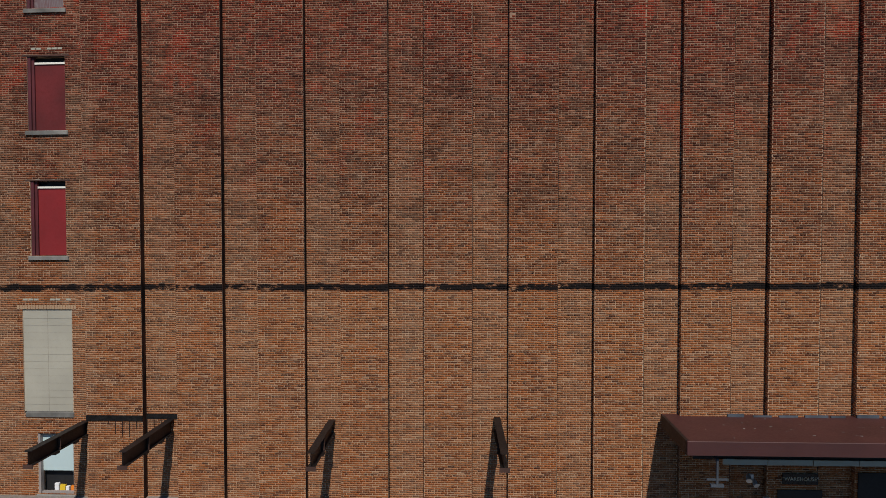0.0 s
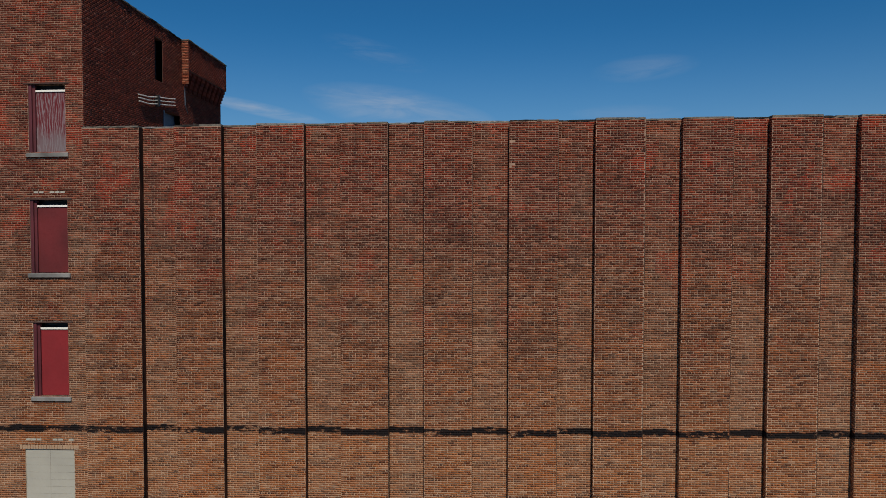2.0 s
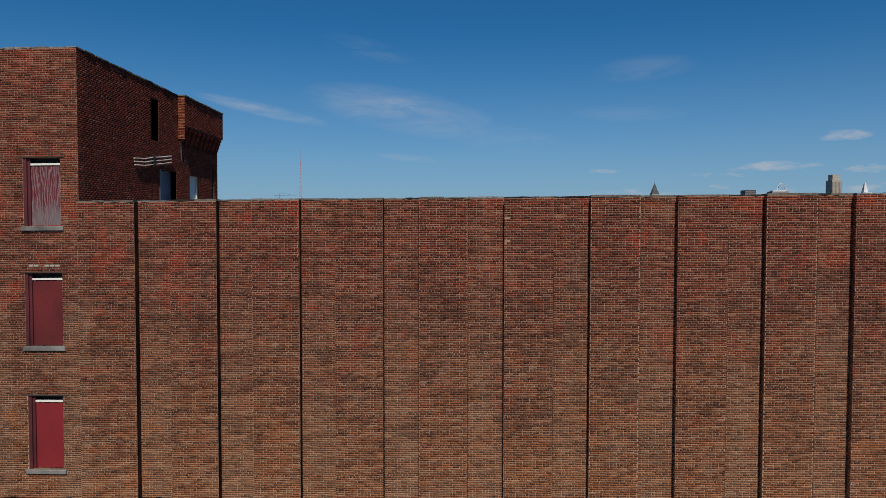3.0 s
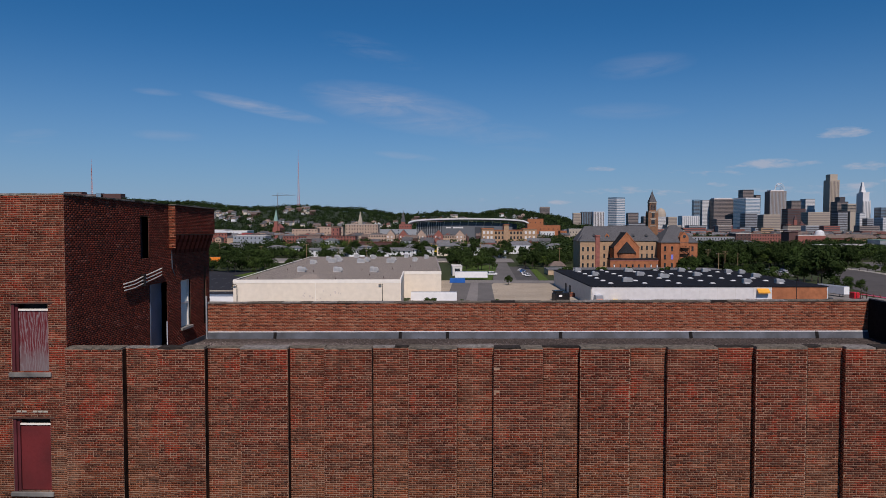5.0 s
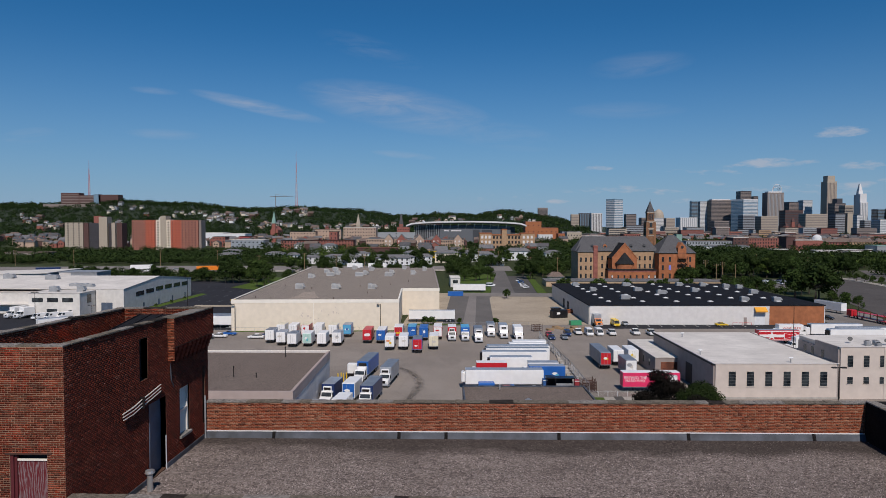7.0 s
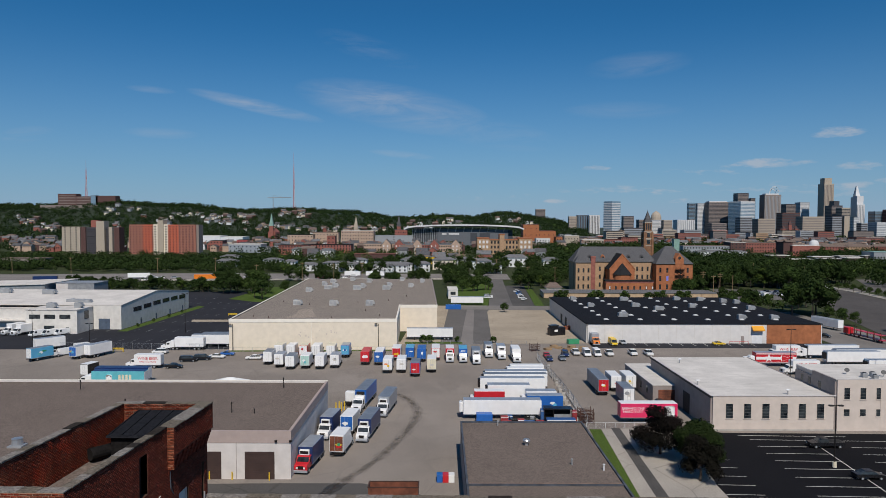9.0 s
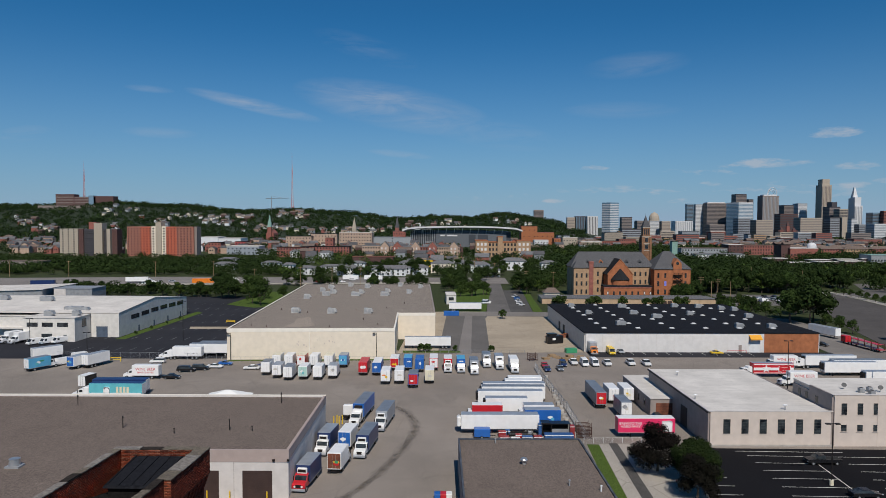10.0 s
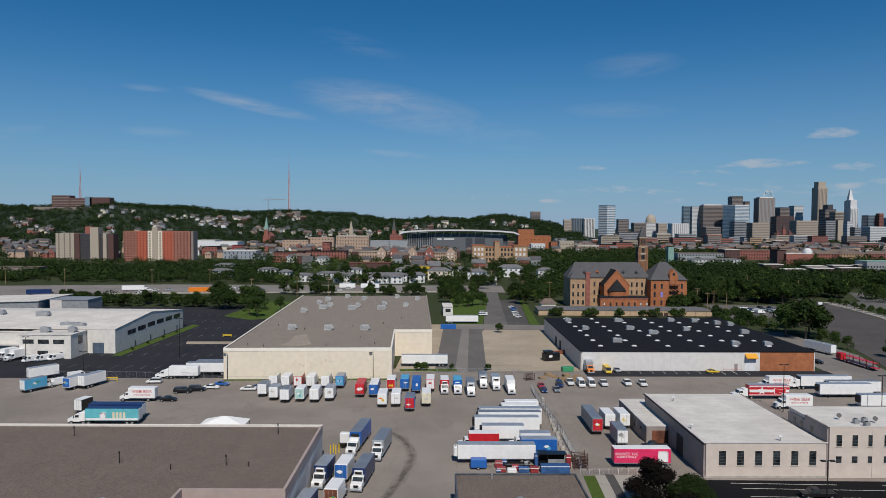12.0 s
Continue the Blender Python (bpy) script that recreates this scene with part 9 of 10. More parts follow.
tower(1167.3, 1208.3, 2150, 96.5, "tower_white", "tower_grey", 0, 5, "white stone tower with a pyramidal crown", setback=(0.08, 0.92, 26, "tower_white"))
tower(1173.4, 1207.7, 2165, 119.7, "tower_white", "tower_grey", 0, 4, "pyramid crown of the white tower", depth=24, cap=34)
tower(861.2, 936.6, 1850, 56.9, "tower_stone", "tower_brown", 10, 0, "cream banded office slab")
tower(939.5, 982.3, 1850, 58.4, "tower_dark", "tower_grey", 10, 0, "dark banded office slab")
tower(975.2, 998.7, 1845, 58.4, "tower_stone", "tower_stone", 0, 0, "blank cream end of an office slab")
tower(1055.6, 1081.9, 1950, 55.5, "tower_grey", "tower_white", 8, 0, "pale gridded office block")
tower(991.5, 1020.2, 1800, 40.4, "tower_grey", "tower_dark", 6, 0, "grey office block")
tower(1020.2, 1094.4, 1800, 41.9, "tower_white", "tower_grey", 7, 0, "long pale office block with gridded windows")
tower(1190.2, 1235.2, 2100, 74.8, "tower_glass", "tower_dark", 5, 0, "blue glass block")
tower(1220.2, 1243.3, 2080, 79.7, "brick_red_far", "brick_dark_far", 5, 0, "red brick tower")
tower(1243.3, 1305.9, 2080, 67.7, "tower_white", "tower_grey", 5, 0, "white office block")
tower(703.9, 748.5, 1850, 55.4, "tower_grey", "tower_dark", 6, 0, "blue-grey office block")
tower(752.6, 812.2, 1860, 50.8, "tower_stone", "tower_brown", 5, 0, "buff stone block")
tower(629.4, 681.6, 1850, 38.6, "tower_brown", "tower_dark", 4, 0, "low brown block")
tower(361.0, 414.6, 1650, 27.8, "tower_dark", "tower_grey", 3, 0, "low dark office block", depth=30)
LOW = random.Random(5)
for k in range(52):
    lm, ly = LOW.uniform(0.13, 0.64), LOW.uniform(1400, 1740)
    lw, lh = LOW.uniform(18, 48), LOW.choice((8, 10, 12, 14, 18, 22))
    lx = lm * ly
    lb = thing("city_block", LOW.choice(("low brown brick block", "pale office block", "red brick warehouse", "grey flat-roofed block")) + " below the downtown towers", "building", "low blocks below downtown", m=pose(lx, ly, 0, 0, 0, LOW.uniform(-6, 6)))
    part("wall", Shape().box(0, lw, 0, 24, 0, lh), LOW.choice(("brick_red_far", "brick_dark_far", "tower_brown", "tower_stone", "brick_buff", "tower_grey", "brick_red_far", "tower_dark")), lb)
    part("roof", Shape().box(-0.3, lw + 0.3, -0.3, 24.3, lh, lh + 0.6), LOW.choice(("tar", "roof_brown_tile", "roof_grey_tile", "roof_white", "tar")), lb)
    for q in range(int(lh / 4)):
        part("window_band", Shape().box(1, lw - 1, -0.15, 0, 1.6 + 4 * q, 3.2 + 4 * q), "tower_dark", lb)
tower(246.1, 284.4, 2600, 88.6, "tower_brown", "tower_dark", 8, 0, "brown hilltop apartment tower")
ms = thing("music_hall", "red brick hall with steep gabled towers", "building", m=pose(756.0, 1700, 0, 0, 0, -8))
part("wall", Shape().box(0, 44, 0, 40, 0, 26), "brick_dark_far", ms)
for k, sh in enumerate((34, 48, 34)):
    sx = 4 + 14 * k
    part("gable_tower", Shape().box(sx, sx + 7, -2, 6, 0, sh * 0.74), "brick_red_far", ms)
    part("spire", Shape().loft([[(sx - 0.3, -2.3, sh * 0.74), (sx + 7.3, -2.3, sh * 0.74), (sx + 7.3, 6.3, sh * 0.74), (sx - 0.3, 6.3, sh * 0.74)], [(sx + 3.3, 1.8, sh), (sx + 3.7, 1.8, sh), (sx + 3.7, 2.2, sh), (sx + 3.3, 2.2, sh)]]), "brick_dark_far", ms)

# ---- hills, masts, far town ----
RIDGE = [(-0.95, 96), (-0.70, 90), (-0.60, 90), (-0.52, 104), (-0.43, 92), (-0.34, 74), (-0.26, 79), (-0.18, 70), (-0.10, 48), (-0.05, 58), (0.0, 52), (0.055, 68), (0.11, 46), (0.15, 24), (0.20, 4), (0.9, 2)]


def ridge(m):
    for (a, za), (b, zb) in zip(RIDGE, RIDGE[1:]):
        if a <= m <= b:
            f = (m - a) / (b - a)
            f = f * f * (3 - 2 * f)
            return za + (zb - za) * f
    return 2.0


def hill_z(x, y):
    f = min(1.0, max(0.0, (y - 1380) / 900))
    return ridge(x / y) * f * f * (3 - 2 * f) * (0.94 + 0.12 * noise.noise((x * 0.004, y * 0.004, 0))) - 0.2


hv, hf = [], []
NX, NY = 120, 26
for j in range(NY):
    y = 1380 + 2600 * (j / (NY - 1)) ** 1.5
    for i in range(NX):
        x = y * (-1.0 + 1.95 * i / (NX - 1))
        hv.append((x, y, hill_z(x, y)))
for j in range(NY - 1):
    for i in range(NX - 1):
        a = j * NX + i
        hf.append((a, a + 1, a + NX + 1, a + NX))
solo("hills", Shape().add(hv, hf), "hill_green", "wooded green hills on the horizon", "hill", kind="structure")


def tufts(name, points, radius, height, count, leaf, material, label):
    """Many far trees as loose tufts of leaf sprays; one joined stuff object."""
    r = np.random.default_rng(len(points) + count)
    p = np.repeat(np.array(points), count, axis=0)
    n = len(p)
    scale = np.repeat(r.uniform(0.65, 1.35, len(points)), count)
    d = r.normal(size=(n, 3))
    d /= np.linalg.norm(d, axis=1, keepdims=True)
    d *= r.uniform(0.45, 1.0, (n, 1)) ** 0.5
    c = p + np.stack([d[:, 0] * radius * scale, d[:, 1] * radius * scale, height * scale * 0.58 + d[:, 2] * height * 0.42 * scale], 1)
    nrm = d * 1.3 + r.normal(size=(n, 3)) * 0.28 + np.array((0, 0, 0.25))
    nrm /= np.linalg.norm(nrm, axis=1, keepdims=True)
    u = np.cross(nrm, r.normal(size=(n, 3)))
    u /= np.linalg.norm(u, axis=1, keepdims=True)
    v = np.cross(nrm, u)
    s = (leaf * r.uniform(0.6, 1.3, n) * scale)[:, None]
    verts = np.stack([c - u * s, c - v * s * 0.7, c + u * s, c + v * s * 0.75], 1).reshape(-1, 3)
    faces = np.arange(n * 4).reshape(-1, 4)
    me = bpy.data.meshes.new(name)
    me.vertices.add(n * 4)
    me.vertices.foreach_set("co", verts.ravel())
    me.loops.add(n * 4)
    me.loops.foreach_set("vertex_index", faces.ravel().astype(np.int32))
    me.polygons.add(n)
    me.polygons.foreach_set("loop_start", np.arange(0, n * 4, 4, dtype=np.int32))
    me.materials.append(MATS[material])
    me.update(calc_edges=True)
    return solo(name, me, "", label, "trees", kind="stuff")


rw = random.Random(11)


def scatter(m0, m1, y0, y1, count, on_hill=False, gap=None):
    out = []
    while len(out) < count:
        y = math.sqrt(rw.uniform(y0 * y0, y1 * y1))
        x = y * rw.uniform(m0, m1)
        if gap and gap(x, y):
            continue
        out.append((x, y, hill_z(x, y) - 1.0 if on_hill else -0.2))
    return out


flat_rows = lambda x, y: (300 < x < 500 and 640 < y < 780) or (0.28 < x / y < 0.47 and 790 < y < 975)
tufts("hill_woods", scatter(-0.95, 0.17, 1400, 2350, 5600, True), 7.0, 11, 34, 1.5, "leaf_far", "dense dark woods covering the hillsides")
tufts("hill_woods", scatter(-0.95, 0.17, 1400, 2350, 1100, True), 6.5, 11, 30, 1.4, "leaf_green", "brighter green trees scattered on the hills")
tufts("ridge_woods", [(x, y, hill_z(x, y) - 1) for x, y in ((yy * mm, yy) for yy, mm in ((rw.uniform(2150, 2420), rw.uniform(-0.9, 0.15)) for _ in range(1300)))], 9, 15, 30, 2.0, "leaf_far", "dark trees along the hill crest")
tufts("far_town_trees", scatter(-0.75, 0.64, 880, 1420, 1350), 5.0, 7.5, 34, 1.15, "leaf_far", "street trees of the far town")
tufts("mid_woods", scatter(0.08, 0.44, 860, 1160, 560, gap=flat_rows), 5.5, 9.0, 44, 0.95, "leaf_dark", "thick tree cover between the convent and downtown")
tufts("downtown_trees", scatter(0.12, 0.66, 1400, 1760, 620), 5.5, 8.5, 22, 1.5, "leaf_far", "street trees below the downtown towers")
tufts("near_town_trees", scatter(-0.30, 0.12, 680, 900, 260) + scatter(0.12, 0.64, 660, 900, 520, gap=flat_rows), 4.8, 8.5, 56, 0.75, "leaf_dark", "street trees of the nearer town")
tufts("west_woods", scatter(-0.74, -0.24, 560, 720, 760), 5.0, 6.2, 80, 0.7, "leaf_dark", "thick wood behind the motorway")
tufts("tower_trees", scatter(-0.74, -0.30, 720, 840, 260), 4.5, 5.0, 50, 0.7, "leaf_dark", "trees at the foot of the apartment towers")
tufts("row_trees", scatter(0.40, 0.66, 660, 780, 110), 3.2, 5.5, 60, 0.6, "leaf_dark", "small trees between the flat-roofed rows")
tufts("east_woods", scatter(0.12, 0.66, 570, 800, 760, gap=flat_rows), 5.2, 8.5, 70, 0.75, "leaf_dark", "thick park wood towards downtown")


# small houses of the far town: a few built, the rest copies
def house(wall, roof, w, d, h, hp, label):
    hs = thing("house", label, "house", "far houses", m=pose(0, -1500, -60))
    part("wall", gable_wall(-w / 2, w / 2, -d / 2, d / 2, 0, h, h + hp), wall, hs)
    r = Shape()
    for sx in (-1, 1):
        a, b = (sx * (w / 2 + 0.5), h - 0.35), (0, h + hp + 0.15)
        r.loft([[(a[0], -d / 2 - 0.5, a[1]), (b[0], -d / 2 - 0.5, b[1]), (b[0], d / 2 + 0.5, b[1]), (a[0], d / 2 + 0.5, a[1])], [(a[0], -d / 2 - 0.5, a[1] + 0.35), (b[0], -d / 2 - 0.5, b[1] + 0.35), (b[0], d / 2 + 0.5, b[1] + 0.35), (a[0], d / 2 + 0.5, a[1] + 0.35)]])
    part("roof", r, roof, hs)
    part("chimney", Shape().box(w * 0.2, w * 0.2 + 0.9, d * 0.2, d * 0.2 + 0.9, h, h + hp + 1.4), "brick_red_far", hs)
    for wx in (-w * 0.3, w * 0.08):
        part("window", Shape().box(wx, wx + w * 0.2, -d / 2 - 0.06, -d / 2 + 0.05, h * 0.55, h * 0.8), "window_glass", hs)
    return hs


FAR = {}
PROTO = [house("brick_red_far", "roof_grey_tile", 9, 14, 8.5, 3.2, "narrow red brick house with a grey gabled roof"), house("wall_cream", "roof_grey_tile", 9, 12, 7.5, 3.4, "cream rendered house with a grey gabled roof"),
         house("metal_white", "roof_brown_tile", 8.5, 12, 7.0, 3.2, "white clapboard house with a brown roof"), house("brick_tan_far", "slate", 11, 14, 9.5, 3.0, "tan brick house with a slate roof"), house("brick_dark_far", "roof_brown_tile", 12, 16, 10, 2.6, "dark brick house with a brown roof"),
         house("tower_grey", "slate", 10, 13, 8.0, 3.6, "grey house with a slate roof")]
sites = scatter(-0.25, 0.12, 690, 900, 26) + scatter(-0.74, 0.10, 900, 1420, 300) + scatter(0.10, 0.40, 1100, 1450, 70) + scatter(0.40, 0.62, 1050, 1450, 90)
for cm, cy, cn in ((-0.46, 1750, 12), (-0.40, 1900, 14), (-0.36, 1800, 16), (-0.33, 1950, 14), (-0.62, 1650, 14), (-0.66, 1800, 12), (-0.54, 1600, 12), (-0.29, 1700, 14), (-0.44, 1560, 18), (-0.22, 1650, 16), (-0.26, 2000, 14), (-0.08, 1800, 16), (-0.15, 1700, 14), (-0.52, 1950, 10), (-0.02, 1900, 10), (0.06, 1900, 8)):
    for _ in range(cn):
        hy = cy + rw.gauss(0, 40)
        hx = hy * (cm + rw.gauss(0, 0.022))
        sites.append((hx, hy, hill_z(hx, hy) + 1.5))
sites.sort(key=lambda q: q[1])
for n, (x, y, z) in enumerate(sites):
    hill = y > 1440
    proto = rw.choices(PROTO, (2, 5, 6, 1, 1, 2) if hill else (6, 2, 2, 5, 4, 3))[0]
    m = pose(x, y, z if hill else -0.1, 0, 0, rw.choice((90, 84, 96, 88, -84, 0))) @ Matrix.Diagonal((*[rw.uniform(0.7, 1.05)] * 3, 1))
    if n < 70:
        copy_thing(proto, m)
    else:
        for o in proto.children:
            s = FAR.setdefault(o.data.materials[0].name, Shape())
            s.add([m @ v.co for v in o.data.vertices], [tuple(f.vertices) for f in o.data.polygons])
for name, s in FAR.items():
    solo("hillside_houses", s, name, "scattered far houses on the wooded hillside", "houses", kind="stuff")
for p in PROTO:
    for o in p.children_recursive:
        bpy.data.objects.remove(o)
    bpy.data.objects.remove(p)

# hilltop hospital, masts, crane, church spires
hosp = thing("hospital", "dark red brick hospital on the hilltop", "hospital", m=pose(-1319.7, 2150, hill_z(-1319.7, 2150) + 6, 0, 0, 0))
part("wall", Shape().box(0, 60, 0, 30, 0, 40).box(60, 130, 0, 30, 0, 32).box(120, 188, 0, 30, 0, 34), "brick_dark_far", hosp)
part("glass_link", Shape().box(108, 124, -1, 20, 4, 36), "tower_glass", hosp)
part("plinth", Shape().box(-40, 150, -30, -2, -14, 3), "tower_brown", hosp)
me = Shape().box(0, 56, -0.6, 0, 0, 1.6).mesh("window_band", "tower_brown")
for k in range(6):
    part("window_band", me, "", hosp, m=pose(2, 0, 8 + 5 * k))
    if k < 5:
        part("window_band", me, "", hosp, m=pose(62, 0, 8 + 5 * k) @ Matrix.Diagonal((0.8, 1, 1, 1)))


def mast(x, y, base, h, label):
    t = thing("radio_mast", label, "mast", "radio masts", m=pose(x, y, base))
    legs = Shape()
    for k in range(3):
        a = k * 2.094
        legs.tube((4 * math.cos(a), 4 * math.sin(a), 0), (0.6 * math.cos(a), 0.6 * math.sin(a), h * 0.8), 0.55, 0.4, 5)
    legs.tube((0, 0, h * 0.78), (0, 0, h), 0.5, 0.2, 5)
    part("leg", legs, "mast_red", t)
    lace = Shape()
    for i in range(14):
        z0, z1 = h * 0.8 * i / 14, h * 0.8 * (i + 1) / 14
        for k in range(3):
            a, b = k * 2.094, (k + 1) * 2.094
            r0, r1 = 4 - 3.4 * i / 14, 4 - 3.4 * (i + 1) / 14
            lace.tube((r0 * math.cos(a), r0 * math.sin(a), z0), (r1 * math.cos(b), r1 * math.sin(b), z1), 0.3, None, 4)
    part("lattice", lace, "tower_white" , t)
    return t


mast(-581.6, 2250, hill_z(-581.6, 2250) - 2, 272.0 - hill_z(-581.6, 2250), "tall red and white lattice radio mast on the hill")
mast(-1311.4, 2300, 100, 246.8 - 100, "tall red and white lattice radio mast behind the hospital")
crane = thing("tower_crane", "tower crane working on the hilltop", "crane", m=pose(-637.0, 2200, hill_z(-637.0, 2200) - 4))
part("mast", Shape().tube((0, 0, 0), (0, 0, 52), 1.1, None, 4), "metal_grey", crane)
part("jib", Shape().tube((-18, 0, 50), (58, 0, 51), 0.9, None, 4).tube((0, 0, 58), (40, 0, 51), 0.3, None, 4), "metal_grey", crane)
part("cab_mast", Shape().tube((0, 0, 50), (0, 0, 58), 0.9, 0.3, 4), "metal_grey", crane)
for i, (sx, sy, sh, wall, roofm) in enumerate(((-424.5, 1450, 58, "brick_red_far", "copper_green"), (-156.0, 1500, 56, "brick_red_far", "slate"), (-234.1, 1400, 52, "tower_stone", "tower_stone"))):
    ch = thing("church", "far church with a tall pointed spire", "church", "far churches", m=pose(sx, sy, 0))
    part("nave", gable_wall(-8, 8, 4, 40, 0, 18, 26), wall, ch)
    part("tower", Shape().box(-4, 4, 0, 8, 0, sh * 0.55), wall, ch)
    part("spire", Shape().loft([[(-4.4, -0.4, sh * 0.55), (4.4, -0.4, sh * 0.55), (4.4, 8.4, sh * 0.55), (-4.4, 8.4, sh * 0.55)], [(-0.2, 3.8, sh), (0.2, 3.8, sh), (0.2, 4.2, sh), (-0.2, 4.2, sh)]]), roofm, ch)


# ---- trees ----
def tree(name, label, seed, h, spread, leaf_n, leaf_s, material, trunk=0.22):
    r = np.random.default_rng(seed)
    t = thing(name, label, "tree", "trees", m=pose(0, -1500, -60))
    s = Shape()
    s.tube((0, 0, -0.2), (0.1, 0, h * 0.28), trunk * 1.4, trunk, 8, False)
    blobs = []
    for k in range(15):
        a = k * 2.4 + r.uniform(-0.4, 0.4)
        lev = r.uniform(0.32, 0.9)
        rad = spread * (0.95 - 0.65 * max(0, lev - 0.45)) * r.uniform(0.45, 0.85) * (1 - 0.3 * (lev > 0.75))
        c = np.array((rad * math.cos(a), rad * math.sin(a), h * lev))
        blobs.append((c, spread * r.uniform(0.28, 0.46)))
        s.tube((0.1, 0, h * (0.2 + 0.25 * lev)), tuple(c * 0.9), trunk * 0.5, trunk * 0.12, 5, False)
    blobs.append((np.array((0, 0, h * 0.88)), spread * 0.38))
    blobs.append((np.array((0, 0, h * 0.6)), spread * 0.5))
    part("trunk", s, "bark", t)
    pick = r.integers(0, len(blobs), leaf_n)
    cen = np.array([blobs[i][0] for i in pick])
    rad = np.array([blobs[i][1] for i in pick])
    d = r.normal(size=(leaf_n, 3))
    d /= np.linalg.norm(d, axis=1, keepdims=True)
    c = cen + d * (rad * r.uniform(0.5, 1.08, leaf_n))[:, None] * np.array((1, 1, 0.8))
    nrm = d * 1.1 + r.normal(size=(leaf_n, 3)) * 0.35 + np.array((0, 0, 0.25))
    nrm /= np.linalg.norm(nrm, axis=1, keepdims=True)
    u = np.cross(nrm, r.normal(size=(leaf_n, 3)))
    u /= np.linalg.norm(u, axis=1, keepdims=True)
    v = np.cross(nrm, u)
    sz = (leaf_s * r.uniform(0.55, 1.3, leaf_n))[:, None]
    verts = np.stack([c - u * sz, c - v * sz * 0.6, c + u * sz, c + v * sz * 0.6], 1).reshape(-1, 3)
    me = bpy.data.meshes.new("crown")
    me.from_pydata(verts.tolist(), [], np.arange(leaf_n * 4).reshape(-1, 4).tolist())
    me.materials.append(MATS[material])
    part("crown", me, "", t)
    return t


TREES = [tree("tree", "broad dark green street tree", 1, 11, 5.2, 1900, 0.40, "leaf_green"), tree("tree", "tall dark green tree among others", 2, 13, 5.6, 2200, 0.44, "leaf_dark"), tree("tree", "rounded mid-green tree on the verge", 3, 9, 4.6, 1700, 0.38, "leaf_green"),
         tree("tree", "spreading dark tree with low limbs", 4, 11.5, 6.8, 2300, 0.46, "leaf_dark"), tree("tree", "fresh light green tree among others", 5, 10, 4.4, 1600, 0.38, "leaf_light")]
SHRUB = tree("shrub", "low dense green shrub", 6, 2.6, 1.7, 420, 0.26, "leaf_green", 0.06)


def plant_tree(proto, x, y, s=1.0):
    return copy_thing(proto, pose(x, y, 0, 0, 0, rw.uniform(0, 360)) @ Matrix.Diagonal((s * rw.uniform(0.9, 1.1), s * rw.uniform(0.9, 1.1), s, 1)))


def grove(m0, m1, y0, y1, count, s0=0.8, s1=1.2, mix=(4, 4, 3, 3, 1), gap=None):
    for x, y, z in scatter(m0, m1, y0, y1, count, gap=gap):
        plant_tree(rw.choices(TREES, mix)[0], x, y, rw.uniform(s0, s1))


on_road = lambda x, y: (y < 478 and 163 + (y - 313) * 0.385 < x < 246 + max(0, y - 400) * 0.3) or (144 < x < 200 and 378 < y < 434) or (478 <= y < 520 and 262 < x < 300)
grove(-0.60, -0.37, 402, 428, 42, 0.5, 0.75)
grove(-0.37, -0.30, 392, 412, 8, 1.0, 1.3)
grove(-0.27, -0.02, 462, 486, 24, 0.5, 0.8)
tufts("bank_woods", scatter(-0.76, -0.20, 556, 590, 70), 3.4, 6.5, 90, 0.5, "leaf_dark", "dark trees along the far motorway bank")
grove(-0.035, 0.028, 410, 540, 30, 0.55, 0.95)
grove(0.066, 0.105, 425, 540, 26, 0.6, 0.95)
grove(-0.16, 0.14, 565, 690, 12, 0.6, 0.95)
grove(0.335, 0.50, 446, 540, 40, 0.8, 1.1, gap=on_road)
grove(0.36, 0.41, 350, 374, 9, 0.5, 0.7, gap=on_road)
grove(0.55, 0.68, 470, 640, 34, 0.7, 1.0, gap=on_road)
tufts("park_woods", scatter(0.30, 0.52, 455, 640, 330, gap=on_road), 5.5, 9.5, 90, 0.62, "leaf_dark", "dense dark park trees beyond the black-roofed shed")
tufts("street_woods", scatter(0.47, 0.70, 456, 660, 330, gap=on_road), 5.0, 8, 90, 0.6, "leaf_dark", "dark street trees beyond the boulevard")
tufts("convent_woods", scatter(0.10, 0.34, 470, 570, 200), 5.0, 9.0, 90, 0.6, "leaf_dark", "dark garden trees behind the convent")
grove(0.095, 0.135, 440, 520, 14, 0.6, 0.95)
grove(-0.27, 0.11, 553, 578, 26, 0.5, 0.85)
grove(-0.20, 0.10, 604, 660, 24, 0.7, 1.05)
grove(0.30, 0.345, 402, 450, 24, 0.65, 0.9, gap=lambda x, y: x > 143)
grove(0.33, 0.465, 440, 470, 30, 1.1, 1.5, gap=on_road)
grove(0.50, 0.60, 476, 520, 22, 0.8, 1.2, gap=on_road)
tufts("bright_trees", scatter(-0.30, 0.62, 480, 900, 110, gap=lambda x, y: on_road(x, y) or flat_rows(x, y)), 4.5, 9.0, 90, 0.6, "leaf_light", "brighter yellow-green trees scattered among the dark ones")
tufts("lane_woods", scatter(-0.20, 0.16, 556, 760, 130), 4.2, 7, 80, 0.6, "leaf_dark", "garden trees between the pale houses")
tufts("verge_woods", scatter(-0.60, -0.30, 402, 436, 80), 3.2, 5.5, 90, 0.45, "leaf_dark", "low dark trees and scrub along the motorway verge")
for x, y, sc in ((147, 317, 1.35), (154, 313, 1.5), (160, 322, 1.45), (152, 328, 1.5), (131, 329, 0.75), (136, 333, 0.85), (141, 328, 0.8), (126, 334, 0.7), (163, 345, 1.1), (170, 352, 1.0)):
    plant_tree(TREES[(0, 3, 2)[int(x) % 3]], x, y, sc)
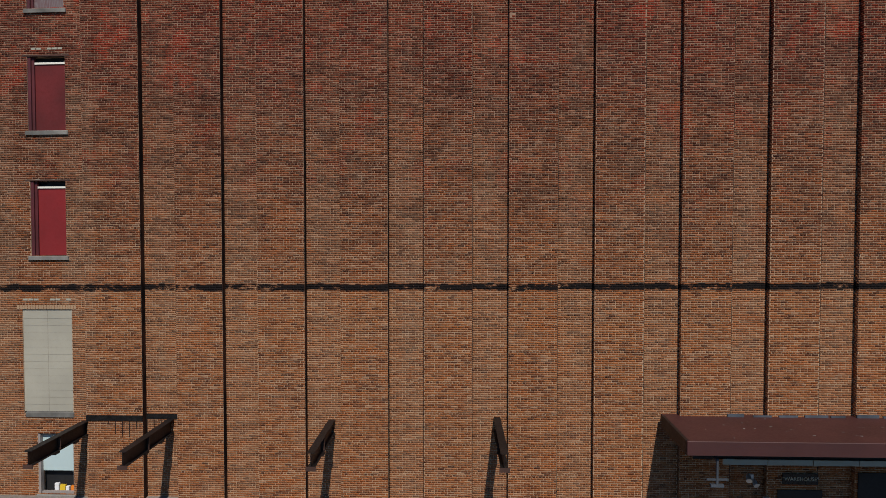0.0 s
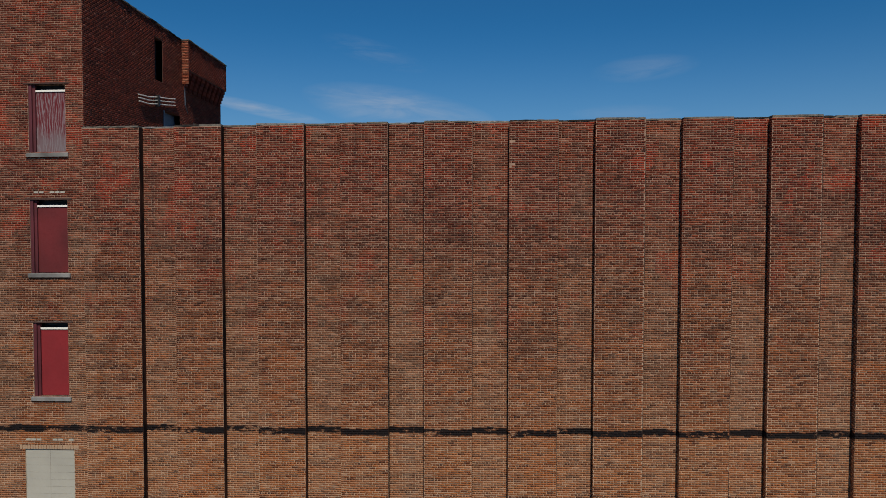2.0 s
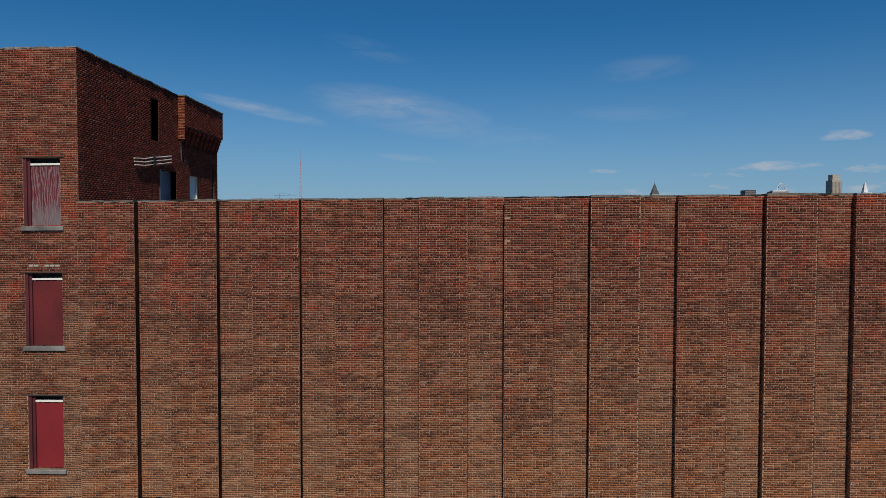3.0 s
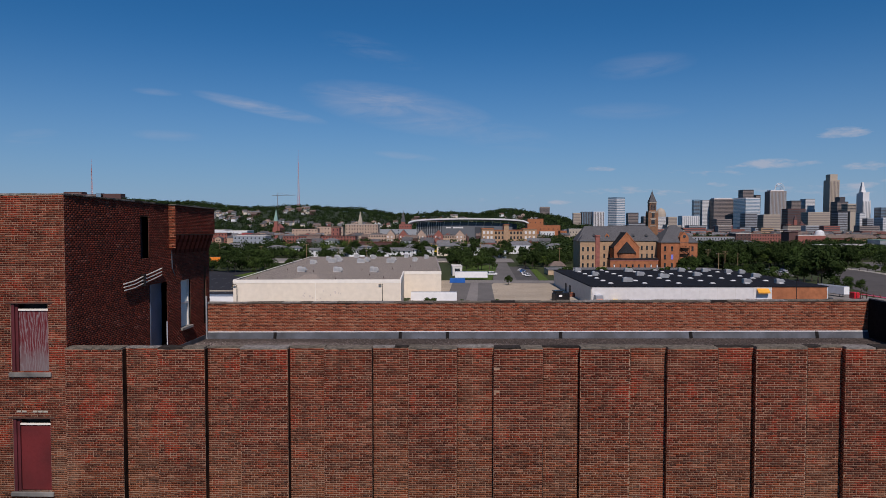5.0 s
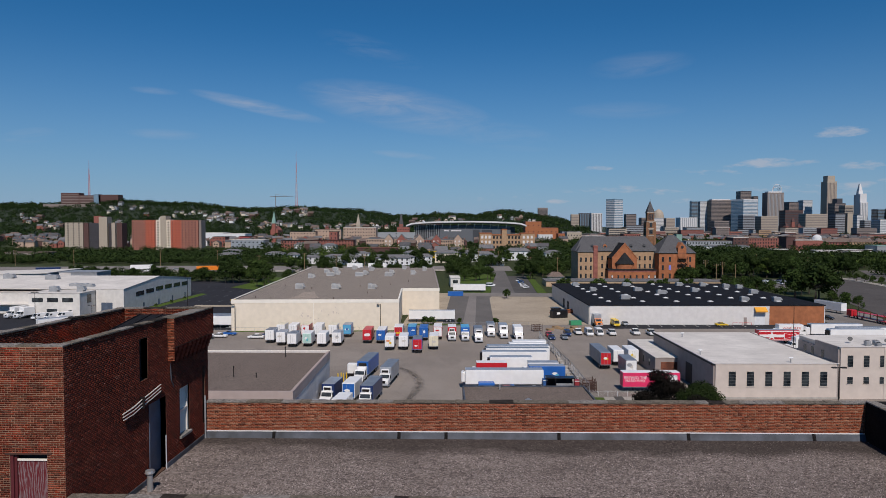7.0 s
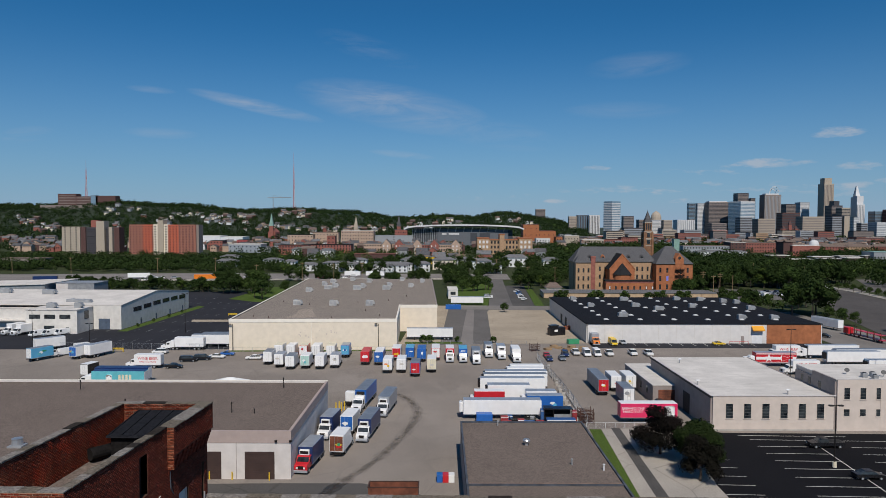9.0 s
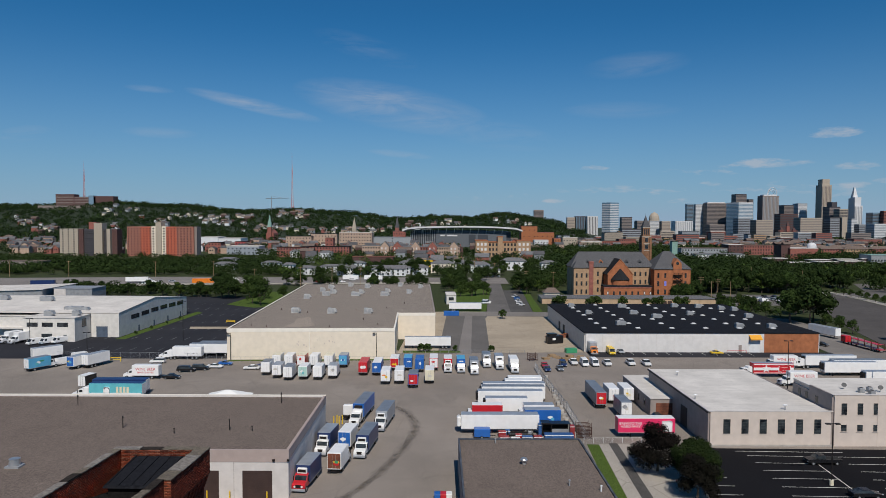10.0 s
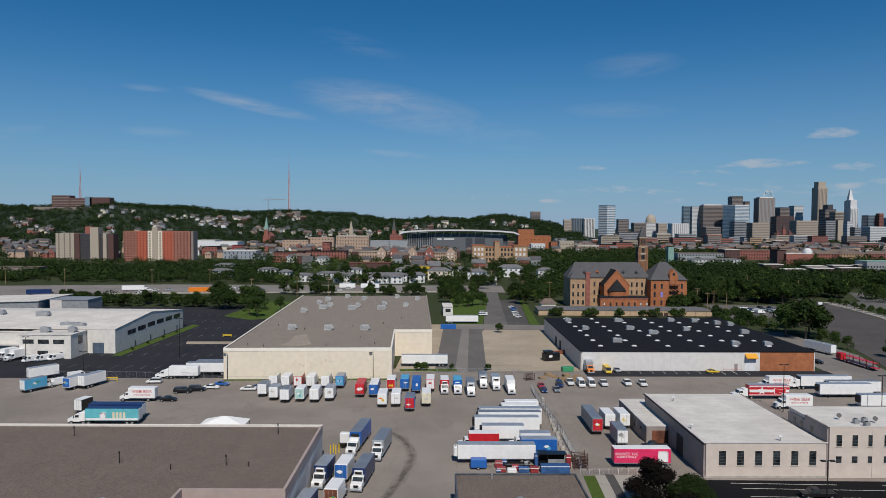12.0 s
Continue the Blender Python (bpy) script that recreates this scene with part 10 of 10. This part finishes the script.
for k in range(13):
    plant_tree(TREES[2], 223 + min(8.5 * k, 45) * 0.29, 345 + 8.5 * k, 0.5)
for x, y, s in ((156, 292, 0.62), (158, 286, 0.55), (154, 299, 0.6), (166, 270, 0.7), (16.5, 322, 0.5), (-118, 372, 0.9), (-112, 366, 1.0), (-105, 388, 0.8), (-14, 240, 0.3)):
    plant_tree(TREES[0 if s > 0.5 else 2], x, y, s)
for bx in (50, 53, 66, 69, 72, 84, 86, 97, 100, 103, 106, 114, 117, 120, 138, 141):
    plant_tree(SHRUB, bx + rw.uniform(-0.8, 0.8), 379 + rw.uniform(-1, 1), rw.uniform(1.2, 1.9))
for x, y, s in ((-16, 238.6, 1.1), (-13.5, 239.0, 1.0), (8.6, 239.5, 0.9), (-4, 240.5, 0.8), (-133.2, 270, 0.5), (-133.2, 284, 0.5), (-133.0, 298, 0.5), (-133.0, 312, 0.5), (40.5, 150.5, 0.8), (42.5, 147.0, 0.9)):
    plant_tree(SHRUB, x, y, s)
plum = tree("tree", "dark plum-leaved tree beside the alley", 21, 8.6, 4.9, 15000, 0.19, "leaf_plum", 0.2)
plum.matrix_basis = pose(35.4, 126.5, 0)
plum2 = tree("tree", "smaller dark plum-leaved tree beside the car park", 22, 7.0, 3.6, 9000, 0.18, "leaf_plum", 0.16)
plum2.matrix_basis = pose(38.4, 113.6, 0)
green = tree("tree", "full green tree beside the car park", 23, 8.2, 4.6, 15000, 0.19, "leaf_deep", 0.2)
green.matrix_basis = pose(40.2, 120.0, 0)
for p in TREES + [SHRUB]:
    for o in p.children_recursive:
        bpy.data.objects.remove(o)
    bpy.data.objects.remove(p)


# ---- motorway, boulevard traffic, poles ----
mw = thing("motorway_parapet", "long pale concrete motorway parapet", "parapet", kind="structure")
part("rail", Shape().loft([[(-309, 446.2, 0.3), (-208, 474.2, 0.3), (-208, 474.8, 0.3), (-309, 446.8, 0.3)], [(-309, 446.2, 1.3), (-208, 474.2, 1.3), (-208, 474.8, 1.3), (-309, 446.8, 1.3)]]).loft([[(-207.9, 474.2, 0.3), (10, 500.2, 0.3), (10, 500.8, 0.3), (-207.9, 474.8, 0.3)], [(-207.9, 474.2, 1.3), (10, 500.2, 1.3), (10, 500.8, 1.3), (-207.9, 474.8, 1.3)]]), "concrete", mw)


def on_motorway(f, off):
    a, b = Vector((-330, 442 + off, 0.3)), Vector((-80, 488 + off, 0.3))
    return a.lerp(b, f)


for f, off, c, k in ((0.12, 26, W_, "suv"), (0.16, 20, "paint_black", "suv"), (0.42, 30, W_, "sedan"), (0.40, 16, W_, "pickup"), (0.45, 34, "paint_silver", "sedan"), (0.62, 40, W_, "van"), (0.66, 30, W_, "sedan"), (0.70, 36, "paint_navy", "sedan"), (0.88, 20, "paint_red", "sedan"), (0.95, 16, W_, "sedan"), (0.97, 30, W_, "suv")):
    p = on_motorway(f, off)
    cc = car(p.x, p.y, 14, c, k, "%s vehicle on the motorway" % c.split("_")[1], "motorway traffic", 5.0)
    cc.location.z = 0.31
for f, off, side, top, lab in ((0.36, 30, W_, W_, "white articulated lorry on the motorway"), (0.57, 11, "paint_orange", "paint_orange", "orange and white lorry on the motorway"), (0.16, 8, "paint_navy", "paint_black", "dark blue lorry on the motorway")):
    p = on_motorway(f, off)
    t = trailer(p.x, p.y, 14, 15, side, top, W_, lab, "motorway traffic", tractor=W_ if side == W_ else None, reefer=False)
    t.location.z = 0.31
for x, y, w, lab in ((-89.2, 520, 12, "white trailer parked beyond the shed"), (-71.9, 520, 14, "white trailer parked beyond the shed")):
    trailer(x, y, 0, w, W_, W_, W_, lab, "far trailers", reefer=False)
bus = thing("bus", "small white shuttle bus on the boulevard", "bus", m=pose(219, 428, 0, 0, 0, 62))
part("body", Shape().cbox(-4, 4, -1.2, 1.2, 0.4, 3.1, 0.2), "paint_white", bus)
part("window_band", Shape().box(-3.6, 3.8, -1.22, 1.22, 1.5, 2.4), "window_glass", bus)
wheels(bus, (-2.6, 2.6), 1.2, 0.45, 0.3)
for i in range(18):
    car(rw.uniform(158, 186), rw.uniform(396, 422), rw.choice((0, 8, 90)), rw.choice((W_, W_, "paint_black", S_, "paint_navy")), rw.choice(("sedan", "suv", "van")), "parked car in the tree-ringed lot", "cars in the far lot", 4.8)
for i in range(7):
    car(rw.uniform(28.2, 30.0), 372 + i * 7, 60, rw.choice((W_, W_, S_, B_)), "sedan", "car parked nose-in along the lane", "cars along the lane", 4.6)
for x, y in ((10.5, 379), (10.8, 385)):
    car(x, y, 12, W_, "suv", "white car parked beside the lane", "cars along the lane", 5.0)


def utility_pole(x, y, h, arms=2):
    u = thing("utility_pole", "weathered timber utility pole with crossarms", "utility pole", "utility poles", m=pose(x, y, 0, 0, 0, rw.uniform(-10, 20)))
    part("pole", cached(("upole", h), lambda: Shape().tube((0, 0, -0.2), (0, 0, h), 0.2, 0.13, 7), "timber"), "", u)
    for k in range(arms):
        part("crossarm", cached(("crossarm", h, k), lambda: Shape().box(-1.5, 1.5, -0.08, 0.08, h - 0.8 - 1.2 * k, h - 0.62 - 1.2 * k), "timber"), "", u)
        for sx in (-1.35, 0, 1.35):
            part("insulator", cached(("insulator", h, k, sx), lambda: Shape().tube((sx, 0, h - 0.62 - 1.2 * k), (sx, 0, h - 0.4 - 1.2 * k), 0.07, None, 6), "tower_grey"), "", u)


for x, y, h, n in ((145, 402, 13, 2), (140, 398, 12, 1), (136, 404, 14, 2), (150, 396, 12, 0), (212, 520, 12, 0), (40, 470, 12, 2), (56, 450, 13, 1), (-74, 470, 14, 2), (-92, 462, 14, 2), (-112, 455, 15, 1), (-140, 446, 14, 1), (-205, 545, 13, 1), (-250, 540, 13, 1), (-320, 538, 13, 1), (-370, 540, 13, 1), (22, 560, 12, 1), (6, 600, 12, 1), (262, 560, 11, 0), (240, 500, 11, 0), (292, 470, 12, 0), (330, 500, 12, 0), (176, 470, 11, 0), (190, 500, 11, 0)):
    utility_pole(x, y, h, n)
for x, y, w, d in ((250, 500, 16, 1.2),):
    sg = thing("hoarding", "long dark sign board beside the boulevard", "sign", m=pose(x + 40, y - 60, 0, 0, 0, -50))
    part("board", Shape().box(-w / 2, w / 2, 0, 0.4, 1.2, 4.6), "paint_black", sg)
    part("leg", Shape().box(-w / 2 + 1, -w / 2 + 1.3, 0, 0.3, 0, 1.2).box(w / 2 - 1.3, w / 2 - 1, 0, 0.3, 0, 1.2), "steel_black", sg)
ys = thing("road_sign", "yellow-green diamond warning sign on a post", "sign", m=pose(138.5, 352, 0))
part("post", Shape().tube((0, 0, 0), (0, 0, 4), 0.06, None, 6), "metal_grey", ys)
part("plate", Shape().box(-0.6, 0.6, -0.06, 0, -0.6, 0.6, pose(0, 0, 4.2, 0, 45, 0)), "paint_yellow", ys)


# ---- single bricks in the stretch of wall nearest the rising camera ----
for xa, xb, za, zb in loose_rects[:300]:
    w = round(xb - xa, 3)
    if ("brick", w) not in MESHES:
        hw, hh = w / 2, (zb - za) / 2
        MESHES[("brick", w)] = brick_mesh("brick", [(-hw, hw, -hh, hh)], (0, 0, 0), (1, 0, 0), (0, -1, 0), material="brick_single")
    part("brick", MESHES[("brick", w)], "", wall_front, m=pose((xa + xb) / 2, WIDE_Y + rng.uniform(-0.003, 0.003), (za + zb) / 2 + (SINK[0] + SINK[1] * za) * ((xa + xb) / 2 - SINK[2])))
if len(loose_rects) > 300:
    settle(tagged(part("brickwork", brick_mesh("brickwork", loose_rects[300:], (0, WIDE_Y, 0), (1, 0, 0), (0, -1, 0)), "", wall_front), kind="stuff"))
